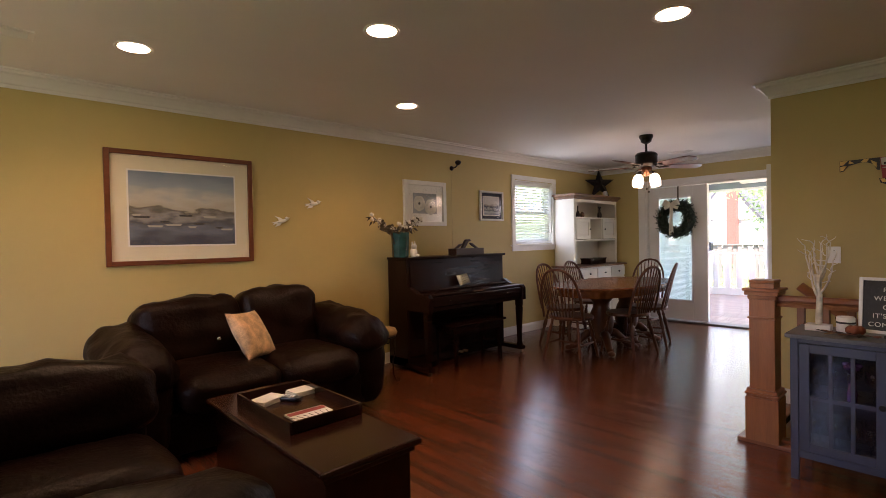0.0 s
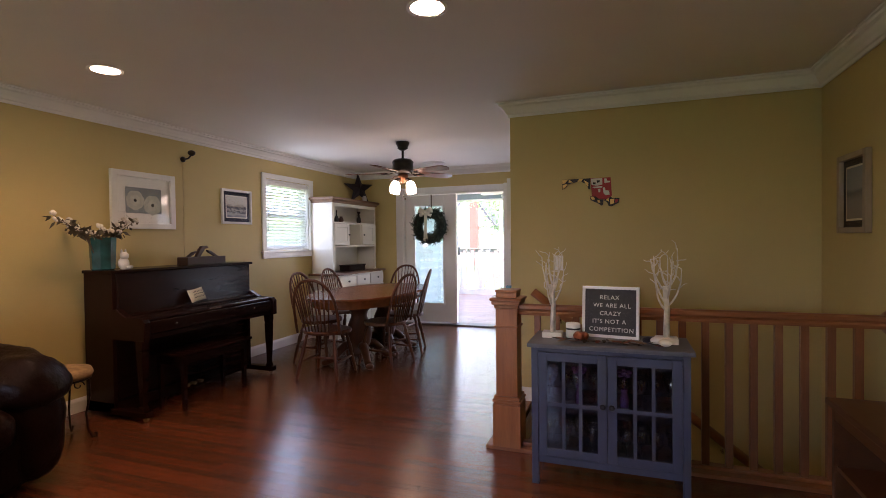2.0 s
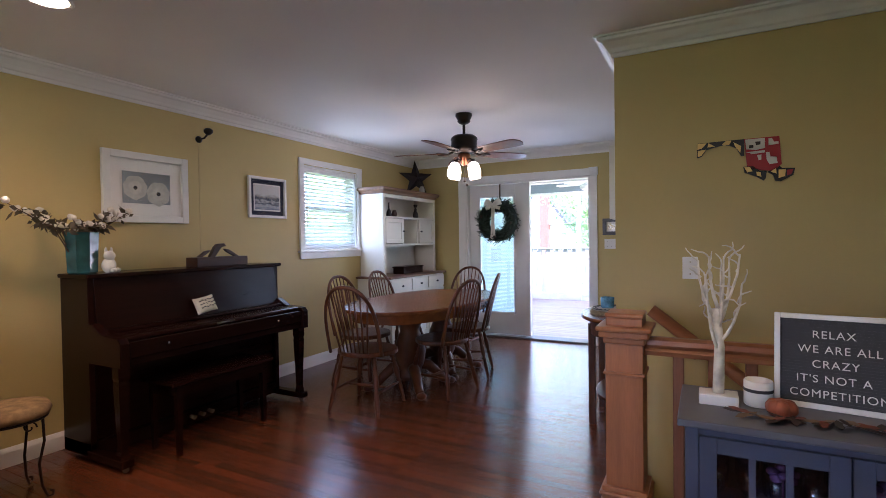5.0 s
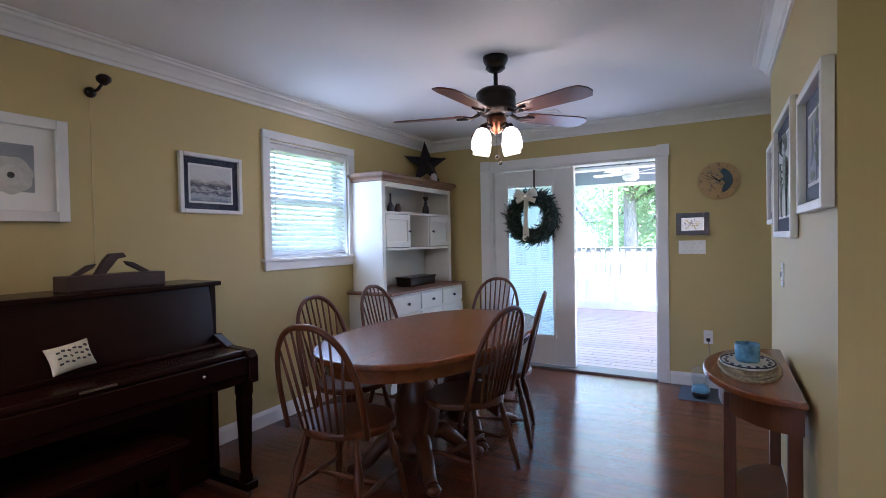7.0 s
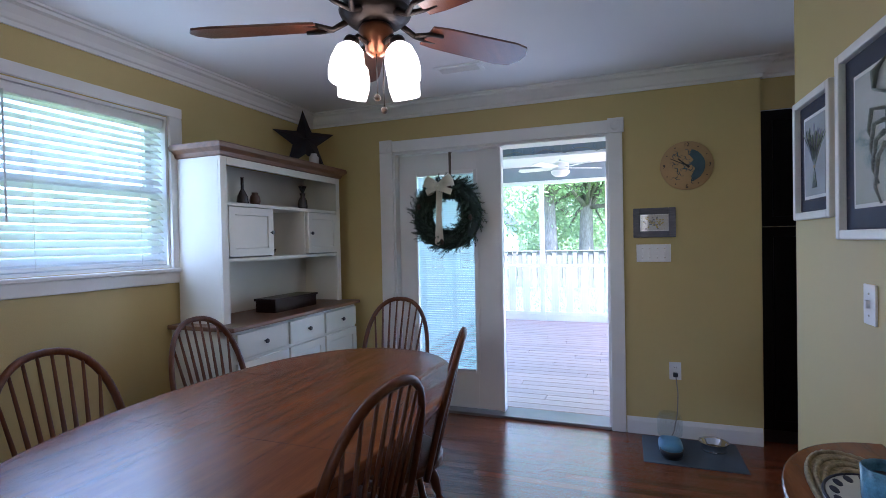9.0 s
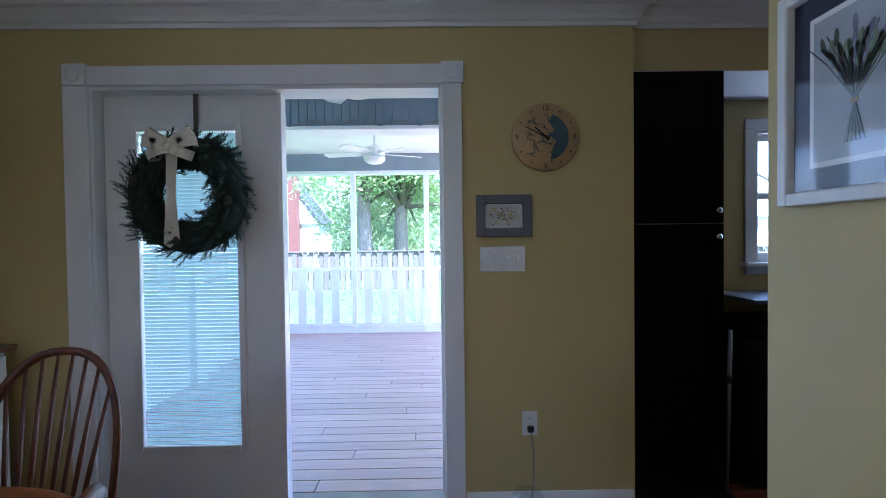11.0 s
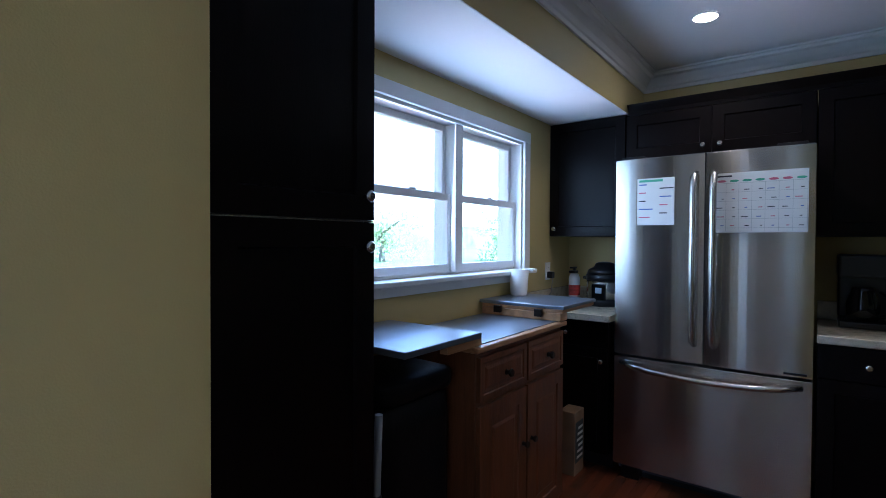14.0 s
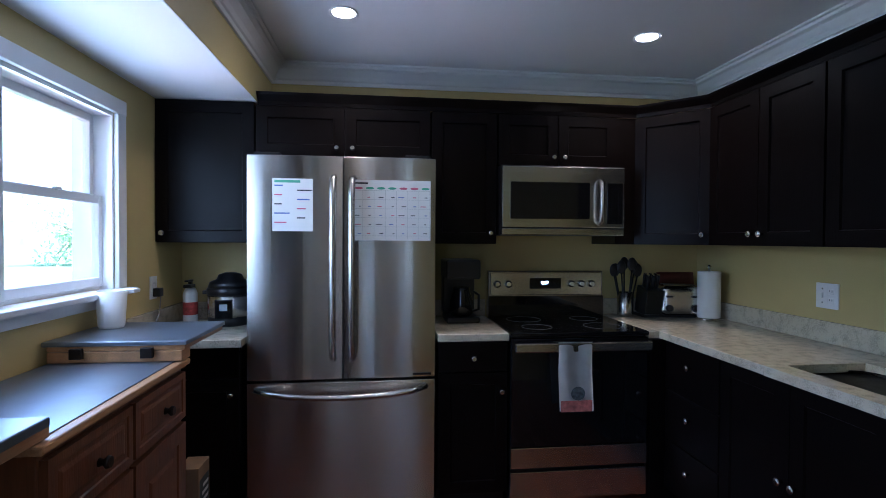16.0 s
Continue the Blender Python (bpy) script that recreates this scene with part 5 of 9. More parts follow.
CARVED = wood("carved_brown_wood", (0.030, 0.011, 0.007), 0.45, "x", 0.4)
part("box", B((3.79, 4.24, 3.84, 3.97, 1.12, 1.19, 0.004)), CARVED, md)
bm = bmesh.new()
slab(bm, [(3.93, 1.188), (3.975, 1.188), (4.035, 1.262), (4.075, 1.27), (4.06, 1.292), (4.0, 1.288), (3.975, 1.262)], 0, 0.035, 0.004, Matrix(((1, 0, 0, 0), (0, 0, -1, 3.92), (0, 1, 0, 0), (0, 0, 0, 1))))
part("curl", bm, CARVED, md)
for pts in ([(3.83, 1.188), (3.865, 1.188), (3.925, 1.222), (3.94, 1.242), (3.90, 1.234)], [(4.20, 1.188), (4.16, 1.188), (4.085, 1.228), (4.07, 1.250), (4.11, 1.242)]):
    part("horn", slab(bmesh.new(), pts, 0, 0.03, 0.003, Matrix(((1, 0, 0, 0), (0, 0, -1, 3.92), (0, 1, 0, 0), (0, 0, 0, 1)))), CARVED, md)
pl2 = thing("mini_pillow", (3.69, 3.68, 0.792), "small cream pillow with dark note pattern on the piano", "pillow")
PM = pose(3.725, 3.675, 0.865, -22, -7, 4)
part("cushion", pillow(0.084, 0.058, 0.030, PM, 3, 12), mat("cream_cloth", (0.60, 0.55, 0.42), 0.9, 0, 0.1, 30), pl2)
for k in range(18):
    tmp = B((-0.006, 0.006, -0.037, -0.030, -0.003, 0.004))
    part("note", join(bmesh.new(), tmp, PM @ pose(-0.052 + 0.021 * (k % 6), 0.004, -0.024 + 0.024 * (k // 6) + 0.005 * (k % 2), 0, 20 * (k % 3), 0)), INK, pl2)

# stool with an iron frame
stl = thing("round_stool", (2.595, 3.68, 0), "round stool with a tan woven seat and scrolled iron legs", "stool")
part("seat", lathe(bmesh.new(), [(0.12, 0.425), (0.175, 0.43), (0.185, 0.455), (0.17, 0.485), (0.10, 0.497), (0.02, 0.5)], Matrix.Translation((2.595, 3.68, 0)), 28), mat("tan_tapestry", (0.30, 0.19, 0.09), 0.9, 0, 0.35, 22, 0.3, 120), stl)
part("ring", tube(bmesh.new(), [(2.595 + 0.165 * math.cos(a), 3.68 + 0.165 * math.sin(a), 0.42) for a in (2 * math.pi * i / 28 for i in range(28))], 0.007, 8, close=True), IRON, stl)
for k in range(4):
    a = k * math.pi / 2 + 0.7
    dx, dy = math.cos(a), math.sin(a)
    pts = [(2.595 + dx * r, 3.68 + dy * r, zz) for r, zz in ((0.16, 0.42), (0.165, 0.30), (0.14, 0.18), (0.15, 0.07), (0.175, 0.012), (0.20, 0.018), (0.20, 0.04), (0.185, 0.042))]
    part("leg", tube(bmesh.new(), pts, 0.0065, 7), IRON, stl)
    pts = [(2.595 + dx * (0.10 + 0.035 * math.cos(th) * (1 - th / 9)), 3.68 + dy * (0.10 + 0.035 * math.cos(th) * (1 - th / 9)), 0.37 + 0.035 * math.sin(th) * (1 - th / 9)) for th in (0.5 * i for i in range(14))]
    part("scroll", tube(bmesh.new(), pts, 0.004, 6), IRON, stl)

# ---- dining room ----
w1 = thing("window_1", (5.69, NORTH, 1.12), "white double-hung window with a lowered slatted blind", "window", kind="structure")
part("casing", B((5.18, 5.25, NORTH - 0.022, NORTH, 1.205, 2.09, 0.004), (6.12, 6.205, NORTH - 0.022, NORTH, 1.205, 2.09, 0.004), (5.18, 6.205, NORTH - 0.024, NORTH, 2.09, 2.15, 0.004), (5.18, 6.205, NORTH - 0.022, NORTH, 1.12, 1.185, 0.004)), WHITE, w1)
part("sill", B((5.16, 6.22, NORTH - 0.04, NORTH + 0.03, 1.185, 1.207, 0.005)), WHITE, w1)
part("jamb_lining", B((5.25, 5.265, NORTH, NORTH + 0.16, 1.21, 2.085), (6.105, 6.12, NORTH, NORTH + 0.16, 1.21, 2.085), (5.265, 6.105, NORTH, NORTH + 0.16, 2.07, 2.085), (5.265, 6.105, NORTH, NORTH + 0.16, 1.21, 1.225)), WHITE, w1)
for z0, z1, yy in ((1.225, 1.66, NORTH + 0.08), (1.63, 2.07, NORTH + 0.115)):
    sash = part("sash", B((5.265, 5.305, yy, yy + 0.03, z0, z1, 0.003), (6.065, 6.105, yy, yy + 0.03, z0, z1, 0.003), (5.305, 6.065, yy, yy + 0.03, z0, z0 + 0.04, 0.003), (5.305, 6.065, yy, yy + 0.03, z1 - 0.04, z1, 0.003)), WHITE, w1)
    g = part("pane", B((5.305, 6.065, yy + 0.013, yy + 0.017, z0 + 0.04, z1 - 0.04)), WINDOW_GLASS, sash)
    g.visible_shadow = False
bl = thing("window_blind", (5.69, NORTH + 0.03, 1.23), "white slatted window blind, lowered and tilted open", "blind")
part("headrail", B((5.268, 6.102, NORTH + 0.012, NORTH + 0.06, 2.02, 2.068, 0.004)), WHITE, bl)
part("bottom_rail", B((5.27, 6.10, NORTH + 0.015, NORTH + 0.055, 1.232, 1.25, 0.003)), WHITE, bl)
BLIND = mat("blind_slat_warm", (0.84, 0.84, 0.82), 0.45, 0, 0.03)
bn_ = BLIND.node_tree
tl2, mx2 = bn_.nodes.new("ShaderNodeBsdfTranslucent"), bn_.nodes.new("ShaderNodeMixShader")
tl2.inputs[0].default_value = (0.92, 0.91, 0.88, 1)
mx2.inputs[0].default_value = 0.65
bn_.links.new(bn_.nodes["Principled BSDF"].outputs[0], mx2.inputs[1])
bn_.links.new(tl2.outputs[0], mx2.inputs[2])
bn_.links.new(mx2.outputs[0], bn_.nodes["Material Output"].inputs[0])
bs = mesh_of("slat", B((-0.41, 0.41, -0.023, 0.023, -0.0014, 0.0014)), BLIND)
for k in range(20):
    ob = new("slat", bs)
    ob.parent = bl
    ob.matrix_parent_inverse = WORLD_OF[bl.name].inverted()
    ob.matrix_basis = pose(5.685, NORTH + 0.036, 1.275 + k * 0.0385, 40, 0, 0)
for x in (5.42, 5.95):
    part("cord", tube(bmesh.new(), [(x, NORTH + 0.014, 1.24), (x, NORTH + 0.014, 2.03)], 0.0012, 5), PAPER, bl)
part("wand", tube(bmesh.new(), [(5.31, NORTH + 0.005, 1.45), (5.31, NORTH + 0.008, 2.03)], 0.004, 6), WHITE, bl)

# hutch
HX0, HX1 = 6.16, 7.40
hu = thing("hutch", (6.78, 3.95, 0), "cream painted hutch with wooden tops, shelves and drawers", "hutch")
HUTCH_TOP = wood("hutch_brown_top", (0.16, 0.075, 0.035), 0.4, "x", 0.3)
for x in (HX0, HX1 - 0.02):
    part("side_panel", B((x, x + 0.02, 3.86, NORTH - 0.015, 0.88, 1.86, 0.002)), CREAM, hu)
part("back_panel", B((HX0 + 0.02, HX1 - 0.02, NORTH - 0.025, NORTH - 0.015, 0.88, 1.86)), CREAM, hu)
part("face_frame", B((HX0, HX0 + 0.05, 3.842, 3.86, 0.88, 1.86, 0.002), (HX1 - 0.05, HX1, 3.842, 3.86, 0.88, 1.86, 0.002), (HX0 + 0.05, HX1 - 0.05, 3.842, 3.86, 1.80, 1.86, 0.002)), CREAM, hu)
bm = bmesh.new()
sweep(bm, [(HX1 + 0.0, NORTH - 0.012), (HX1 + 0.0, 3.842), (HX0, 3.842), (HX0, NORTH - 0.012)][::-1], [(0.0, 1.845), (-0.012, 1.85), (-0.02, 1.87), (-0.045, 1.89), (-0.05, 1.91), (0.0, 1.91)])
part("cornice", bm, HUTCH_TOP, hu)
part("top", B((HX0 - 0.045, HX1 + 0.045, 3.80, NORTH - 0.012, 1.905, 1.922, 0.004)), HUTCH_TOP, hu)
for zz in (1.565, 1.235):
    part("shelf", B((HX0 + 0.02, HX1 - 0.02, 3.85, NORTH - 0.025, zz, zz + 0.022, 0.002)), CREAM, hu)
for a, b in ((HX0 + 0.05, 6.60), (6.97, HX1 - 0.05)):
    dd = part("upper_door", inset_door(b - a - 0.008, 0.295, 0.02, 0.046, 0.008, Matrix.Translation((a + 0.004, 3.838, 1.265))), CREAM, hu)
    kx = b - 0.03 if a < 6.5 else a + 0.03
    part("knob", lathe(bmesh.new(), [(0.005, 0), (0.005, 0.01), (0.013, 0.016), (0.011, 0.024)], Matrix.Translation((kx, 3.838, 1.41)) @ Matrix.Rotation(math.pi / 2, 4, "X"), 12), BLACK, dd)
    part("divider", B((b if a < 6.5 else a - 0.016, b + 0.016 if a < 6.5 else a, 3.86, NORTH - 0.03, 1.257, 1.565)), CREAM, hu)
part("worktop", B((HX0 - 0.09, HX1 + 0.03, 3.69, NORTH - 0.012, 0.855, 0.88, 0.006)), HUTCH_TOP, hu)
part("carcass", B((HX0 - 0.06, HX1 + 0.005, 3.73, NORTH - 0.012, 0.09, 0.855, 0.003)), CREAM, hu)
part("plinth", B((HX0 - 0.05, HX1 - 0.005, 3.75, NORTH - 0.02, 0.0, 0.09)), CREAM, hu)
for a, b in ((6.12, 6.56), (6.58, 6.96), (6.98, 7.395)):
    dr = part("drawer", B((a, b, 3.712, 3.73, 0.69, 0.835, 0.005)), CREAM, hu)
    part("knob", lathe(bmesh.new(), [(0.006, 0), (0.006, 0.01), (0.015, 0.016), (0.012, 0.025)], Matrix.Translation(((a + b) / 2, 3.712, 0.762)) @ Matrix.Rotation(math.pi / 2, 4, "X"), 12), BLACK, dr)
    part("lower_door", inset_door(b - a, 0.55, 0.018, 0.05, 0.008, Matrix.Translation((a, 3.712, 0.12))), CREAM, hu)

star = thing("barn_star", (7.25, 4.05, 1.922), "large dark metal barn star leaning on the hutch", "star")
sm = bmesh.new()
tmp = bmesh.new()
R1, R2 = 0.255, 0.10
pts = [((R1 if k % 2 == 0 else R2) * math.sin(k * math.pi / 5), (R1 if k % 2 == 0 else R2) * math.cos(k * math.pi / 5)) for k in range(10)]
vo = [tmp.verts.new((x, 0, zz)) for x, zz in pts]
ap, bp_ = tmp.verts.new((0, -0.055, 0)), tmp.verts.new((0, 0.02, 0))
for k in range(10):
    tmp.faces.new((vo[k], vo[(k + 1) % 10], ap))
    tmp.faces.new((vo[(k + 1) % 10], vo[k], bp_))
join(sm, tmp, pose(7.22, 4.03, 1.922 + 0.208, -8, 0, -38))
part("body", sm, mat("dark_rusty_tin", (0.022, 0.016, 0.018), 0.45, 0.5, 0.4, 10, 0.2, 50), star)
jar = bmesh.new()
lathe(jar, [(0.03, 0), (0.038, 0.01), (0.036, 0.06), (0.022, 0.075), (0.024, 0.085)], Matrix.Translation((7.12, 3.88, 1.922)), 16)
single("small_jar", jar, mat("pale_stoneware", (0.45, 0.44, 0.42), 0.5), "small pale jar in front of the star", "jar")


def shelf_vase(name, x, y, zz, prof, m, label):
    return single(name, lathe(bmesh.new(), prof, Matrix.Translation((x, y, zz)), 16), m, label, "vase")


DARK_CERAMIC = mat("dark_glazed_ceramic", (0.035, 0.028, 0.024), 0.25, 0, 0.3, 10)
shelf_vase("bottle_vase", 6.47, 3.97, 1.587, [(0.035, 0), (0.038, 0.01), (0.03, 0.06), (0.010, 0.10), (0.009, 0.17), (0.013, 0.175)], DARK_CERAMIC, "slim dark bottle vase on the hutch shelf")
shelf_vase("small_vase", 6.56, 3.95, 1.587, [(0.025, 0), (0.035, 0.03), (0.03, 0.06), (0.018, 0.075), (0.022, 0.085)], mat("brown_ceramic", (0.10, 0.05, 0.03), 0.4), "small round brown vase on the hutch shelf")
fv = thing("figure_vase", (7.08, 3.96, 1.587), "dark carved vase with a bunch of dried stems", "vase")
part("vessel", lathe(bmesh.new(), [(0.028, 0), (0.036, 0.02), (0.032, 0.07), (0.015, 0.10), (0.022, 0.125)], Matrix.Translation((7.08, 3.96, 1.587)), 14), DARK_CERAMIC, fv)
for k in range(7):
    a = k * 0.9
    part("stem", tube(bmesh.new(), [(7.08, 3.96, 1.70), (7.08 + 0.03 * math.cos(a), 3.96 + 0.02 * math.sin(a), 1.765)], [0.002, 0.008], 6), DARK_CERAMIC, fv)
bx2 = thing("wooden_box", (6.86, 3.93, 0.88), "dark wooden box on the hutch worktop", "box")
part("body", B((6.62, 7.08, 3.86, 4.02, 0.88, 0.955, 0.003)), PIANO_WOOD, bx2)
part("lid", B((6.61, 7.09, 3.852, 4.028, 0.955, 0.972, 0.003)), PIANO_WOOD, bx2)
single("card", B((6.24, 6.30, 3.95, 3.953, 0.88, 0.96)), PAPER, "small white card standing on the hutch", "card")
bowl = lathe(bmesh.new(), [(0.03, 0), (0.05, 0.02), (0.06, 0.045), (0.055, 0.045), (0.045, 0.02)], Matrix.Translation((6.70, 3.98, 1.257)), 16)
single("small_bowl", bowl, DARK_CERAMIC, "small dark bowl in the open hutch bay", "bowl")

# oval table on two pedestals
TX, TY = 5.44, 2.87
tb = thing("dining_table", (TX, TY, 0), "oval oak dining table with a polished top", "table")
part("tabletop", slab(bmesh.new(), oval(TX, TY, 0.955, 0.545, 72, 2.25), 0.722, 0.752, 0.009, seg=3), TABLE_WOOD, tb)
part("apron", slab(bmesh.new(), oval(TX, TY, 0.89, 0.48, 60, 2.25), 0.645, 0.722), TABLE_WOOD, tb)
part("leaf_seam", B((TX - 0.302, TX - 0.3005, TY - 0.53, TY + 0.53, 0.7518, 0.7523), (TX + 0.3005, TX + 0.302, TY - 0.53, TY + 0.53, 0.7518, 0.7523)), SUBFLOOR, tb)
for dx in (-0.30, 0.30):
    pd = part("pedestal", lathe(bmesh.new(), [(0.14, 0.645), (0.14, 0.60), (0.095, 0.55), (0.085, 0.50), (0.12, 0.42), (0.14, 0.32), (0.125, 0.22), (0.10, 0.17), (0.12, 0.13), (0.12, 0.09)], Matrix.Translation((TX + dx, TY, 0)), 20), CHAIR_WOOD, tb)
    for k in range(4):
        a = math.pi / 4 + k * math.pi / 2
        ca, sa = math.cos(a), math.sin(a)
        pts = [(TX + dx + ca * r, TY + sa * r, zz) for r, zz in ((0.07, 0.20), (0.16, 0.19), (0.24, 0.12), (0.30, 0.055), (0.36, 0.042))]
        part("foot", tube(bmesh.new(), pts, [0.05, 0.048, 0.042, 0.038, 0.034], 10), CHAIR_WOOD, pd)
        part("claw", ball(bmesh.new(), (TX + dx + ca * 0.375, TY + sa * 0.375, 0.030), 0.036, 10, (1.2, 1.2, 0.83)), CHAIR_WOOD, pd)


def windsor_chair():
    """A bow-back chair that looks to +x, its origin on the floor under the seat."""
    t = thing("windsor_chair", (0, 0, 0), "oak bow-back Windsor chair with turned legs at the table", "chair", "chairs round the dining table")
    seat = [(0.225 * math.cos(a) * (1.0 if math.cos(a) > 0 else 0.95), 0.245 * math.sin(a) * (1 - 0.10 * max(0, -math.cos(a)))) for a in (2 * math.pi * k / 36 for k in range(36))]
    seat = [(x * 1.02 if abs(y) < 0.12 else x, y) for x, y in seat]
    part("seat", slab(bmesh.new(), seat, 0.425, 0.462, 0.012, seg=3), CHAIR_WOOD, t)
    prof = lambda h: [(0.011, 0), (0.014, 0.06 * h), (0.019, 0.30 * h), (0.016, 0.36 * h), (0.021, 0.40 * h), (0.012, 0.44 * h), (0.021, 0.52 * h), (0.023, 0.64 * h), (0.014, 0.75 * h), (0.019, 0.78 * h), (0.013, 0.84 * h), (0.013, h)]
    feet = {}
    for sx in (-1, 1):
        for sy in (-1, 1):
            top, foot = Vector((0.13 * sx, 0.14 * sy, 0.43)), Vector((0.21 * sx - (0.01 if sx < 0 else 0), 0.21 * sy, 0.0))
            d = top - foot
            q = d.to_track_quat("Z", "Y").to_matrix().to_4x4()
            part("leg", lathe(bmesh.new(), prof(d.length), Matrix.Translation(foot) @ q, 10), CHAIR_WOOD, t)
            feet[sx, sy] = foot.lerp(top, 0.38)
    for sy in (-1, 1):
        a, b = feet[-1, sy], feet[1, sy]
        part("stretcher", tube(bmesh.new(), [a, a.lerp(b, 0.25), a.lerp(b, 0.5), a.lerp(b, 0.75), b], [0.008, 0.010, 0.015, 0.010, 0.008], 8), CHAIR_WOOD, t)
    a, b = feet[-1, -1].lerp(feet[1, -1], 0.5), feet[-1, 1].lerp(feet[1, 1], 0.5)
    part("stretcher", tube(bmesh.new(), [a, a.lerp(b, 0.25), a.lerp(b, 0.5), a.lerp(b, 0.75), b], [0.008, 0.010, 0.015, 0.010, 0.008], 8), CHAIR_WOOD, t)
    rake = 0.24

    def back(y, h):
        return Vector((-0.165 - rake * h - 0.03 * (1 - (y / 0.25) ** 2), y, 0.455 + h))

    hoop = []
    for k in range(25):
        th = math.pi * k / 24
        y = -0.222 * math.copysign(abs(math.cos(th)) ** 0.80, math.cos(th)) * (1 + 0.12 * math.sin(th) * abs(math.cos(th)))
        hoop.append(back(y, 0.505 * math.sin(th) ** 0.75 if 0 < k < 24 else -0.01))
    part("bow", tube(bmesh.new(), hoop, 0.0125, 8, flat=1.2), CHAIR_WOOD, t)
    for k in range(8):
        y = -0.16 + 0.32 * k / 7
        h = 0.505 * (max(0.0, 1 - (abs(y) / 0.243) ** 2.3)) ** 0.5
        a, b = back(y * 0.72, 0.0), back(y * 1.06, h - 0.005)
        part("spindle", tube(bmesh.new(), [a, a.lerp(b, 0.35), b], [0.0065, 0.0085, 0.0055], 7), CHAIR_WOOD, t)
    return t


ch = windsor_chair()
SEATS = [(4.57, 2.91, 6), (5.19, 2.57, 80), (5.80, 2.62, 107), (6.58, 3.08, 180), (5.12, 3.34, -90), (5.88, 3.44, -90)]
ch.matrix_basis = pose(SEATS[0][0], SEATS[0][1], 0, 0, 0, SEATS[0][2])
for x, y, a in SEATS[1:]:
    copy_thing(ch, pose(x, y, 0, 0, 0, a))
# ceiling fan
FX, FY = 5.476, 2.476
fan = thing("ceiling_fan", (FX, FY, CEIL_Z), "dark bronze ceiling fan with wooden blades and lit shades", "ceiling fan")
part("canopy", lathe(bmesh.new(), [(0.075, 2.42), (0.075, 2.40), (0.062, 2.375), (0.055, 2.36), (0.06, 2.352), (0.04, 2.335), (0.016, 2.325)], Matrix.Translation((FX, FY, 0)), 24), IRON, fan)
part("downrod", lathe(bmesh.new(), [(0.013, 2.33), (0.013, 2.22)], Matrix.Translation((FX, FY, 0)), 12), IRON, fan)
part("motor", lathe(bmesh.new(), [(0.03, 2.235), (0.095, 2.225), (0.118, 2.205), (0.122, 2.19), (0.116, 2.183), (0.118, 2.12), (0.124, 2.113), (0.118, 2.098), (0.09, 2.075), (0.05, 2.065)], Matrix.Translation((FX, FY, 0)), 32), IRON, fan)
BLADE = wood("blade_walnut", (0.13, 0.042, 0.020), 0.3, "x", 0.3, 0.2)
for k in range(5):
    a = 178 - 72 * k
    q = pose(FX, FY, 2.075, 0, 0, a)
    tmp = bmesh.new()
    slab(tmp, [(0.20, -0.055), (0.20, 0.055), (0.26, 0.064), (0.56, 0.076), (0.62, 0.066), (0.65, 0.02), (0.65, -0.02), (0.62, -0.066), (0.56, -0.076), (0.26, -0.064)], -0.004, 0.004, 0.0015)
    bl_ = part("blade", join(bmesh.new(), tmp, q @ pose(0, 0, 0, -11, 0, 0)), BLADE, fan)
    tmp = bmesh.new()
    tube(tmp, [(0.10, 0, 0.012), (0.15, 0.0, -0.012), (0.20, 0.028, -0.006), (0.25, 0.03, -0.004)], [0.011, 0.010, 0.008, 0.007], 8)
    tube(tmp, [(0.15, 0.0, -0.012), (0.20, -0.028, -0.006), (0.25, -0.03, -0.006)], [0.010, 0.008, 0.007], 8)
    part("blade_arm", join(bmesh.new(), tmp, q), IRON, bl_)
part("light_kit", lathe(bmesh.new(), [(0.05, 2.068), (0.06, 2.05), (0.055, 2.02), (0.04, 2.0), (0.035, 1.975), (0.012, 1.96)], Matrix.Translation((FX, FY, 0)), 20), mat("antique_copper", (0.20, 0.075, 0.035), 0.3, 0.8), fan)
SHADE = glow("lit_frosted_shade", (1.0, 0.86, 0.66), 1.1)
for k in range(4):
    a = math.radians(248.5 + 90 * k)
    ca, sa = math.cos(a), math.sin(a)
    arm = part("shade_arm", tube(bmesh.new(), [(FX + 0.04 * ca, FY + 0.04 * sa, 2.0), (FX + 0.08 * ca, FY + 0.08 * sa, 2.01), (FX + 0.105 * ca, FY + 0.105 * sa, 1.985)], 0.009), IRON, fan)
    q = Matrix.Translation((FX + 0.105 * ca, FY + 0.105 * sa, 1.985)) @ Matrix.Rotation(a, 4, "Z") @ Matrix.Rotation(radians(-14), 4, "Y")
    part("socket", lathe(bmesh.new(), [(0.022, 0.012), (0.026, 0.0), (0.026, -0.018)], q, 14), IRON, arm)
    part("shade", lathe(bmesh.new(), [(0.026, -0.012), (0.044, -0.03), (0.055, -0.07), (0.056, -0.105), (0.050, -0.14), (0.046, -0.14), (0.02, -0.10)], q, 20), SHADE, arm, "frosted glass shade, lit")
for dx, zz in ((0.03, 1.80), (-0.02, 1.83)):
    part("pull_chain", tube(bmesh.new(), [(FX + dx, FY - 0.01, 1.965), (FX + dx, FY - 0.01, zz)], 0.0016, 5), IRON, fan)
    part("chain_knob", ball(bmesh.new(), (FX + dx, FY - 0.01, zz - 0.012), 0.012, 10), IRON, fan)
d = bpy.data.lights.new("fan_lamp", "POINT")
d.energy, d.color, d.shadow_soft_size = 0.28, (1.0, 0.72, 0.42), 0.12
lo = new("fan_lamp", d)
lo.location = (FX, FY, 1.78)

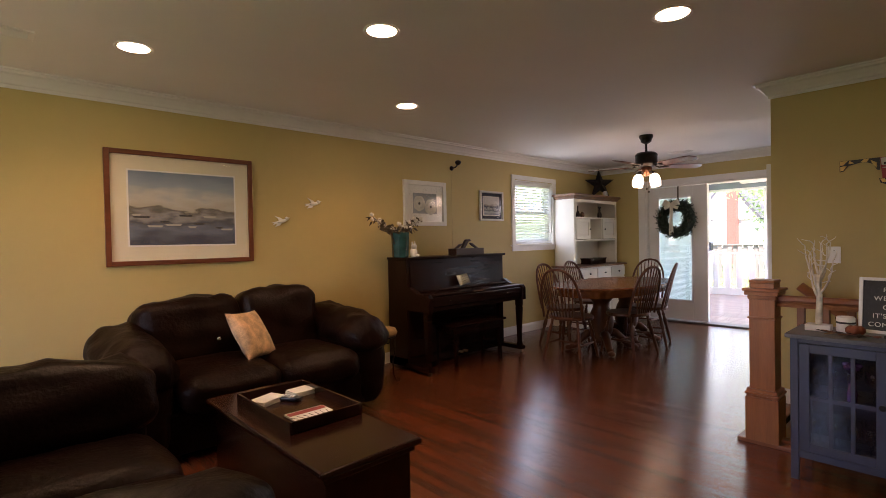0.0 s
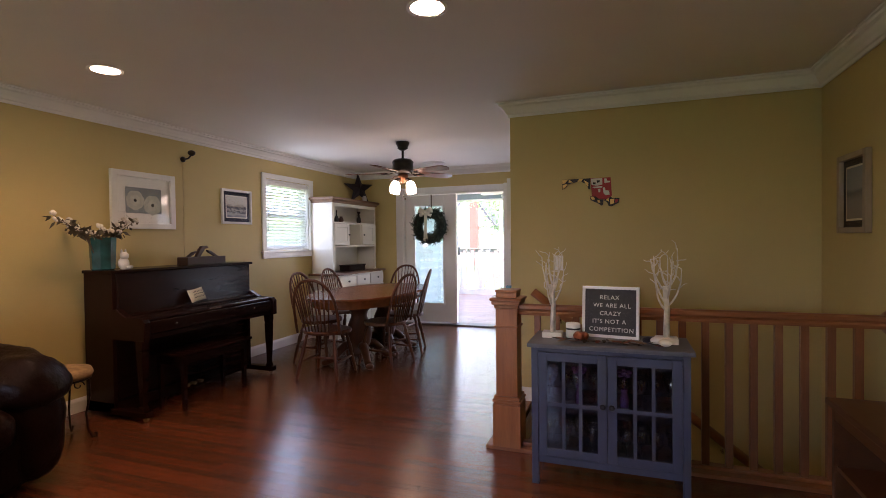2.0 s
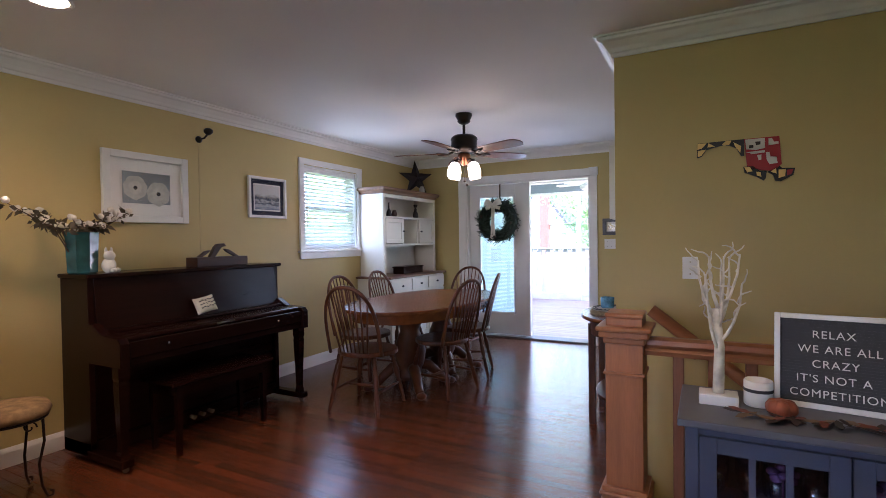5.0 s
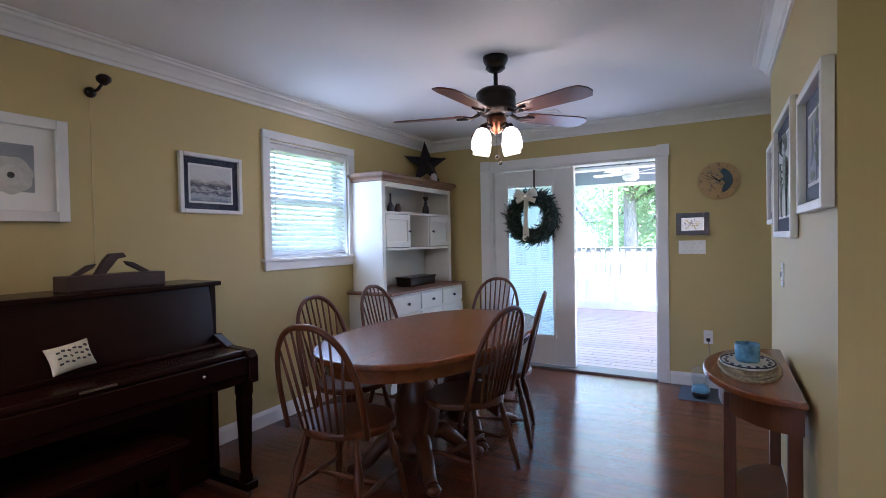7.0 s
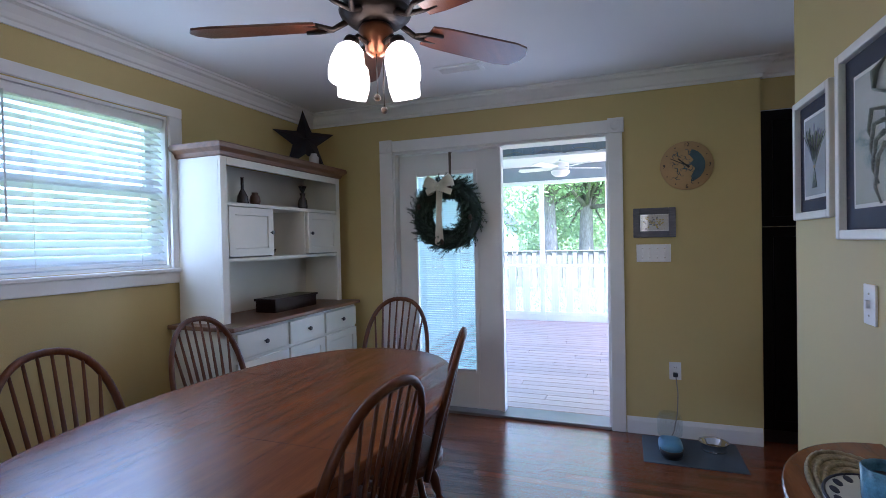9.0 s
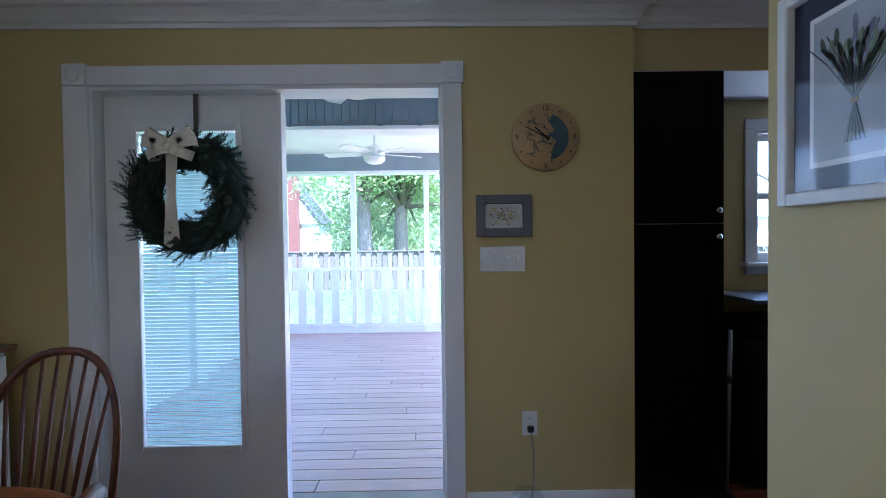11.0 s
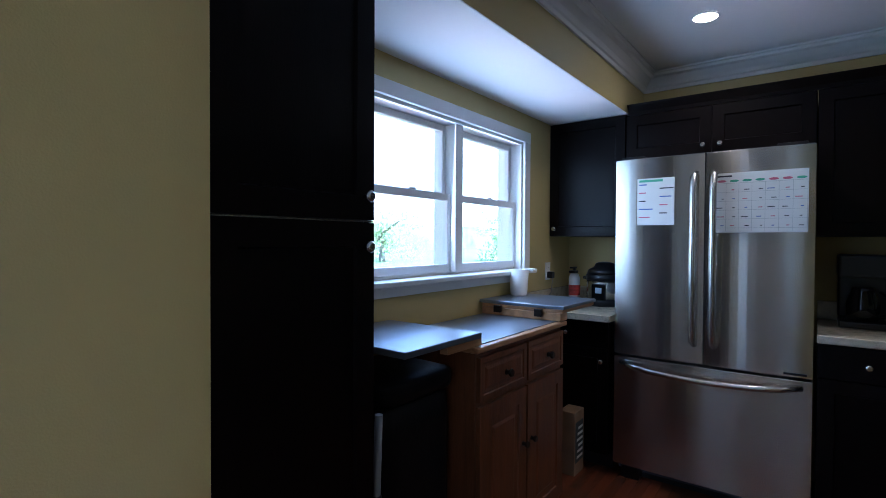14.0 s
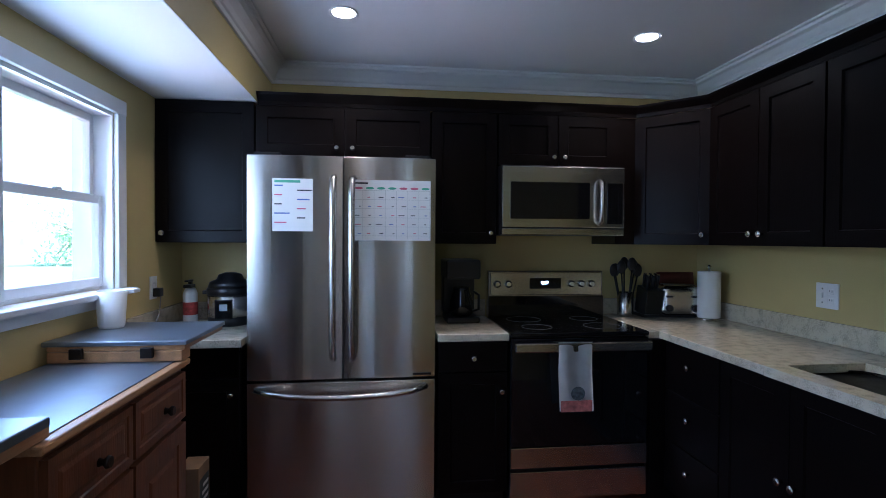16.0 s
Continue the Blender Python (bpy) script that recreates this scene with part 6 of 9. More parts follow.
# wreath on the shut leaf
WC = Vector((DX - 0.10, 2.968, 1.535))
wr = thing("door_wreath", WC, "dark evergreen wreath with a cream ribbon on the door", "wreath")
part("hanger", B((DX - 0.018, DX - 0.014, 2.96, 2.98, 1.72, 2.02), (DX - 0.018, DX + 0.03, 2.96, 2.98, 2.02, 2.024)), mat("brown_strap", (0.10, 0.08, 0.06), 0.5, 0.3), wr)
part("ring", tube(bmesh.new(), [WC + 0.198 * Vector((0, math.cos(a), math.sin(a))) for a in (2 * math.pi * i / 32 for i in range(32))], 0.072, 8, close=True), mat("wreath_core", (0.018, 0.028, 0.018), 0.9), wr)
rg = random.Random(77)
vs_, fs_ = [], []
for grp in range(48):
    for q in range(9):
        a = 2 * math.pi * (grp + rg.random()) / 48
        th = rg.uniform(-2.6, 2.6)
        rad = Vector((0, math.cos(a), math.sin(a)))
        tan = Vector((0, -math.sin(a), math.cos(a)))
        face = rad * math.sin(th) + Vector((-1, 0, 0)) * max(0.0, math.cos(th))
        c = WC + rad * 0.20 + face * rg.uniform(0.04, 0.065)
        d = (face * rg.uniform(0.35, 1.0) + tan * rg.uniform(0.3, 1.1) + Vector((-rg.random() * 0.5, 0, 0))).normalized()
        if c.x + d.x * 0.1 > DX - 0.02:
            d.x = -abs(d.x)
        side = d.orthogonal().normalized()
        length = rg.uniform(0.05, 0.095)
        for n in range(26):
            f = n / 26
            p = c + d * length * f
            spin = Matrix.Rotation(n * 2.4, 3, d) @ side
            tip = p + (spin + d * 0.9).normalized() * rg.uniform(0.022, 0.036) * (1.1 - 0.5 * f)
            wd = d.cross(spin).normalized() * 0.003
            o = len(vs_)
            vs_ += [tuple(p - wd), tuple(p + wd), tuple(tip)]
            fs_.append((o, o + 1, o + 2))
me = bpy.data.meshes.new("fir_needles")
me.from_pydata(vs_, [], fs_)
me.materials.append(mat("fir_green", (0.028, 0.050, 0.026), 0.6, 0, 0.4, 30, island=0.35))
ob = new("fir_needles", me)
ob.parent = wr
ob.matrix_parent_inverse = WORLD_OF[wr.name].inverted()
tagged(ob, kind="stuff")
CONE = mat("pine_cone", (0.05, 0.03, 0.018), 0.7, 0, 0.4, 40, 0.3)
for k in range(4):
    a = k * 1.5 + 0.3
    part("pine_cone", ball(bmesh.new(), WC + Vector((-0.085, 0.21 * math.cos(a), 0.21 * math.sin(a))), 0.018, 8, (1, 1, 1.3)), CONE, wr)
RIB = mat("cream_ribbon", (0.62, 0.57, 0.44), 0.7, 0, 0.12, 20, 0.1, 60)
BX, BY, BZ = DX - 0.205, 2.995, 1.735
for sy, sz, L in ((1, 0.25, 0.12), (-1, 0.25, 0.12), (1, 0.75, 0.10), (-1, 0.75, 0.10), (1, -0.4, 0.10), (-1, -0.4, 0.10)):
    pts = [Vector((BX + 0.035 * math.sin(th), BY + sy * L * (0.5 - 0.5 * math.cos(th)), BZ + sz * L * (0.5 - 0.5 * math.cos(th)))) for th in (math.pi * 2 * i / 14 for i in range(15))]
    tmp = bmesh.new()
    w = Vector((0, -sz, sy)).normalized() * 0.022
    va = [(tmp.verts.new(p - w), tmp.verts.new(p + w)) for p in pts]
    for (a, b), (c, d2) in zip(va, va[1:]):
        tmp.faces.new((a, b, d2, c)).smooth = True
    part("bow_loop", tmp, RIB, wr, "cream ribbon loop")
part("bow_knot", ball(bmesh.new(), (BX - 0.01, BY, BZ), 0.022, 10), RIB, wr, "cream ribbon knot")
tmp = bmesh.new()
pts = [(BY - 0.026, BZ), (BY + 0.026, BZ), (BY + 0.03, BZ - 0.2), (BY + 0.045, BZ - 0.42), (BY + 0.018, BZ - 0.44), (BY - 0.025, BZ - 0.40), (BY - 0.012, BZ - 0.2)]
slab(tmp, pts, 0, 0.002)
part("ribbon_tail", join(bmesh.new(), tmp, Matrix(((0, 0, 1, BX + 0.015), (1, 0, 0, 0), (0, 1, 0, 0), (0, 0, 0, 1)))), RIB, wr)

# clock
ck = thing("wall_clock", (EAST, 1.315, 1.63), "round cream wall clock with a teal bay chart", "clock")
CY, CZ, CR = 1.314, 1.790, 0.158
CK = Matrix(((0, 0, -1, EAST), (-1, 0, 0, CY), (0, 1, 0, CZ), (0, 0, 0, 1)))
part("case", lathe(bmesh.new(), [(CR, 0.001), (CR, 0.014), (CR - 0.004, 0.018), (0.02, 0.018)], CK, 48), mat("cream_clock_wood", (0.44, 0.285, 0.12), 0.5, 0, 0.1, 8), ck)
TEALP = mat("teal_chart", (0.05, 0.095, 0.115), 0.6, 0, 0.25, 12)
part("chart_water", slab(bmesh.new(), [(0.108 * math.cos(a), 0.108 * math.sin(a)) for a in (-1.25 + 2.5 * i / 24 for i in range(25))] + [(0.015, 0.07), (0.04, 0.035), (0.02, 0.01), (0.05, -0.02), (0.03, -0.06)], 0.0182, 0.0188, m=CK), TEALP, ck)
rg = random.Random(15)
for k in range(15):
    x, y = rg.uniform(-0.08, 0.03), rg.uniform(-0.10, 0.10)
    bm = bmesh.new()
    for j in range(3):
        a = rg.uniform(0, 6.3)
        tube(bm, [CK @ Vector((x, y, 0.0187)), CK @ Vector((x + 0.015 * math.cos(a), y + 0.015 * math.sin(a), 0.0187)), CK @ Vector((x + 0.03 * math.cos(a + 0.6), y + 0.03 * math.sin(a + 0.6), 0.0187))], [0.004, 0.003, 0.001], 5, flat=0.25)
    part("river", bm, TEALP, ck)


def text_mesh(name, body, size, m, material, parent, align="CENTER"):
    cu = bpy.data.curves.new(name, "FONT")
    cu.body, cu.align_x, cu.align_y, cu.size, cu.extrude = body, align, "CENTER", size, 0.0004
    tob = bpy.data.objects.new("text_tmp", cu)
    scene.collection.objects.link(tob)
    bpy.context.view_layer.update()
    me = bpy.data.meshes.new_from_object(tob.evaluated_get(bpy.context.evaluated_depsgraph_get()))
    bpy.data.objects.remove(tob)
    me.transform(m)
    me.materials.append(material)
    ob = new(name, me)
    ob.parent = parent
    ob.matrix_parent_inverse = WORLD_OF.get(parent.name, Matrix.Identity(4)).inverted()
    return ob


for body, x, y in (("12", 0, 0.135), ("3", 0.135, 0), ("6", 0, -0.135), ("9", -0.135, 0)):
    text_mesh("numeral", body, 0.034, CK @ Matrix.Translation((x, y, 0.0187)), INK, ck)
for k in range(12):
    if k % 3:
        a = k * math.pi / 6
        part("hour_mark", lathe(bmesh.new(), [(0.004, 0.018), (0.004, 0.0192)], CK @ Matrix.Translation((0.135 * math.sin(a), 0.135 * math.cos(a), 0)), 10), INK, ck)
for ang, L, w in ((-63, 0.11, 0.004), (-48, 0.07, 0.006)):
    a = math.radians(ang)
    tmp = bmesh.new()
    slab(tmp, [(-w, -0.02), (w, -0.02), (w * 0.5, L), (-w * 0.5, L)], 0.0215, 0.0225)
    part("clock_hand", join(bmesh.new(), tmp, CK @ Matrix.Rotation(-a, 4, "Z")), BLACK, ck)
part("hub", lathe(bmesh.new(), [(0.007, 0.018), (0.007, 0.025)], CK, 12), BLACK, ck)

GREY_FRAME = mat("grey_weathered_frame", (0.135, 0.13, 0.15), 0.5, 0, 0.2, 20, 0.15, 40, (1, 1, 8))
mp_ = framed("framed_map", EAST, "x-", 1.383, 1.643, 1.327, 1.523, 0.042, 0.03, GREY_FRAME, PAPER, 0.006, mat("map_paper", (0.62, 0.60, 0.55), 0.7, 0, 0.05, 20), "small map in a weathered grey frame", None)
rg = random.Random(6)
SPECK = [mat("map_yellow", (0.45, 0.36, 0.12), 0.7), mat("map_grey", (0.22, 0.22, 0.22), 0.7)]
for k in range(64):
    y, zz = 1.513 + rg.gauss(0, 0.036) * -1, 1.425 + rg.gauss(0, 0.018)
    if abs(y - 1.513) < 0.075 and abs(zz - 1.425) < 0.042:
        part("map_mark", B((EAST - 0.0126, EAST - 0.0121, y - 0.005, y + 0.005, zz - 0.003, zz + 0.004)), SPECK[k % 2], mp_)

# cord and pet feeder
single("feeding_mat", B((7.09, 7.51, 1.06, 1.61, 0.0, 0.006, 0.002)), mat("slate_rubber_mat", (0.055, 0.075, 0.10), 0.7, 0, 0.15, 12, 0.1, 90), "slate blue rubber mat under the pet bowls", "mat")
pf = thing("water_dispenser", (7.30, 1.45, 0.006), "clear bottle pet water dispenser with a blue base", "pet fountain")
part("base", cushion(bmesh.new(), 7.19, 7.38, 1.385, 1.515, 0.006, 0.075, r=0.03, puff=0.004, wrinkle=0, n=8), mat("blue_plastic", (0.10, 0.24, 0.36), 0.35), pf)
part("bowl", lathe(bmesh.new(), [(0.055, 0.007), (0.065, 0.03), (0.068, 0.055), (0.06, 0.055), (0.05, 0.03)], Matrix.Translation((7.20, 1.45, 0)), 20), BLACK, pf)
part("bottle", lathe(bmesh.new(), [(0.06, 0.075), (0.072, 0.10), (0.074, 0.19), (0.06, 0.225), (0.03, 0.235)], Matrix.Translation((7.33, 1.45, 0)), 24), glass("clear_plastic", (0.93, 0.96, 0.97), gloss=0.10), pf)
part("plug", B((EAST - 0.035, EAST - 0.0096, 1.382, 1.412, 0.405, 0.432, 0.004)), BLACK, pf)
part("cable", tube(bmesh.new(), [(EAST - 0.03, 1.395, 0.405), (EAST - 0.035, 1.385, 0.30), (EAST - 0.05, 1.39, 0.18), (EAST - 0.12, 1.42, 0.07), (EAST - 0.17, 1.45, 0.04)], 0.0035, 6), mat("grey_cable", (0.25, 0.24, 0.22), 0.5), pf)
pbow = lathe(bmesh.new(), [(0.07, 0.006), (0.065, 0.012), (0.075, 0.055), (0.085, 0.06), (0.07, 0.055), (0.058, 0.02)], Matrix.Translation((7.38, 1.20, 0)), 24)
single("pet_bowl", pbow, CHROME, "round steel pet bowl on the rubber mat", "bowl")

# half-round console table
cs = thing("console_table", (5.15, 1.2, 0), "half-round oak console table against the partition wall", "table")
hm = [(5.165 + 0.45 * math.cos(a), 1.045 + 0.325 * math.sin(a) ** 0.9) for a in (math.pi * k / 36 for k in range(37))]
part("tabletop", slab(bmesh.new(), hm, 0.735, 0.76, 0.007, seg=3), TABLE_WOOD, cs)
hm2 = [(5.16 + 0.40 * math.cos(a), 1.05 + 0.26 * math.sin(a) ** 0.9) for a in (math.pi * k / 30 for k in range(31))]
part("apron", slab(bmesh.new(), hm2, 0.63, 0.735), CHAIR_WOOD, cs)
hm3 = [(5.16 + 0.36 * math.cos(a), 1.05 + 0.22 * math.sin(a) ** 0.9) for a in (math.pi * k / 30 for k in range(31))]
part("lower_shelf", slab(bmesh.new(), hm3, 0.20, 0.222, 0.005), CHAIR_WOOD, cs)
for x, y in ((4.79, 1.075), (5.53, 1.075), (4.97, 1.27), (5.35, 1.27)):
    part("leg", B((x - 0.022, x + 0.022, y - 0.022, y + 0.022, 0.0, 0.70, 0.004)), CHAIR_WOOD, cs)
rn = [(5.20 + 0.30 * math.cos(a), 1.195 + 0.118 * math.sin(a)) for a in (2 * math.pi * k / 40 for k in range(40))]
STRAW = mat("woven_seagrass", (0.30, 0.25, 0.16), 0.9, 0, 0.35, 70, 0.6, 160)
pm = thing("placemat", (5.16, 1.2, 0.76), "oval braided seagrass mat on the console table", "placemat")
part("weave", slab(bmesh.new(), rn, 0.76, 0.764, 0.0015), STRAW, pm)
for r in range(7):
    f = 1 - r * 0.13
    part("braid", tube(bmesh.new(), [(5.20 + 0.295 * f * math.cos(a), 1.195 + 0.113 * f * math.sin(a), 0.7655 + 0.0012 * math.sin(a * 40)) for a in (2 * math.pi * k / 90 for k in range(90))], 0.0062, 6, close=True), STRAW, pm)
WB = mat("blue_white_glaze", (0.10, 0.26, 0.42), 0.2, 0, 0.75, 26, fine=0.3)
pt = thing("china_plate", (5.19, 1.2, 0.77), "white oval plate with dark painted rim", "plate")
part("plate", slab(bmesh.new(), oval(5.19, 1.20, 0.14, 0.105, 40), 0.772, 0.782, 0.003), mat("white_china", (0.62, 0.64, 0.62), 0.25), pt)
rg = random.Random(3)
for k in range(16):
    a = k * 2 * math.pi / 16
    part("rim_leaf", slab(bmesh.new(), oval(5.19 + 0.115 * math.cos(a), 1.20 + 0.083 * math.sin(a), 0.018, 0.008, 8), 0.782, 0.7832), NAVY_MAT, pt)
part("rim", tube(bmesh.new(), [(5.19 + 0.137 * math.cos(a), 1.20 + 0.102 * math.sin(a), 0.782) for a in (2 * math.pi * k / 40 for k in range(40))], 0.0035, 6, close=True), NAVY_MAT, pt)
cc = thing("candle_bowl", (5.19, 1.2, 0.782), "blue and white glazed candle pot on the plate", "candle")
part("pot", lathe(bmesh.new(), [(0.041, 0.783), (0.046, 0.79), (0.048, 0.858), (0.045, 0.860), (0.043, 0.85), (0.040, 0.80)], Matrix.Translation((5.185, 1.20, 0)), 28), WB, cc)
part("wax", lathe(bmesh.new(), [(0.0425, 0.836), (0.01, 0.837)], Matrix.Translation((5.185, 1.20, 0)), 24), NAVY_MAT, cc)
single("wall_card", B((5.37, 5.385, 1.30, 1.305, 0.60, 0.70)), PAPER, "small white card tucked under the console top", "card")

# ---- kitchen ----
w2 = thing("window_2", (WIN_X, -0.69, 1.13), "white double window with two double-hung sashes", "window", kind="structure")
KW0, KW1 = -1.34, -0.04
part("casing", B((WIN_X - 0.02, WIN_X, KW0 - 0.07, KW0, 1.16, 1.93, 0.004), (WIN_X - 0.02, WIN_X, KW1, KW1 + 0.07, 1.16, 1.93, 0.004), (WIN_X - 0.022, WIN_X, KW0 - 0.07, KW1 + 0.07, 1.93, 1.995, 0.004), (WIN_X - 0.014, WIN_X, KW0 - 0.06, KW1 + 0.06, 1.09, 1.135, 0.003)), WHITE, w2)
part("stool", B((WIN_X - 0.06, WIN_X + 0.05, KW0 - 0.09, KW1 + 0.09, 1.135, 1.16, 0.006)), WHITE, w2)
part("lining", B((WIN_X, WIN_X + 0.16, KW0, KW0 + 0.015, 1.16, 1.93), (WIN_X, WIN_X + 0.16, KW1 - 0.015, KW1, 1.16, 1.93), (WIN_X, WIN_X + 0.16, KW0 + 0.015, KW1 - 0.015, 1.915, 1.93), (WIN_X + 0.05, WIN_X + 0.16, KW0 + 0.015, KW1 - 0.015, 1.16, 1.175)), WHITE, w2)
part("mullion", B((WIN_X + 0.01, WIN_X + 0.15, -0.722, -0.658, 1.175, 1.915, 0.003)), WHITE, w2)
for a, b in ((KW0 + 0.015, -0.722), (-0.658, KW1 - 0.015)):
    for z0, z1, xx in ((1.175, 1.565, WIN_X + 0.040), (1.535, 1.915, WIN_X + 0.074)):
        sash = part("sash", B((xx, xx + 0.032, a, a + 0.027, z0, z1, 0.003), (xx, xx + 0.032, b - 0.027, b, z0, z1, 0.003), (xx, xx + 0.032, a + 0.027, b - 0.027, z0, z0 + 0.038, 0.003), (xx, xx + 0.032, a + 0.027, b - 0.027, z1 - 0.034, z1, 0.003)), WHITE, w2)
        g = part("pane", B((xx + 0.014, xx + 0.017, a + 0.027, b - 0.027, z0 + 0.038, z1 - 0.034)), WINDOW_GLASS, sash)
        g.visible_shadow = False
    part("sash_lock", B((WIN_X + 0.03, WIN_X + 0.045, (a + b) / 2 - 0.02, (a + b) / 2 + 0.02, 1.565, 1.575, 0.003)), WHITE, w2)


def knob(parent, p, d):
    """A round nickel knob at p that looks along d ('y+', 'x+', 'x-')."""
    rot = {"y+": Matrix.Rotation(-math.pi / 2, 4, "X"), "x+": Matrix.Rotation(math.pi / 2, 4, "Y"), "x-": Matrix.Rotation(-math.pi / 2, 4, "Y")}[d] if isinstance(d, str) else d
    return part("knob", lathe(bmesh.new(), [(0.0055, 0), (0.0055, 0.012), (0.014, 0.017), (0.0155, 0.023), (0.009, 0.029)], Matrix.Translation(p) @ rot, 16), NICKEL, parent, "round nickel knob")


def shaker(name, parent, m, w, h, t=0.02, rail=0.058):
    """A framed door, w wide and h high, its lower left front corner at m's origin; it looks to -y in m."""
    return part(name, inset_door(w, h, t, rail, 0.009, m), ESPRESSO, parent)


def face_n(x1, y, z0):
    """A front that looks to +y, from x1 leftwards."""
    return Matrix.Translation((x1, y, z0)) @ Matrix.Rotation(math.pi, 4, "Z")


def face_e(x, y0, z0):
    """A front that looks to +x."""
    return Matrix.Translation((x, y0, z0)) @ Matrix.Rotation(math.pi / 2, 4, "Z")


UPY, BASEY = -1.74, -1.47
U0, U1 = 1.362, 2.09
LBL_U, LBL_B = "espresso brown wall cabinet with framed doors", "espresso brown base cabinet with a framed door"


def upper(x0, x1, z0, z1, doors, knobs, y=UPY, label=LBL_U):
    t = thing("wall_cabinet", ((x0 + x1) / 2, (y + K_SOUTH) / 2, z0), label, "cabinet", "kitchen wall cabinets")
    part("body", B((x0 + 0.001, x1 - 0.001, K_SOUTH + 0.002, y, z0, z1, 0.001)), ESPRESSO, t)
    w = (x1 - x0 - 0.006) / doors
    for k in range(doors):
        a = x0 + 0.003 + k * w
        dd = shaker("door", t, face_n(a + w - 0.0015, y + 0.021, z0 + 0.004), w - 0.003, z1 - z0 - 0.008)
        for kk, kx, kz in knobs:
            if kk == k:
                knob(dd, (a + kx * w, y + 0.022, z0 + kz), "y+")
    return t


upper(7.60, 8.098, U0, SOFFIT - 0.003, 1, [(0, 0.92, 0.05)])
upper(6.668, 7.598, 1.825, U1, 2, [(0, 0.91, 0.045), (1, 0.09, 0.045)], label="espresso brown cabinet over the refrigerator")
upper(6.295, 6.666, U0, U1, 1, [(0, 0.10, 0.06)])
upper(5.595, 6.293, 1.80, U1, 2, [(0, 0.91, 0.05), (1, 0.09, 0.05)], label="espresso brown cabinet over the microwave")
DGA, DGB = (5.47, UPY), (5.19, -1.46)
dc = thing("corner_wall_cabinet", (5.2, -1.75, U0), "espresso brown diagonal corner wall cabinet", "cabinet", "kitchen wall cabinets")
part("body", slab(bmesh.new(), [(5.593, K_SOUTH + 0.002), (5.593, UPY), DGA, DGB, (K_WEST + 0.002, -1.46), (K_WEST + 0.002, K_SOUTH + 0.002)], U0, U1), ESPRESSO, dc)
dl = math.hypot(DGA[0] - DGB[0], DGA[1] - DGB[1])
dgm = Matrix.Translation((DGA[0] + 0.015, DGA[1] + 0.015, U0 + 0.004)) @ Matrix.Rotation(math.radians(135), 4, "Z")
dd = shaker("door", dc, dgm, dl, U1 - U0 - 0.008)
knob(dd, (DGB[0] + 0.045, DGB[1] - 0.015, U0 + 0.055), Matrix.Rotation(math.radians(45), 4, "Z") @ Matrix.Rotation(math.pi / 2, 4, "Y"))


def upper_w(y0, y1, doors, knobs):
    t = thing("wall_cabinet", (K_WEST + 0.15, (y0 + y1) / 2, U0), LBL_U + " over the counter", "cabinet", "kitchen wall cabinets")
    part("body", B((K_WEST + 0.002, 5.19, y0 + 0.001, y1 - 0.001, U0, U1, 0.001)), ESPRESSO, t)
    w = (y1 - y0 - 0.006) / doors
    for k in range(doors):
        a = y0 + 0.003 + k * w
        dd = shaker("door", t, face_e(5.211, a + 0.0015, U0 + 0.004), w - 0.003, U1 - U0 - 0.008)
        for kk, ky, kz in knobs:
            if kk == k:
                knob(dd, (5.212, a + ky * w, U0 + kz), "x+")


upper_w(-1.458, -0.76, 2, [(0, 0.91, 0.055), (1, 0.09, 0.055)])
upper_w(-0.758, 0.02, 2, [(0, 0.91, 0.055), (1, 0.09, 0.055)])
bm = bmesh.new()
sweep(bm, [(5.195, 0.02), (5.195, -1.455), (5.475, -1.735), (HEAD_X - 0.005, -1.735)], [(-0.0, U1), (0.012, U1), (0.014, U1 + 0.02), (0.04, U1 + 0.05), (0.045, U1 + 0.062), (0.0, U1 + 0.062)])
structure("cabinet_cornice", bm, ESPRESSO, "espresso brown cornice along the wall cabinets", "trim")

# pantry
pa = thing("pantry_cabinet", (7.85, 0.66, 0), "tall espresso brown pantry cabinet with two doors", "cabinet")
part("body", B((EAST + 0.036, WIN_X - 0.002, 0.455, 0.892, 0.10, 2.104, 0.002)), ESPRESSO, pa)
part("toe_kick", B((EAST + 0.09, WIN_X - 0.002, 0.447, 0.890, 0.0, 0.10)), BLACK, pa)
PMX = Matrix.Rotation(-math.pi / 2, 4, "Z")
for z0, z1, kz in ((0.105, 1.375, 1.315), (1.382, 2.10, 1.44)):
    dd = shaker("door", pa, Matrix.Translation((EAST + 0.014, 0.889, z0)) @ PMX, 0.431, z1 - z0)
    knob(dd, (EAST + 0.013, 0.492, kz), "x-")
part("glint_strip", B((EAST + 0.018, EAST + 0.034, 0.459, 0.888, 1.3765, 1.3805)), NICKEL, pa)
br = thing("broom", (7.6, 0.41, 0), "thin grey broom handle leaning beside the pantry", "broom")
part("handle", tube(bmesh.new(), [(7.62, 0.415, 0.04), (7.60, 0.405, 0.86)], 0.011, 8), mat("grey_tube", (0.22, 0.22, 0.24), 0.35, 0.4), br)
part("grip", tube(bmesh.new(), [(7.6075, 0.4085, 0.60), (7.606, 0.408, 0.64)], 0.015, 8), BLACK, br)
part("head", B((7.56, 7.68, 0.39, 0.428, 0.0, 0.05, 0.008)), BLACK, br)


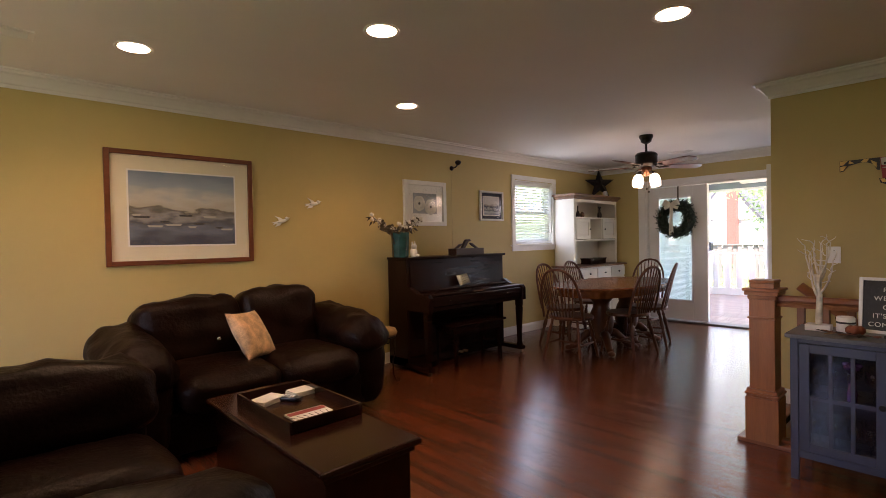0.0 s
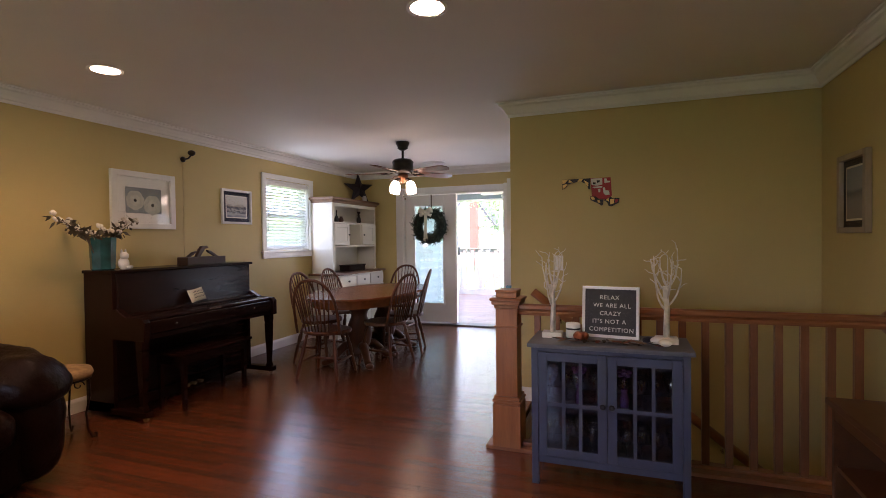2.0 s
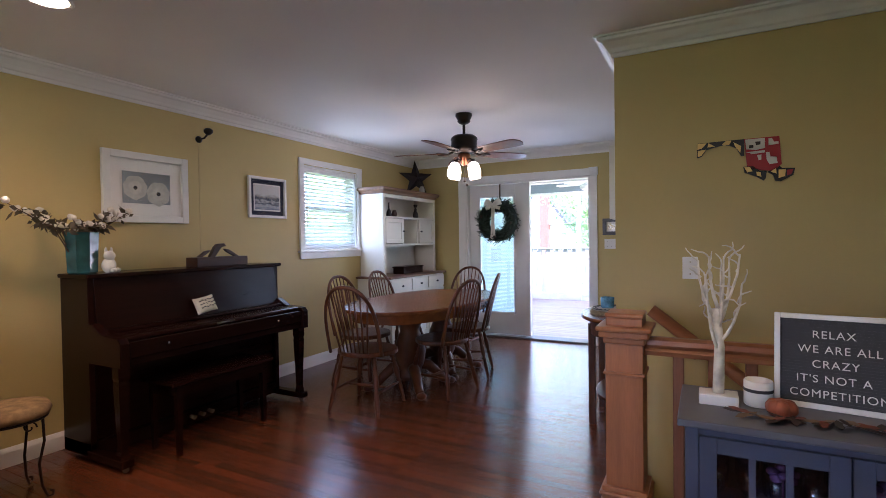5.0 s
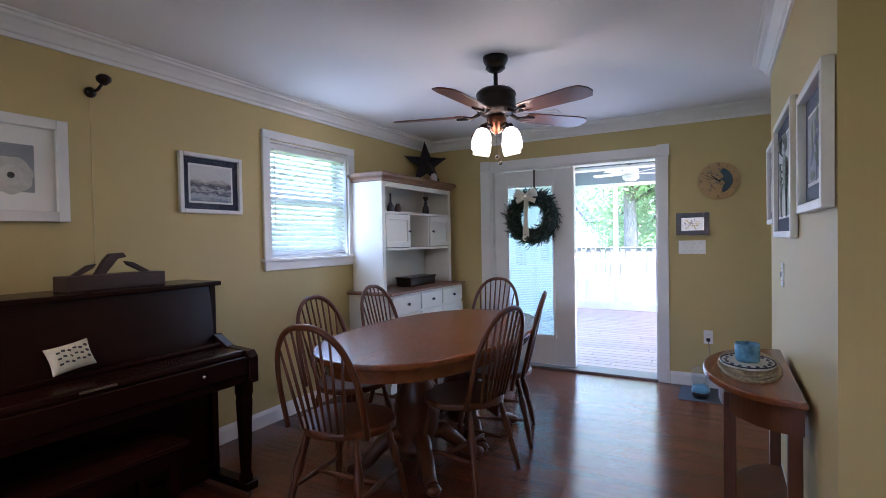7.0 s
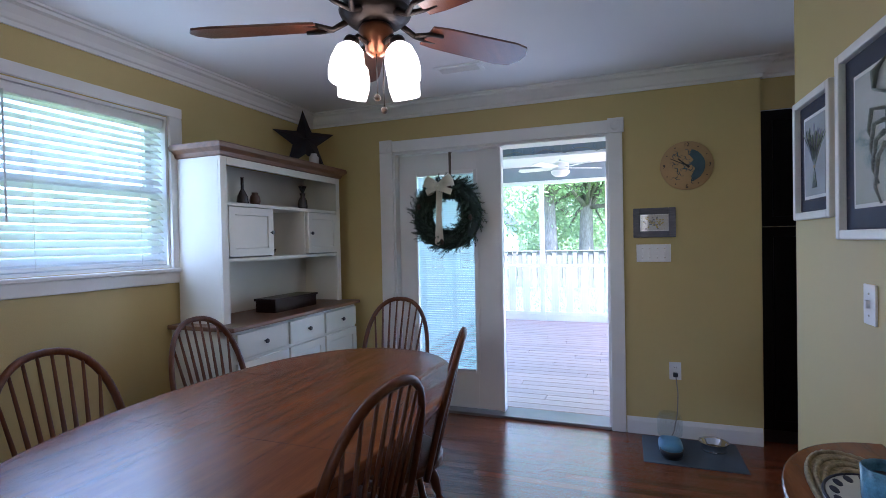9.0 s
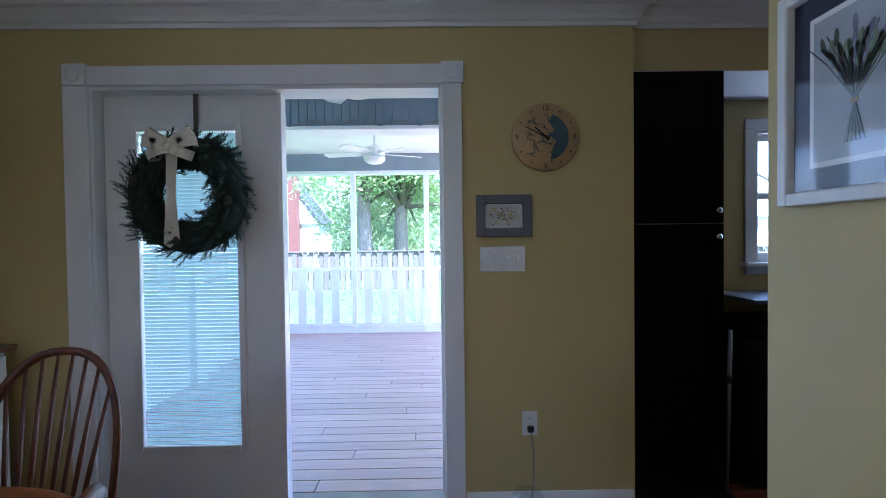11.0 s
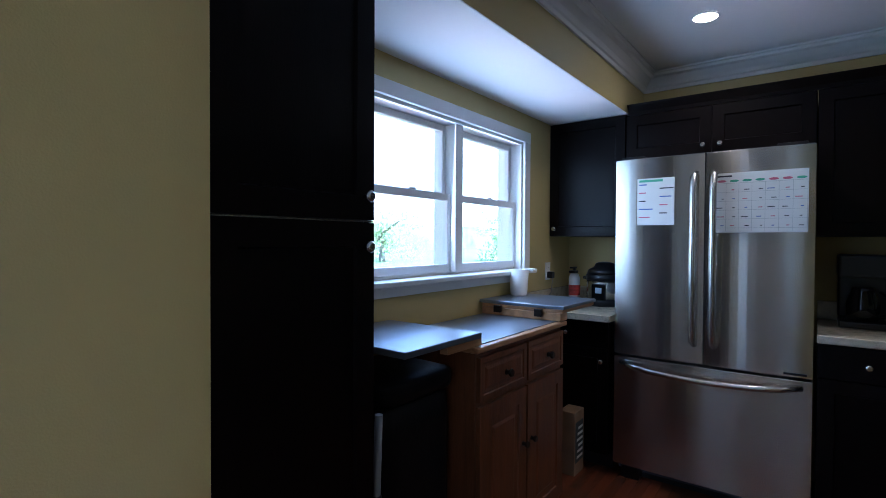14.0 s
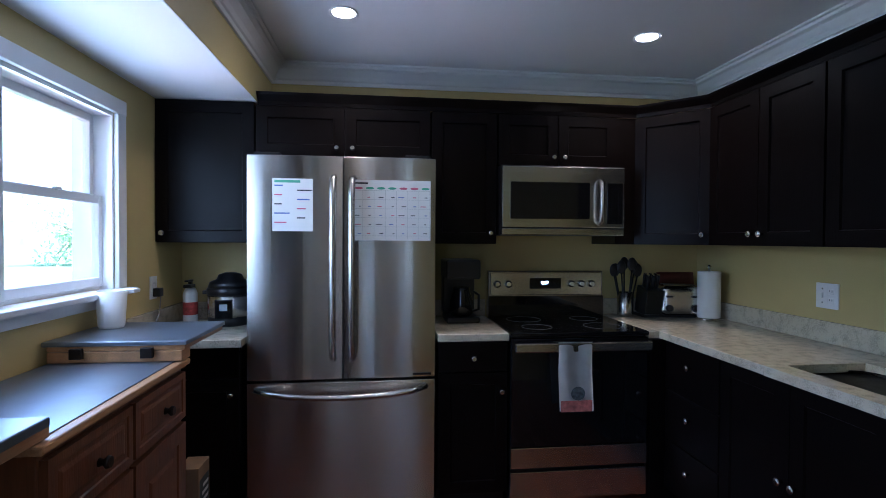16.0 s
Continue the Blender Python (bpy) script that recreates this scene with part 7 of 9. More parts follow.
def base_s(x0, x1, drawer, knobs, label=LBL_B):
    t = thing("base_cabinet", ((x0 + x1) / 2, -1.77, 0), label, "cabinet", "kitchen base cabinets")
    part("body", B((x0 + 0.001, x1 - 0.001, K_SOUTH + 0.002, BASEY, 0.10, 0.872, 0.001)), ESPRESSO, t)
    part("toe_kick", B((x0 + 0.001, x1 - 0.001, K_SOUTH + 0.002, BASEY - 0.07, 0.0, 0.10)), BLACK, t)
    top = 0.868
    if drawer:
        dr = part("drawer", B((x0 + 0.004, x1 - 0.004, BASEY + 0.001, BASEY + 0.021, 0.72, top, 0.002)), ESPRESSO, t)
        knob(dr, ((x0 + x1) / 2 if drawer == 1 else x0 + drawer * (x1 - x0), BASEY + 0.022, 0.79), "y+")
        top = 0.714
    dd = shaker("door", t, face_n(x1 - 0.004, BASEY + 0.021, 0.106), x1 - x0 - 0.008, top - 0.106)
    for kx, kz in knobs:
        knob(dd, (x0 + kx * (x1 - x0), BASEY + 0.022, kz), "y+")


base_s(7.60, 8.098, 1, [(0.08, 0.64)])
base_s(6.295, 6.652, 1, [(0.10, 0.62)])
for k, (y0, y1) in enumerate(((-1.42, -1.0), (-0.998, -0.25), (-0.248, 0.45))):
    t = thing("base_cabinet", (5.17, (y0 + y1) / 2, 0), "espresso brown base cabinet below the sink counter", "cabinet", "kitchen base cabinets")
    part("body", B((K_WEST + 0.002, 5.445, y0 + 0.001, y1 - 0.001, 0.10, 0.872)), ESPRESSO, t)
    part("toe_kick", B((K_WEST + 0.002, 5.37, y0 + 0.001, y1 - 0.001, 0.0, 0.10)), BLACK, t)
    if k == 0:
        for z0, z1 in ((0.62, 0.868), (0.365, 0.614), (0.106, 0.359)):
            dr = part("drawer", B((5.446, 5.466, y0 + 0.004, y1 - 0.004, z0, z1, 0.002)), ESPRESSO, t)
            knob(dr, (5.467, (y0 + y1) / 2, (z0 + z1) / 2 + 0.03), "x+")
    else:
        m2 = (y0 + y1) / 2
        for a, b, ky in ((y0 + 0.003, m2 - 0.0015, m2 - 0.03), (m2 + 0.0015, y1 - 0.003, m2 + 0.03)):
            dd = shaker("door", t, face_e(5.466, a, 0.106), b - a, 0.762)
            knob(dd, (5.467, ky, 0.50), "x+")
structure("corner_filler", B((K_WEST + 0.002, 5.54, K_SOUTH + 0.002, -1.425, 0.0, 0.872)), ESPRESSO, "espresso brown corner panel beside the range", "cabinet")

# worktops
ctop = thing("countertop", (5.2, -0.8, 0.872), "pale speckled granite countertop with a backsplash strip", "countertop")
SK = (5.06, 5.40, -0.72, -0.18)
part("slab", B((K_WEST + 0.001, 5.49, K_SOUTH + 0.001, SK[2], 0.874, 0.912, 0.004), (K_WEST + 0.001, 5.49, SK[3], 0.47, 0.874, 0.912, 0.004), (K_WEST + 0.001, SK[0], SK[2], SK[3], 0.874, 0.912), (SK[1], 5.49, SK[2], SK[3], 0.874, 0.912), (5.49, 5.548, K_SOUTH + 0.001, -1.44, 0.874, 0.912, 0.003)), GRANITE, ctop)
part("backsplash", B((K_WEST + 0.001, K_WEST + 0.021, K_SOUTH + 0.021, 0.47, 0.912, 1.012, 0.003), (K_WEST + 0.001, 5.548, K_SOUTH + 0.001, K_SOUTH + 0.021, 0.912, 1.012, 0.003)), GRANITE, ctop)
ct2 = thing("countertop", (6.47, -1.75, 0.872), "short pale granite countertop beside the range", "countertop")
part("slab", B((6.292, 6.655, K_SOUTH + 0.001, -1.44, 0.874, 0.912, 0.004)), GRANITE, ct2)
part("backsplash", B((6.292, 6.655, K_SOUTH + 0.001, K_SOUTH + 0.021, 0.912, 1.012, 0.003)), GRANITE, ct2)
ct3 = thing("countertop", (7.85, -1.75, 0.872), "pale granite countertop in the window corner", "countertop")
part("slab", B((7.582, WIN_X - 0.001, K_SOUTH + 0.001, -1.40, 0.874, 0.912, 0.004)), GRANITE, ct3)
part("backsplash", B((7.582, WIN_X - 0.021, K_SOUTH + 0.001, K_SOUTH + 0.021, 0.912, 1.012, 0.003), (WIN_X - 0.021, WIN_X - 0.001, K_SOUTH + 0.001, -1.40, 0.912, 1.012, 0.003)), GRANITE, ct3)
sk = thing("kitchen_sink", (5.23, -0.45, 0.7), "undermounted stainless steel kitchen sink", "sink")
bm = bmesh.new()
rim = oval((SK[0] + SK[1]) / 2, (SK[2] + SK[3]) / 2, 0.172, 0.272, 40, 6)
low = oval((SK[0] + SK[1]) / 2, (SK[2] + SK[3]) / 2, 0.15, 0.25, 40, 6)
ra = [bm.verts.new((x, y, 0.885)) for x, y in rim]
rb = [bm.verts.new((x, y, 0.72)) for x, y in low]
for k in range(40):
    bm.faces.new((ra[k], ra[(k + 1) % 40], rb[(k + 1) % 40], rb[k])).smooth = True
bm.faces.new(rb)
bmesh.ops.solidify(bm, geom=bm.faces[:], thickness=0.003)
part("basin", bm, STEEL, sk)

# refrigerator
fr = thing("refrigerator", (7.12, -1.78, 0), "stainless steel french door refrigerator with a bottom freezer", "refrigerator")
FX0, FX1, FYF = 6.668, 7.571, -1.45
part("case", B((FX0 + 0.01, FX1 - 0.01, K_SOUTH + 0.03, FYF - 0.075, 0.03, 1.765, 0.006)), mat("grey_enamel", (0.09, 0.09, 0.095), 0.4), fr)
part("toe_grille", B((FX0 + 0.03, FX1 - 0.03, FYF - 0.12, FYF - 0.09, 0.0, 0.06)), BLACK, fr)


def bowed(x0, x1, z0, z1, y, depth=0.07, bow=0.016):
    """A door front whose face swells slightly outwards."""
    n = 12
    pts = [(x0 + (x1 - x0) * k / n, y - bow + bow * math.sin(math.pi * (0.08 + 0.84 * k / n))) for k in range(n + 1)] + [(x1, y - depth), (x0, y - depth)]
    bm = slab(bmesh.new(), pts[::-1], z0, z1, 0.004)
    for f in bm.faces:
        f.smooth = abs(f.normal.z) < 0.3 and f.normal.y > 0.5
    return bm


mid = (FX0 + FX1) / 2
dr_l = part("fridge_door", bowed(mid + 0.003, FX1, 0.70, 1.785, FYF), STEEL, fr)
dr_r = part("fridge_door", bowed(FX0, mid - 0.003, 0.70, 1.785, FYF), STEEL, fr)
fz = part("freezer_drawer", bowed(FX0, FX1, 0.075, 0.688, FYF), STEEL, fr)
for p, x in ((dr_l, mid + 0.045), (dr_r, mid - 0.045)):
    pts = [(x, FYF - 0.004, 1.68), (x, FYF + 0.035, 1.665), (x, FYF + 0.055, 1.60), (x, FYF + 0.062, 1.24), (x, FYF + 0.055, 0.88), (x, FYF + 0.035, 0.82), (x, FYF - 0.004, 0.805)]
    part("handle", tube(bmesh.new(), pts, 0.0155, 12, flat=1.25), STEEL, p, "curved steel bar handle")
pts = [(FX0 + 0.04 + (FX1 - FX0 - 0.08) * k / 10, FYF + 0.058 - (0.062 if k in (0, 10) else 0.012 if k in (1, 9) else 0), 0.655 - 0.028 * math.sin(math.pi * k / 10)) for k in range(11)]
part("handle", tube(bmesh.new(), pts, 0.0145, 12), STEEL_H, fz, "curved steel bar handle")
part("badge", B((FX0 + 0.02, FX0 + 0.11, FYF - 0.008, FYF - 0.001, 0.712, 0.722)), BLACK, fr)
for x in (FX0 + 0.09, FX1 - 0.09):
    part("hinge_cap", B((x - 0.06, x + 0.06, FYF - 0.10, FYF - 0.02, 1.785, 1.80, 0.004)), BLACK, fr)
    part("foot", B((x - 0.05, x + 0.05, FYF - 0.09, FYF - 0.02, 0.0, 0.07, 0.006)), BLACK, fr)

GREENP, PINKP, BLUEP = mat("green_marker", (0.10, 0.42, 0.25), 0.5), mat("pink_marker", (0.55, 0.13, 0.20), 0.5), mat("blue_marker", (0.10, 0.16, 0.45), 0.5)


def board(name, x0, x1, z0, z1, label):
    t = thing(name, ((x0 + x1) / 2, FYF, z0), label, "whiteboard")
    part("sheet", B((x0, x1, FYF + 0.003, FYF + 0.006, z0, z1)), PAPER, t)
    return t


n1 = board("meal_planner", 7.262, 7.45, 1.42, 1.672, "white magnetic planner sheet on the refrigerator")
part("heading", B((7.32, 7.44, FYF + 0.006, FYF + 0.0066, 1.652, 1.664)), GREENP, n1)
rg = random.Random(8)
for k in range(9):
    x1 = 7.44 if k % 2 == 0 else 7.335
    zz = 1.635 - k * 0.022
    part("writing", B((x1 - rg.uniform(0.03, 0.07), x1, FYF + 0.006, FYF + 0.0066, zz, zz + 0.006)), (BLUEP, INK, PINKP)[k % 3], n1)
n2 = board("wall_calendar", 6.694, 7.085, 1.378, 1.672, "white magnetic calendar sheet with handwritten days")
for k in range(7):
    part("weekday", slab(bmesh.new(), oval(6.72 + 0.0 + k * 0.054, 0, 0.02, 0.006, 12), 0, 0.0006, m=Matrix(((1, 0, 0, 0), (0, 0, 1, FYF + 0.006), (0, 1, 0, 1.632), (0, 0, 0, 1)))), (GREENP, PINKP, PINKP, GREENP, GREENP, GREENP, PINKP)[k], n2)
part("title", B((7.0, 7.07, FYF + 0.006, FYF + 0.0066, 1.652, 1.66)), INK, n2)
for k in range(8):
    x = 6.697 + k * 0.0545
    part("grid_line", B((x, x + 0.0012, FYF + 0.006, FYF + 0.0064, 1.385, 1.622)), mat("pale_grey_line", (0.45, 0.45, 0.45), 0.6), n2)
for k in range(6):
    part("grid_line", B((6.697, 7.08, FYF + 0.006, FYF + 0.0064, 1.40 + k * 0.044, 1.4012 + k * 0.044)), mat("pale_grey_line", (0.45, 0.45, 0.45)), n2)
for k in range(34):
    x, zz = 6.705 + (k % 7) * 0.0545 + rg.uniform(0, 0.012), 1.41 + (k // 7) * 0.044
    part("entry", B((x, x + rg.uniform(0.008, 0.032), FYF + 0.006, FYF + 0.0066, zz, zz + 0.004)), (INK, PINKP, BLUEP, INK)[k % 4], n2)

# range
rx0, rx1 = 5.553, 6.287
rgn = thing("electric_range", (5.92, -1.76, 0), "stainless steel and black glass electric range", "stove")
part("body", B((rx0 + 0.004, rx1 - 0.004, K_SOUTH + 0.03, -1.46, 0.05, 0.895)), BLACK, rgn)
part("cooktop", B((rx0, rx1, K_SOUTH + 0.08, -1.425, 0.895, 0.915, 0.004)), BLACK_GLASS, rgn)
for x, y, r in ((5.73, -1.60, 0.1), (6.10, -1.60, 0.08), (5.73, -1.86, 0.08), (6.10, -1.86, 0.1)):
    part("burner_ring", tube(bmesh.new(), [(x + r * math.cos(a), y + r * math.sin(a), 0.9152) for a in (2 * math.pi * i / 36 for i in range(36))], 0.0012, 5, close=True), mat("grey_ring", (0.10, 0.10, 0.10), 0.4), rgn)
bg_ = part("backguard", B((rx0, rx1, K_SOUTH + 0.03, K_SOUTH + 0.085, 0.915, 1.195, 0.006), (rx0 + 0.01, rx1 - 0.01, K_SOUTH + 0.085, K_SOUTH + 0.098, 1.045, 1.185, 0.004)), STEEL_H, rgn)
part("lower_panel", B((rx0 + 0.002, rx1 - 0.002, K_SOUTH + 0.085, K_SOUTH + 0.10, 0.916, 1.04)), BLACK_GLASS, rgn)
part("display", B((5.83, 6.03, K_SOUTH + 0.098, K_SOUTH + 0.101, 1.085, 1.15, 0.001)), BLACK_GLASS, bg_)
text_mesh("digits", "9:47", 0.026, Matrix(((-1, 0, 0, 5.935), (0, 0, 1, K_SOUTH + 0.1015), (0, 1, 0, 1.12), (0, 0, 0, 1))), glow("blue_digits", (0.45, 0.75, 1.0), 4), bg_)
for x in (6.235, 6.165, 5.765, 5.70, 5.635):
    part("control_knob", lathe(bmesh.new(), [(0.022, 0), (0.021, 0.018), (0.013, 0.022)], Matrix.Translation((x, K_SOUTH + 0.098, 1.115)) @ Matrix.Rotation(-math.pi / 2, 4, "X"), 18), CHROME, bg_)
od = part("oven_door", B((rx0 + 0.003, rx1 - 0.003, -1.46, -1.43, 0.335, 0.885, 0.004)), BLACK_GLASS, rgn)
part("door_trim", B((rx0 + 0.003, rx1 - 0.003, -1.46, -1.428, 0.225, 0.33, 0.004)), STEEL_H, od)
part("handle", B((rx0 + 0.01, rx1 - 0.01, -1.395, -1.37, 0.826, 0.872, 0.006), (rx0 + 0.03, rx0 + 0.06, -1.43, -1.39, 0.835, 0.865), (rx1 - 0.06, rx1 - 0.03, -1.43, -1.39, 0.835, 0.865)), STEEL_H, od, "flat steel oven handle")
part("storage_drawer", B((rx0 + 0.003, rx1 - 0.003, -1.46, -1.432, 0.06, 0.205, 0.004)), STEEL_H, rgn)
tw = thing("dish_towel", (5.94, -1.37, 0.6), "white dish towel with a printed emblem on the oven handle", "towel")
bm = bmesh.new()
tmp = bmesh.new()
nx, nz = 14, 18
grid = []
for i in range(nx + 1):
    col = []
    for j in range(nz + 1):
        u, v = i / nx, j / nz
        drop = v * 0.39
        if drop < 0.05:
            y, zz = -1.382 + 0.025 * math.sin(math.pi * v / 0.11), 0.874 + 0.006 * math.sin(math.pi * v / 0.11)
        else:
            y, zz = -1.364 + 0.008 * math.sin(u * 9 + v * 2), 0.872 - (drop - 0.05)
        if v == 0:
            y, zz = -1.40, 0.86
        col.append(tmp.verts.new((5.885 + 0.17 * u + 0.006 * math.sin(v * 4), y, zz)))
    grid.append(col)
for i in range(nx):
    for j in range(nz):
        tmp.faces.new((grid[i][j], grid[i][j + 1], grid[i + 1][j + 1], grid[i + 1][j])).smooth = True
bmesh.ops.solidify(tmp, geom=tmp.faces[:], thickness=0.003)
join(bm, tmp)
part("cloth", bm, mat("white_cotton", (0.70, 0.69, 0.66), 0.9, 0, 0.06, 20, 0.2, 200), tw)
part("hem_stripe", B((5.892, 6.052, -1.352, -1.350, 0.535, 0.59)), mat("coral_print", (0.50, 0.16, 0.13), 0.9, 0, 0.4, 40), tw)
part("emblem", slab(bmesh.new(), oval(5.965, 0, 0.036, 0.034, 28), 0, 0.0015, m=Matrix(((1, 0, 0, 0), (0, 0, 1, -1.351), (0, 1, 0, 0.625), (0, 0, 0, 1)))), mat("grey_print", (0.10, 0.11, 0.11), 0.9, 0, 0.6, 60), tw)

# microwave
mw = thing("microwave", (5.95, -1.85, 1.41), "stainless steel microwave under the wall cabinet", "microwave")
mx0, mx1 = 5.597, 6.291
part("body", B((mx0, mx1, K_SOUTH + 0.02, -1.66, 1.412, 1.795, 0.003)), BLACK, mw)
fp_ = part("front", B((mx0, mx1, -1.66, -1.62, 1.452, 1.785, 0.004)), STEEL_H, mw)
part("window", B((5.80, 6.245, -1.62, -1.617, 1.50, 1.70, 0.001)), BLACK_GLASS, fp_)
part("control_panel", B((5.61, 5.70, -1.62, -1.617, 1.475, 1.70, 0.001)), BLACK_GLASS, fp_)
part("handle", tube(bmesh.new(), [(5.745, -1.622, 1.71), (5.745, -1.585, 1.695), (5.745, -1.575, 1.60), (5.745, -1.585, 1.49), (5.745, -1.622, 1.475)], 0.014, 10), STEEL, fp_, "curved steel handle")
part("vent_grille", B((mx0, mx1, -1.66, -1.625, 1.412, 1.448, 0.003)), STEEL_H, mw)

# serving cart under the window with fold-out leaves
# blue-grey, part-metal base puts the window's sheen into the black laminate's colour
BK_SHEEN_TOP = mat("black_laminate_window_sheen", (0.18, 0.21, 0.25), 0.34, 0.6, 0.15, 10, spec=1.0)
CART = wood("antique_pine", (0.125, 0.043, 0.015), 0.4, "z", 0.4)
CARTX = wood("antique_pine_edge", (0.40, 0.21, 0.09), 0.4, "y", 0.3)
sv = thing("serving_cart", (7.86, -0.52, 0), "antique pine serving cart with black fold-out top", "cart")
SX0, SX1, SY0, SY1, CT_Z = 7.635, 8.085, -0.93, -0.13, 0.945
part("body", B((SX0 + 0.02, SX1, SY0 + 0.02, SY1 - 0.02, 0.06, CT_Z - 0.025, 0.003)), CART, sv)
part("top_frame", B((SX0 - 0.005, SX1, SY0, SY1, CT_Z - 0.025, CT_Z - 0.003, 0.005)), CARTX, sv)
part("work_surface", B((SX0 + 0.025, SX1 - 0.01, SY0 + 0.015, SY1 - 0.015, CT_Z - 0.003, CT_Z)), BK_SHEEN_TOP, sv)
for y0, y1 in ((SY0 + 0.03, (SY0 + SY1) / 2 - 0.008), ((SY0 + SY1) / 2 + 0.008, SY1 - 0.03)):
    dr = part("drawer", inset_door(y1 - y0, 0.165, 0.018, 0.022, 0.004, Matrix.Translation((SX0 + 0.002, y1, 0.735)) @ PMX, field=0.012), CART, sv)
    part("pull", lathe(bmesh.new(), [(0.012, 0), (0.008, 0.01), (0.017, 0.02), (0.014, 0.028)], Matrix.Translation((SX0 - 0.004, (y0 + y1) / 2, 0.815)) @ Matrix.Rotation(-math.pi / 2, 4, "Y"), 14), IRON, dr)
    dd = part("door", inset_door(y1 - y0, 0.615, 0.018, 0.06, 0.006, Matrix.Translation((SX0 + 0.002, y1, 0.10)) @ PMX, field=0.028), CART, sv)
    ky = y1 - 0.03 if y0 < (SY0 + SY1) / 2 - 0.1 else y0 + 0.03
    part("pull", lathe(bmesh.new(), [(0.010, 0), (0.007, 0.01), (0.015, 0.018), (0.012, 0.026)], Matrix.Translation((SX0, ky, 0.48)) @ Matrix.Rotation(-math.pi / 2, 4, "Y"), 14), IRON, dd)
for x in (SX0 + 0.04, SX1 - 0.05):
    for y in (SY0 + 0.05, SY1 - 0.05):
        part("caster", lathe(bmesh.new(), [(0.02, -0.01), (0.03, -0.006), (0.03, 0.006), (0.02, 0.01)], Matrix.Translation((x, y, 0.03)) @ Matrix.Rotation(math.pi / 2, 4, "Y"), 14), BLACK, sv)
lf = part("leaf", B((SX0 - 0.01, SX1 - 0.005, SY1 - 0.02, 0.27, 0.978, 1.0, 0.004)), BK_SHEEN_TOP, sv, "black leaf folded out to one side")
for x in (SX0 + 0.01, SX1 - 0.06):
    part("support", B((x, x + 0.035, SY1 - 0.05, SY1 + 0.16, CT_Z, 0.977, 0.003)), CARTX, sv)
lf2 = part("leaf", B((SX0 - 0.02, SX1 + 0.008, SY0 - 0.35, SY0 + 0.075, 1.003, 1.02, 0.004)), BK_SHEEN_TOP, sv, "black leaf folded out to the far side")
part("leaf_edge", B((SX0 - 0.012, SX1 - 0.005, SY0 - 0.34, SY0 + 0.068, 0.985, 1.002, 0.003), (SX0 - 0.004, SX1 - 0.01, SY0 + 0.0, SY0 + 0.075, CT_Z + 0.001, 0.984, 0.003)), CARTX, lf2)
for x in (SX0 + 0.09, SX1 - 0.13):
    part("hinge", B((x, x + 0.04, SY0 + 0.074, SY0 + 0.092, 0.962, 0.998, 0.002)), IRON, lf2)
crt = thing("cardboard_box", (7.78, -1.34, 0), "printed cardboard box standing on the floor", "box")
part("carton", B((7.735, 7.83, -1.435, -1.30, 0.0, 0.36, 0.002)), mat("brown_cardboard", (0.28, 0.17, 0.09), 0.8, 0, 0.15, 10), crt)
part("printing", B((7.7345, 7.7349, -1.425, -1.31, 0.07, 0.30)), mat("dark_green_print", (0.04, 0.05, 0.05), 0.7, 0, 0.3, 30), crt)
for k in range(6):
    part("writing", B((7.7336, 7.7343, -1.415, -1.33 - 0.01 * (k % 3), 0.09 + k * 0.033, 0.105 + k * 0.033)), PAPER, crt)

# on the worktops
cup = thing("plastic_pitcher", (8.02, -1.17, 1.02), "white plastic pitcher standing on the black leaf", "pitcher")
part("body", lathe(bmesh.new(), [(0.042, 0), (0.047, 0.01), (0.056, 0.15), (0.052, 0.15), (0.043, 0.012)], Matrix.Translation((8.015, -1.15, 1.02)), 24), PAPER, cup)
part("spout", B((7.945, 8.00, -1.24, -1.185, 1.155, 1.172, 0.004)), PAPER, cup)
ex = thing("fire_extinguisher", (8.0, -1.87, 0.912), "small white fire extinguisher with a red label", "fire extinguisher")
part("cylinder", lathe(bmesh.new(), [(0.036, 0.0), (0.038, 0.01), (0.038, 0.165), (0.026, 0.195), (0.014, 0.20)], Matrix.Translation((7.99, -1.90, 0.912)), 20), PAPER, ex)
part("label", lathe(bmesh.new(), [(0.0386, 0.05), (0.0386, 0.12)], Matrix.Translation((7.99, -1.90, 0.912)), 20, cap=False), mat("red_label", (0.40, 0.05, 0.04), 0.5, 0, 0.4, 60), ex)
part("valve", B((7.97, 8.01, -1.92, -1.85, 1.112, 1.13, 0.003), (7.98, 8.0, -1.92, -1.84, 1.145, 1.155, 0.003), (7.982, 7.998, -1.91, -1.89, 1.10, 1.15)), BLACK, ex)
ip = thing("pressure_cooker", (7.79, -1.86, 0.912), "black and steel electric pressure cooker", "cooker")
IPM = Matrix.Translation((7.765, -1.86, 0.912))
part("base", lathe(bmesh.new(), [(0.10, 0.0), (0.115, 0.01), (0.115, 0.05)], IPM, 28), BLACK, ip)
part("pot", lathe(bmesh.new(), [(0.116, 0.05), (0.116, 0.165)], IPM, 28), STEEL, ip)
part("collar", lathe(bmesh.new(), [(0.118, 0.165), (0.12, 0.18), (0.12, 0.20), (0.115, 0.205)], IPM, 28), BLACK, ip)
part("lid", lathe(bmesh.new(), [(0.115, 0.205), (0.105, 0.235), (0.07, 0.25), (0.06, 0.275), (0.03, 0.285)], IPM, 28), BLACK, ip)
part("panel", B((7.72, 7.81, -1.75, -1.738, 0.955, 1.06, 0.003)), BLACK_GLASS, ip)
part("screen", B((7.745, 7.785, -1.738, -1.7365, 1.0, 1.035)), mat("pale_screen", (0.40, 0.45, 0.50), 0.4), ip)
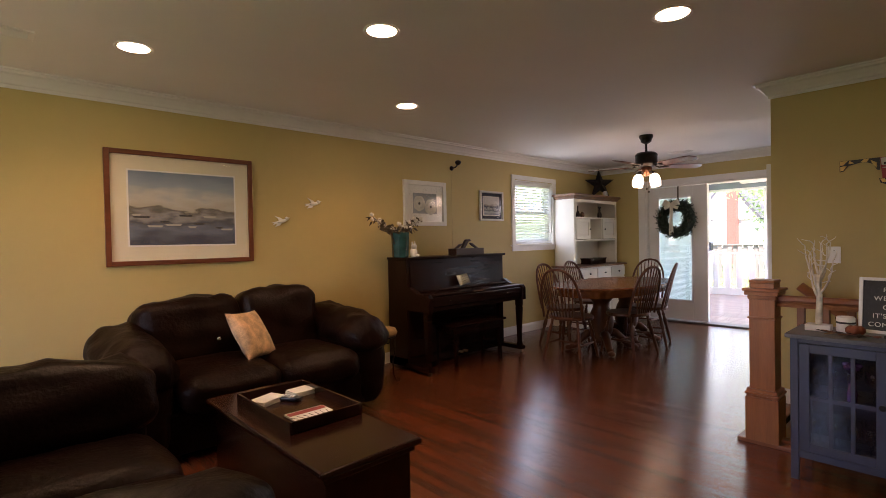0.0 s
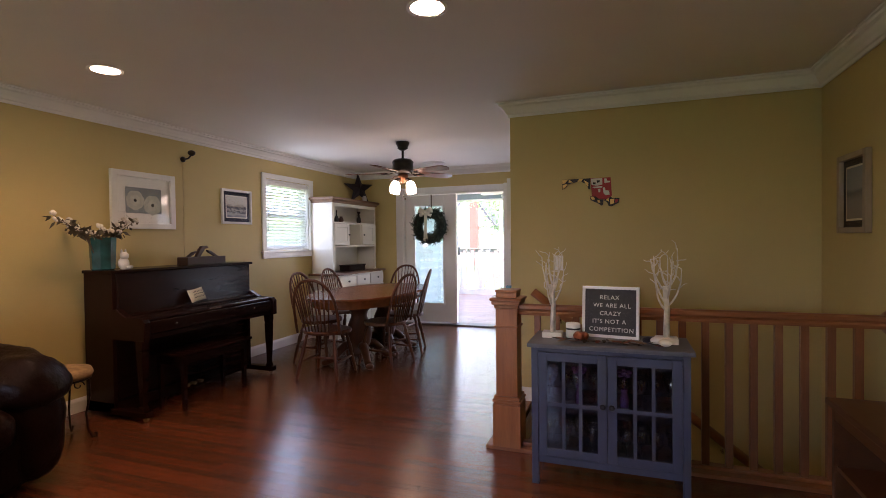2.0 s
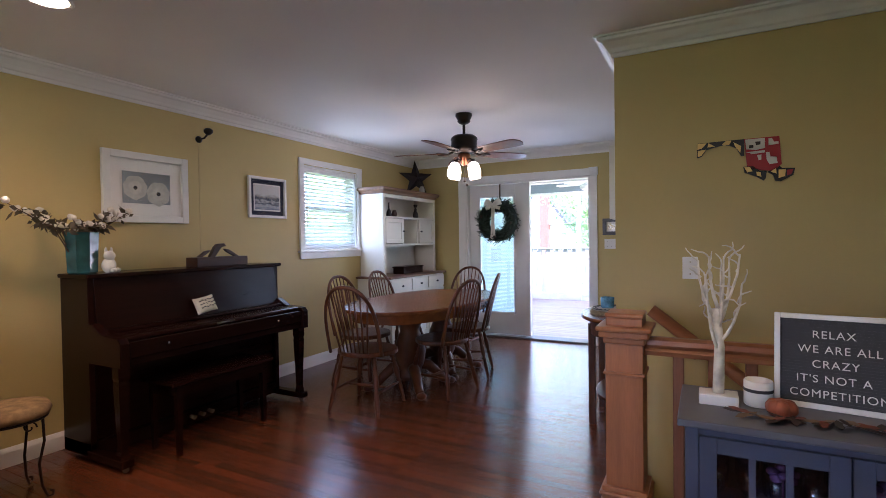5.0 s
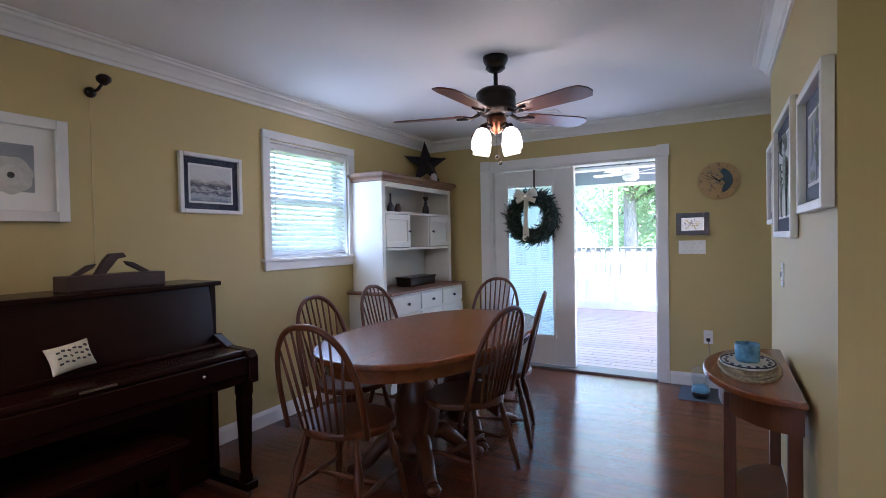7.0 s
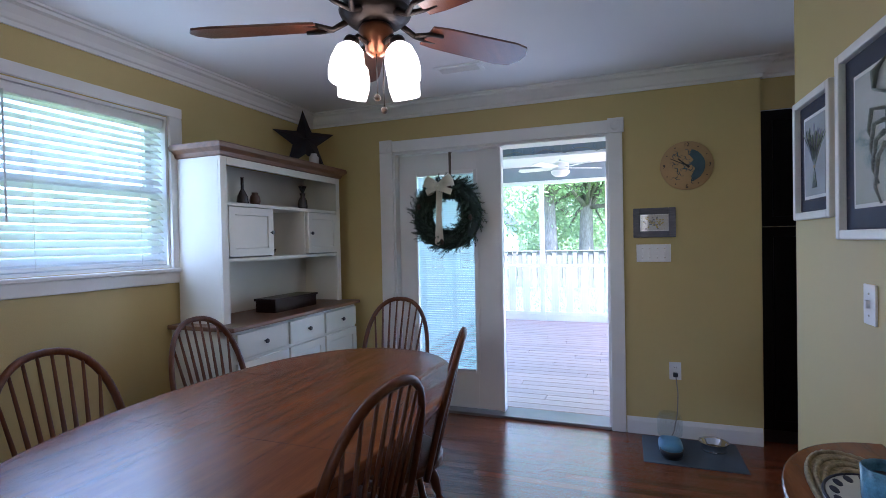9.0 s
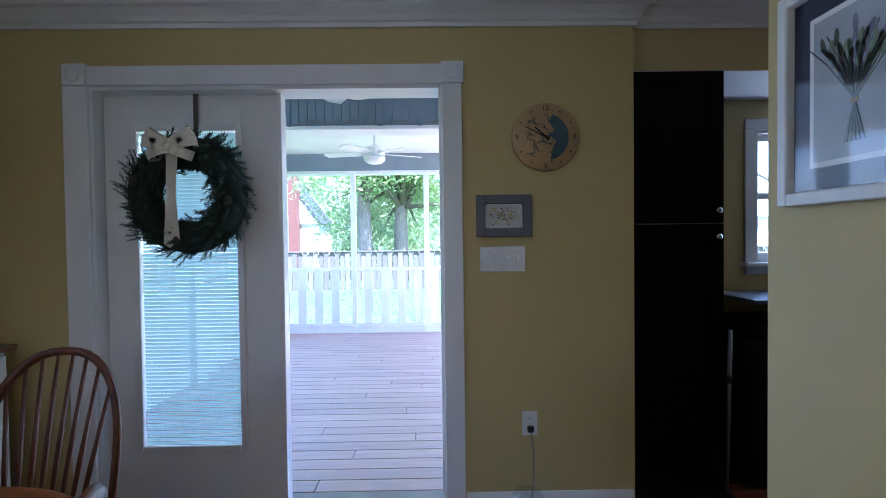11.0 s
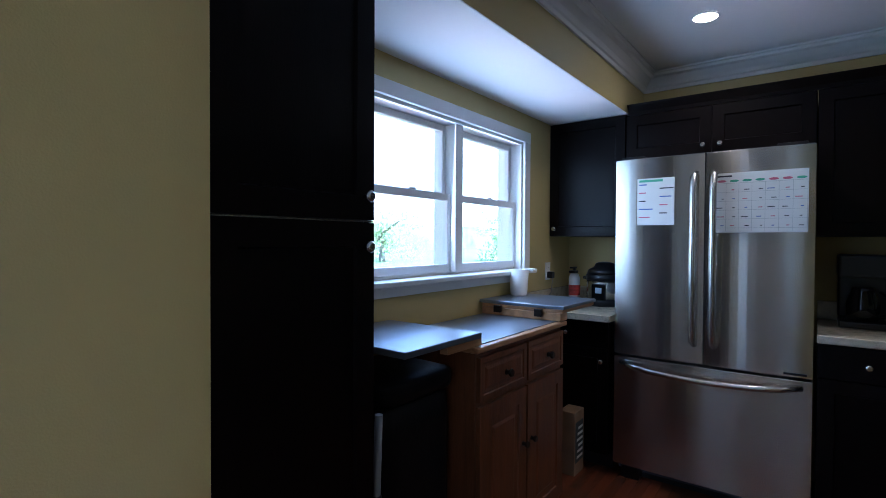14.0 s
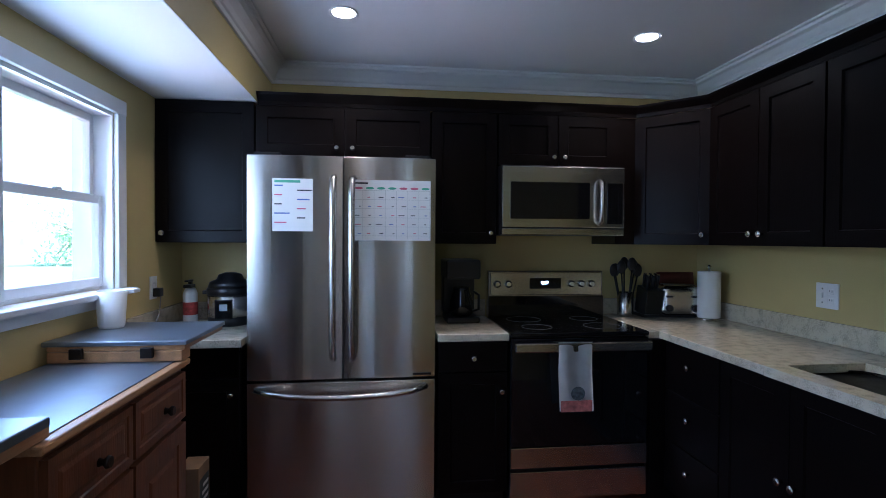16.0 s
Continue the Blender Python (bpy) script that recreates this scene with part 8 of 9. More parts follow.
for x in (7.645, 7.885):
    part("side_grip", B((x - 0.02, x + 0.02, -1.885, -1.835, 1.08, 1.10, 0.004)), BLACK, ip)
cm = thing("coffee_maker", (6.47, -1.9, 0.912), "black drip coffee maker with a glass carafe", "coffee maker")
part("base", B((6.38, 6.57, -1.98, -1.76, 0.912, 0.945, 0.008)), BLACK, cm)
part("column", B((6.38, 6.57, -2.04, -1.94, 0.945, 1.24, 0.008)), BLACK, cm)
part("head", B((6.375, 6.575, -2.04, -1.77, 1.16, 1.27, 0.012)), BLACK, cm)
part("carafe", lathe(bmesh.new(), [(0.055, 0.946), (0.068, 0.96), (0.07, 1.03), (0.048, 1.09), (0.05, 1.11)], Matrix.Translation((6.475, -1.85, 0)), 24), BLACK_GLASS, cm)
part("carafe_handle", tube(bmesh.new(), [(6.415, -1.81, 1.09), (6.385, -1.78, 1.07), (6.385, -1.78, 0.99), (6.415, -1.81, 0.975)], 0.008, 8), BLACK, cm)
part("button_strip", B((6.45, 6.51, -1.77, -1.764, 0.92, 0.936)), CHROME, cm)
uc = thing("utensil_crock", (5.42, -1.97, 0.912), "steel crock holding black cooking utensils", "utensils")
part("crock", lathe(bmesh.new(), [(0.045, 0), (0.048, 0.005), (0.05, 0.15), (0.046, 0.15), (0.045, 0.01)], Matrix.Translation((5.42, -1.95, 0.912)), 24), STEEL, uc)
for k in range(7):
    a = k * 0.9
    p0, p1 = Vector((5.42 + 0.02 * math.cos(a), -1.95 + 0.02 * math.sin(a), 0.93)), Vector((5.42 + 0.075 * math.cos(a), -1.95 + 0.05 * math.sin(a), 1.17 + 0.02 * (k % 3)))
    bm = tube(bmesh.new(), [p0, p1], 0.005, 6)
    ball(bm, p1 + Vector((0, 0, 0.03)), 0.03, 10, (1.0, 0.3, 1.4))
    part("utensil", bm, BLACK, uc)
kb = thing("knife_block", (5.28, -1.93, 0.912), "black knife block with steel-capped handles", "knife block")
bm = bmesh.new()
tmp = B((-0.055, 0.055, -0.07, 0.06, 0, 0.17, 0.006))
join(bm, tmp, pose(5.27, -1.95, 0.925, -12, 0, 0))
box(bm, 5.21, 5.33, -2.02, -1.88, 0.912, 0.93)
part("block", bm, BLACK, kb)
for i in range(3):
    for j in range(2):
        q = pose(5.27, -1.95, 0.925, -12, 0, 0) @ Matrix.Translation((-0.032 + 0.032 * i, -0.03 + 0.04 * j, 0.17))
        hd = part("knife_handle", lathe(bmesh.new(), [(0.009, 0), (0.011, 0.05), (0.010, 0.08)], q, 8), BLACK, kb)
        part("end_cap", lathe(bmesh.new(), [(0.0105, 0.08), (0.009, 0.088)], q, 8), CHROME, hd)
ts = thing("toaster", (5.07, -1.95, 0.912), "brushed steel two-slot toaster with black knobs", "toaster")
TM = pose(5.085, -1.93, 0.912, 0, 0, -14)
part("body", cushion(bmesh.new(), -0.12, 0.12, -0.09, 0.09, 0.012, 0.195, r=0.03, puff=0.004, wrinkle=0, n=8, m=TM), STEEL_H, ts)
part("base", join(bmesh.new(), B((-0.115, 0.115, -0.085, 0.085, 0, 0.014, 0.003)), TM), BLACK, ts)
for dx in (-0.075, 0.075):
    part("dial", lathe(bmesh.new(), [(0.022, 0), (0.022, 0.012), (0.012, 0.016)], TM @ Matrix.Translation((dx, 0.092, 0.06)) @ Matrix.Rotation(-math.pi / 2, 4, "X"), 16), BLACK, ts)
    part("lever", join(bmesh.new(), B((dx - 0.02, dx + 0.02, 0.09, 0.105, 0.125, 0.137, 0.003)), TM), BLACK, ts)
part("slot", join(bmesh.new(), B((-0.09, 0.09, -0.045, -0.015, 0.1965, 0.2), (-0.09, 0.09, 0.015, 0.045, 0.1965, 0.2)), TM), BLACK, ts)
single("cutting_board", cushion(bmesh.new(), -0.13, 0.13, -0.008, 0.008, 0, 0.27, r=0.008, puff=0, wrinkle=0, n=6, m=pose(5.02, -2.03, 0.913, 8, 0, 0)), mat("red_board", (0.10, 0.018, 0.014), 0.45, 0, 0.2), "dark red cutting board leaning against the backsplash", "cutting board")
pt_ = thing("paper_towel_roll", (4.95, -1.75, 0.912), "white paper towel roll on a steel stand", "paper towel")
part("base", lathe(bmesh.new(), [(0.075, 0), (0.075, 0.01), (0.01, 0.014)], Matrix.Translation((4.975, -1.78, 0.912)), 24), STEEL, pt_)
part("roll", lathe(bmesh.new(), [(0.02, 0.016), (0.062, 0.014), (0.064, 0.02), (0.064, 0.285), (0.062, 0.29), (0.02, 0.29)], Matrix.Translation((4.975, -1.78, 0.912)), 32), PAPER, pt_)
part("rod", lathe(bmesh.new(), [(0.006, 0.29), (0.006, 0.31), (0.012, 0.318), (0.006, 0.328)], Matrix.Translation((4.975, -1.78, 0.912)), 12), STEEL, pt_)
chg = thing("plug_adapter", (WIN_X - 0.03, -1.70, 1.10), "black plug with a thin cord in the outlet", "plug")
part("plug", B((WIN_X - 0.045, WIN_X - 0.0096, -1.722, -1.678, 1.085, 1.128, 0.004)), BLACK, chg)
part("cord", tube(bmesh.new(), [(WIN_X - 0.04, -1.70, 1.09), (WIN_X - 0.05, -1.66, 1.0), (WIN_X - 0.05, -1.60, 0.95), (WIN_X - 0.06, -1.65, 0.917)], 0.003, 6), mat("grey_cable", (0.25, 0.24, 0.22)), chg)
BIN_BLACK = mat("matte_black_plastic", (0.006, 0.006, 0.007), 0.5, 0, 0.2, 8, 0.1, 60, spec=0.12)
bn2 = thing("waste_bin", (7.88, 0.08, 0), "black plastic waste bin under the folded-out leaf", "bin")
part("bin", cushion(bmesh.new(), 7.73, 8.05, -0.105, 0.245, 0.0, 0.79, r=0.03, puff=0.0, wrinkle=0, n=8), BIN_BLACK, bn2)
part("lid", cushion(bmesh.new(), 7.72, 8.06, -0.11, 0.25, 0.79, 0.88, r=0.03, puff=0.01, wrinkle=0, n=8), BIN_BLACK, bn2)

# ---- porch ----
DECK_Z, PORCH_X, PORCH_N, PORCH_S, PORCH_CEIL = -0.12, 12.85, 4.35, -3.2, 2.62
PORCH_WHITE = mat("porch_white_paint", (0.80, 0.80, 0.79), 0.5, 0, 0.05, 3, 0.05, 60)
BLUE_GREY = mat("porch_blue_grey", (0.22, 0.27, 0.32), 0.6, 0, 0.1, 3)
DECK_WOOD = wood("brown_deck_board", (0.37, 0.250, 0.203), 0.36, "y", 0.25, 0.1, per_object=0.14)
structure("porch_base", B((EAST + 0.17, PORCH_X, PORCH_S, PORCH_N, -0.45, DECK_Z - 0.03)), SUBFLOOR, "dark framing under the porch deck", "floor")
structure("house_wall_outside", B((EAST + 0.161, EAST + 0.19, 3.46, PORCH_N + 0.3, -0.5, 3.1), (EAST + 0.161, EAST + 0.19, 1.03, 1.77, -0.5, 3.1), (EAST + 0.161, EAST + 0.19, 1.77, 3.46, 2.07, 3.1), (WIN_X + 0.162, WIN_X + 0.19, -3.0, -1.37, -0.5, 3.1), (WIN_X + 0.162, WIN_X + 0.19, -0.02, 1.03, -0.5, 3.1), (WIN_X + 0.162, WIN_X + 0.19, -1.37, -0.02, -0.5, 1.13), (WIN_X + 0.162, WIN_X + 0.19, -1.37, -0.02, 1.95, 3.1)), PORCH_WHITE, "white siding on the outside of the house", "wall")
# the roof spans the bay before the double door; the kitchen window looks past it
PORCH_RS = 0.45
structure("porch_ceiling", B((EAST + 0.19, PORCH_X + 0.3, PORCH_RS, PORCH_N + 0.3, PORCH_CEIL, PORCH_CEIL + 0.12)), PORCH_WHITE, "white boarded porch ceiling", "ceiling")
bm = bmesh.new()
for k in range(42):
    y = PORCH_RS + 0.05 + k * 0.1
    if y < PORCH_N + 0.2:
        box(bm, EAST + 0.2, 9.1, y, y + 0.09, PORCH_CEIL - 0.014, PORCH_CEIL)
structure("porch_ceiling_boards", bm, BLUE_GREY, "blue-grey beadboard on the porch ceiling", "ceiling")
structure("porch_beam_inner", B((9.1, 9.25, PORCH_RS, PORCH_N + 0.2, 2.20, PORCH_CEIL, 0.005)), BLUE_GREY, "blue-grey boxed beam across the porch ceiling", "beam")
bm = bmesh.new()
for k in range(62):
    y = PORCH_RS + 0.06 + k * 0.066
    if y < PORCH_N + 0.12:
        box(bm, 9.091, 9.0995, y, y + 0.058, 2.203, PORCH_CEIL - 0.02)
structure("porch_beam_boards", bm, BLUE_GREY, "blue-grey beadboard facing on the porch beam", "beam")
structure("porch_beam_trim", B((9.06, 9.29, PORCH_RS, PORCH_N + 0.2, 2.17, 2.20, 0.004)), PORCH_WHITE, "white trim under the porch beam", "trim")
structure("porch_beam_outer", B((PORCH_X - 0.08, PORCH_X + 0.08, PORCH_RS, PORCH_N + 0.2, 2.36, PORCH_CEIL, 0.005)), BLUE_GREY, "blue-grey beam along the porch edge", "beam")
structure("porch_beam_side", B((EAST + 0.2, PORCH_X - 0.08, PORCH_N - 0.04, PORCH_N + 0.1, 2.36, PORCH_CEIL, 0.005)), BLUE_GREY, "blue-grey beam along the porch side", "beam")
structure("porch_header_trim", B((PORCH_X - 0.1, PORCH_X + 0.1, PORCH_RS, PORCH_N + 0.2, 2.31, 2.36, 0.004), (EAST + 0.2, PORCH_X - 0.1, PORCH_N - 0.06, PORCH_N + 0.12, 2.31, 2.36, 0.004)), PORCH_WHITE, "white trim under the porch beams", "trim")


def porch_post(x, y, h=0.05, top=2.31):
    t = thing("porch_post", (x, y, DECK_Z), "square white painted porch post", "post", "porch posts")
    part("shaft", B((x - h, x + h, y - h, y + h, DECK_Z, top, 0.004)), PORCH_WHITE, t)
    part("base_trim", B((x - h - 0.012, x + h + 0.012, y - h - 0.012, y + h + 0.012, DECK_Z, DECK_Z + 0.12, 0.004)), PORCH_WHITE, t)


for y in (PORCH_N, 3.10, 1.98):
    porch_post(PORCH_X, y, 0.07 if y == PORCH_N else 0.04)
for x in (11.55, 10.3, 9.1):
    porch_post(x, PORCH_N, 0.10)
lan = thing("porch_lantern", (PORCH_X - 0.12, PORCH_N - 0.05, 1.0), "small black lantern box on the porch corner post", "lantern")
part("box", B((PORCH_X - 0.20, PORCH_X - 0.075, PORCH_N - 0.16, PORCH_N - 0.02, 0.92, 1.12, 0.006)), mat("navy_metal", (0.01, 0.014, 0.03), 0.4), lan)
part("bracket", B((PORCH_X - 0.08, PORCH_X - 0.06, PORCH_N - 0.10, PORCH_N - 0.06, 0.95, 1.05)), BLACK, lan)
rlp = thing("porch_railing", (PORCH_X, 2.6, DECK_Z), "white painted porch railing with wide flat balusters", "railing")
for y0, y1 in ((PORCH_S, 1.94), (2.02, 3.06), (3.14, PORCH_N - 0.07)):
    part("top_rail", B((PORCH_X - 0.05, PORCH_X + 0.05, y0, y1, 0.84, 0.885, 0.005)), PORCH_WHITE, rlp)
    part("bottom_rail", B((PORCH_X - 0.03, PORCH_X + 0.03, y0, y1, DECK_Z + 0.10, DECK_Z + 0.16, 0.004)), PORCH_WHITE, rlp)
    part("kick_board", B((PORCH_X - 0.015, PORCH_X + 0.015, y0, y1, DECK_Z, DECK_Z + 0.10)), PORCH_WHITE, rlp)
bmesh_b = mesh_of("baluster", B((-0.012, 0.012, -0.065, 0.065, DECK_Z + 0.16, 0.84, 0.003)), PORCH_WHITE)
y = PORCH_N - 0.19
while y > -3.0:
    if min(abs(y - 3.10), abs(y - 1.98)) > 0.10:
        ob = new("baluster", bmesh_b)
        ob.parent = rlp
        ob.matrix_parent_inverse = WORLD_OF[rlp.name].inverted()
        ob.location = (PORCH_X, y, 0)
    y -= 0.255
sw_ = thing("porch_side_wall", (10.5, PORCH_N, DECK_Z), "low white panelled wall along the porch side", "wall", kind="structure")
part("panel", B((EAST + 0.2, PORCH_X - 0.07, PORCH_N - 0.03, PORCH_N + 0.03, DECK_Z, 0.80)), PORCH_WHITE, sw_)
part("cap", B((EAST + 0.2, PORCH_X - 0.07, PORCH_N - 0.06, PORCH_N + 0.06, 0.80, 0.84, 0.004)), PORCH_WHITE, sw_)
fairy = thing("string_lights", (9.05, 2.6, 2.22), "string of tiny clear lights along the porch beam", "string lights")
part("wire", tube(bmesh.new(), [(9.045, PORCH_RS + 0.1 * k, 2.215 + 0.025 * math.cos(k * 1.9)) for k in range(40)], 0.004, 5), mat("grey_cable", (0.25, 0.24, 0.22)), fairy)
for k in range(16):
    part("bulb", lathe(bmesh.new(), [(0.008, 0), (0.014, -0.03), (0.010, -0.06), (0.003, -0.07)], Matrix.Translation((9.04, PORCH_RS + 0.12 + 0.2 * k, 2.26)), 8), glass("bulb_glass", (0.9, 0.95, 1.0)), fairy)

rg = random.Random(23)
for k in range(46):
    x, y = 9.32 + 0.9 * rg.random() ** 1.6, PORCH_RS + 0.3 + 3.6 * rg.random()
    L = rg.uniform(0.02, 0.05)
    a = rg.uniform(0, 6.3)
    part("clip", tube(bmesh.new(), [(x, y, PORCH_CEIL), (x + L * math.cos(a), y + L * math.sin(a), PORCH_CEIL - 0.018), (x + 2 * L * math.cos(a), y + 2 * L * math.sin(a), PORCH_CEIL - 0.006)], 0.006, 5), mat("grey_cable", (0.25, 0.24, 0.22)), fairy)


def porch_fan(x, y, zc, rot):
    t = thing("porch_fan", (x, y, PORCH_CEIL), "white porch ceiling fan with a bowl light, at rest", "ceiling fan", "porch ceiling fans")
    part("downrod", lathe(bmesh.new(), [(0.06, PORCH_CEIL), (0.05, PORCH_CEIL - 0.05), (0.014, PORCH_CEIL - 0.06), (0.014, zc + 0.08)], Matrix.Translation((x, y, 0)), 14), PORCH_WHITE, t)
    part("motor", lathe(bmesh.new(), [(0.05, zc + 0.09), (0.12, zc + 0.06), (0.12, zc - 0.02), (0.08, zc - 0.04)], Matrix.Translation((x, y, 0)), 20), PORCH_WHITE, t)
    part("bowl_light", lathe(bmesh.new(), [(0.13, zc - 0.04), (0.125, zc - 0.08), (0.08, zc - 0.115), (0.02, zc - 0.125)], Matrix.Translation((x, y, 0)), 20), PAPER, t)
    for k in range(5):
        tmp = bmesh.new()
        slab(tmp, [(0.12, -0.05), (0.2, -0.065), (0.58, -0.075), (0.62, 0.0), (0.58, 0.075), (0.2, 0.065), (0.12, 0.05)], -0.005, 0.005, 0.002)
        part("blade", join(bmesh.new(), tmp, pose(x, y, zc, 0, 0, rot + 72 * k) @ pose(0, 0, 0, 10, 0, 0)), PORCH_WHITE, t)


porch_fan(8.55, 2.35, 2.39, 28)
porch_fan(11.1, 2.55, 2.33, 10)

# ---- garden ----
G_Z = -0.6
GRASS = mat("lawn", (0.050, 0.105, 0.030), 0.9, 0, 0.35, 1.2, 0.6, 40, fine=0.5)
gm = bmesh.new()
box(gm, PORCH_X - 0.3, 420, -400, 400, G_Z - 0.2, G_Z)
box(gm, -400, PORCH_X - 0.3, PORCH_N + 0.3, 400, G_Z - 0.2, G_Z)
box(gm, -400, PORCH_X - 0.3, -400, -3.2, G_Z - 0.2, G_Z)
box(gm, -400, WEST - 0.3, -3.2, PORCH_N + 0.3, G_Z - 0.2, G_Z)
structure("ground", gm, GRASS, "mown green lawn", "ground")
rg = random.Random(41)
vs_, fs_ = [], []
for k in range(9000):
    x, y = rg.uniform(13.2, 23.5), rg.uniform(-6, 9)
    h, w, a = rg.uniform(0.03, 0.08), 0.008, rg.uniform(0, 6.3)
    dx, dy = w * math.cos(a), w * math.sin(a)
    o = len(vs_)
    vs_ += [(x - dx, y - dy, G_Z), (x + dx, y + dy, G_Z), (x + rg.uniform(-0.02, 0.02), y + rg.uniform(-0.02, 0.02), G_Z + h)]
    fs_.append((o, o + 1, o + 2))
me = bpy.data.meshes.new("grass")
me.from_pydata(vs_, [], fs_)
me.materials.append(GRASS)
tagged(new("grass", me), "short green grass blades on the lawn", "grass", kind="stuff")

fence = thing("garden_fence", (24, 0, G_Z), "weathered grey wooden board fence across the garden", "fence")
FENCE = wood("grey_fence_board", (0.10, 0.095, 0.085), 0.8, "z", 0.25, per_object=0.2)
fb = mesh_of("board", B((-0.012, 0.012, -0.088, 0.088, 0, 1.44, 0.003)), FENCE)
y = -12.0
k = 0
while y < 14:
    ob = new("board", fb)
    ob.parent = fence
    ob.matrix_parent_inverse = WORLD_OF[fence.name].inverted()
    ob.location = (24.0 + (0.02 if k % 2 else -0.02), y, G_Z)
    y += 0.20
    k += 1
for zz in (0.35, 1.25):
    part("rail", B((24.03, 24.08, -12, 14, G_Z + zz, G_Z + zz + 0.09)), FENCE, fence)
part("cap_rail", B((23.94, 24.08, -12, 14, G_Z + 1.44, G_Z + 1.48)), FENCE, fence)

BARK = mat("grey_brown_bark", (0.20, 0.175, 0.15), 0.9, 0, 0.35, 5, 0.8, 18, (4, 4, 0.8))
LEAFM = [mat("leaf_green_light", (0.22, 0.33, 0.14), 0.6, 0, 0.35, 3), mat("leaf_green_mid", (0.19, 0.29, 0.13), 0.6, 0, 0.35, 3), mat("leaf_green_dark", (0.15, 0.23, 0.12), 0.6, 0, 0.35, 3)]

for lm in LEAFM:
    # light shines through the leaves
    ln = lm.node_tree
    lt, lx = ln.nodes.new("ShaderNodeBsdfTranslucent"), ln.nodes.new("ShaderNodeMixShader")
    lt.inputs[0].default_value = (0.46, 0.56, 0.30, 1)
    lx.inputs[0].default_value = 0.5
    ln.links.new(ln.nodes["Principled BSDF"].outputs[0], lx.inputs[1])
    ln.links.new(lt.outputs[0], lx.inputs[2])
    ln.links.new(lx.outputs[0], ln.nodes["Material Output"].inputs[0])


def tree(x, y, trunk_r, trunk_h, crown, n, mi, seed, lean=0.0, leaf=0.16, low=0.0):
    """A tapered trunk with limbs, and a crown of many small leaves in clumps. crown: radius and height."""
    rg = random.Random(seed)
    t = thing("tree", (x, y, G_Z), ("tall garden tree with a thick grey trunk and green crown", "leafy green garden tree behind the fence", "dark green leafy tree in the distance")[mi], "tree")
    cr, chh = crown
    top = Vector((x + lean, y + lean * 0.6, G_Z + trunk_h))
    bm = tube(bmesh.new(), [(x, y, G_Z - 0.05), (x + 0.01, y, G_Z + 0.4), (x + lean * 0.4, y + lean * 0.2, G_Z + trunk_h * 0.5), top, top + Vector((lean, 0.3, chh * 0.5))], [trunk_r * 1.35, trunk_r, trunk_r * 0.85, trunk_r * 0.6, trunk_r * 0.15], 14)
    clumps = []
    for k in range(16):
        a = k * 2.4
        base = Vector((x, y, G_Z)).lerp(top, 0.55 + 0.45 * rg.random())
        end = top + Vector((cr * rg.uniform(0.3, 0.9) * math.cos(a), cr * rg.uniform(0.3, 0.9) * math.sin(a), chh * rg.uniform(-0.25 - low, 0.6)))
        m2 = base.lerp(end, 0.5) + Vector((0, 0, 0.25))
        tube(bm, [base, m2, end], [trunk_r * 0.35, trunk_r * 0.2, trunk_r * 0.05], 7)
        clumps.append((end, rg.uniform(0.22, 0.42) * cr))
        clumps.append((m2 + Vector((0, 0, chh * 0.15)), rg.uniform(0.2, 0.35) * cr))
    part("trunk", bm, BARK, t)
    vs, fs = [], []
    for k in range(n):
        c, r = clumps[k % len(clumps)]
        d = Vector((rg.gauss(0, 1), rg.gauss(0, 1), rg.gauss(0, 0.75))).normalized() * r * rg.random() ** 0.45
        p = c + d
        u = Vector((rg.gauss(0, 1), rg.gauss(0, 1), rg.gauss(0, 1))).normalized()
        v = u.orthogonal().normalized()
        s = leaf * rg.uniform(0.5, 1.3)
        o = len(vs)
        vs += [tuple(p - u * s), tuple(p - v * s * 0.45), tuple(p + u * s), tuple(p + v * s * 0.45)]
        fs.append((o, o + 1, o + 2, o + 3))
    me = bpy.data.meshes.new("crown")
    me.from_pydata(vs, [], fs)
    me.materials.append(LEAFM[mi])
    ob = new("crown", me)
    ob.parent = t
    ob.matrix_parent_inverse = WORLD_OF[t.name].inverted()
    return t


tree(29.0, 5.2, 0.36, 6.0, (4.6, 5.5), 15000, 0, 1, 0.5, 0.13)
tree(31.0, 3.7, 0.40, 5.0, (4.5, 5.0), 14000, 0, 2, -0.2, 0.13, 0.3)
tree(33.0, -2.0, 0.25, 3.4, (4.2, 4.2), 14000, 1, 3, 0.0, 0.13, 0.5)
tree(36.0, -6.5, 0.3, 3.6, (4.8, 5.0), 20800, 1, 4, 0.2, 0.14, 0.5)
tree(48.0, 14.0, 0.35, 4.0, (6.0, 7.0), 12000, 2, 5, 0.0, 0.17, 0.5)
tree(44.0, 5.0, 0.35, 3.5, (6.0, 7.5), 14000, 2, 6, 0.0, 0.18, 0.6)
tree(46.0, -10.0, 0.35, 3.5, (6.5, 7.5), 14000, 2, 7, 0.0, 0.18, 0.6)
tree(30.0, -9.5, 0.28, 3.0, (3.8, 4.0), 18200, 1, 8, 0.0, 0.13, 0.5)
tree(50.0, 24.0, 0.35, 4.0, (6.5, 7.0), 23400, 2, 10, 0.0, 0.18, 0.5)

tree(38.0, -31.0, 0.28, 2.6, (4.4, 3.6), 2600, 2, 13, 0.0, 0.16, 0.5)
tree(30.0, -40.0, 0.28, 2.6, (4.4, 3.6), 2600, 2, 14, 0.0, 0.16, 0.5)

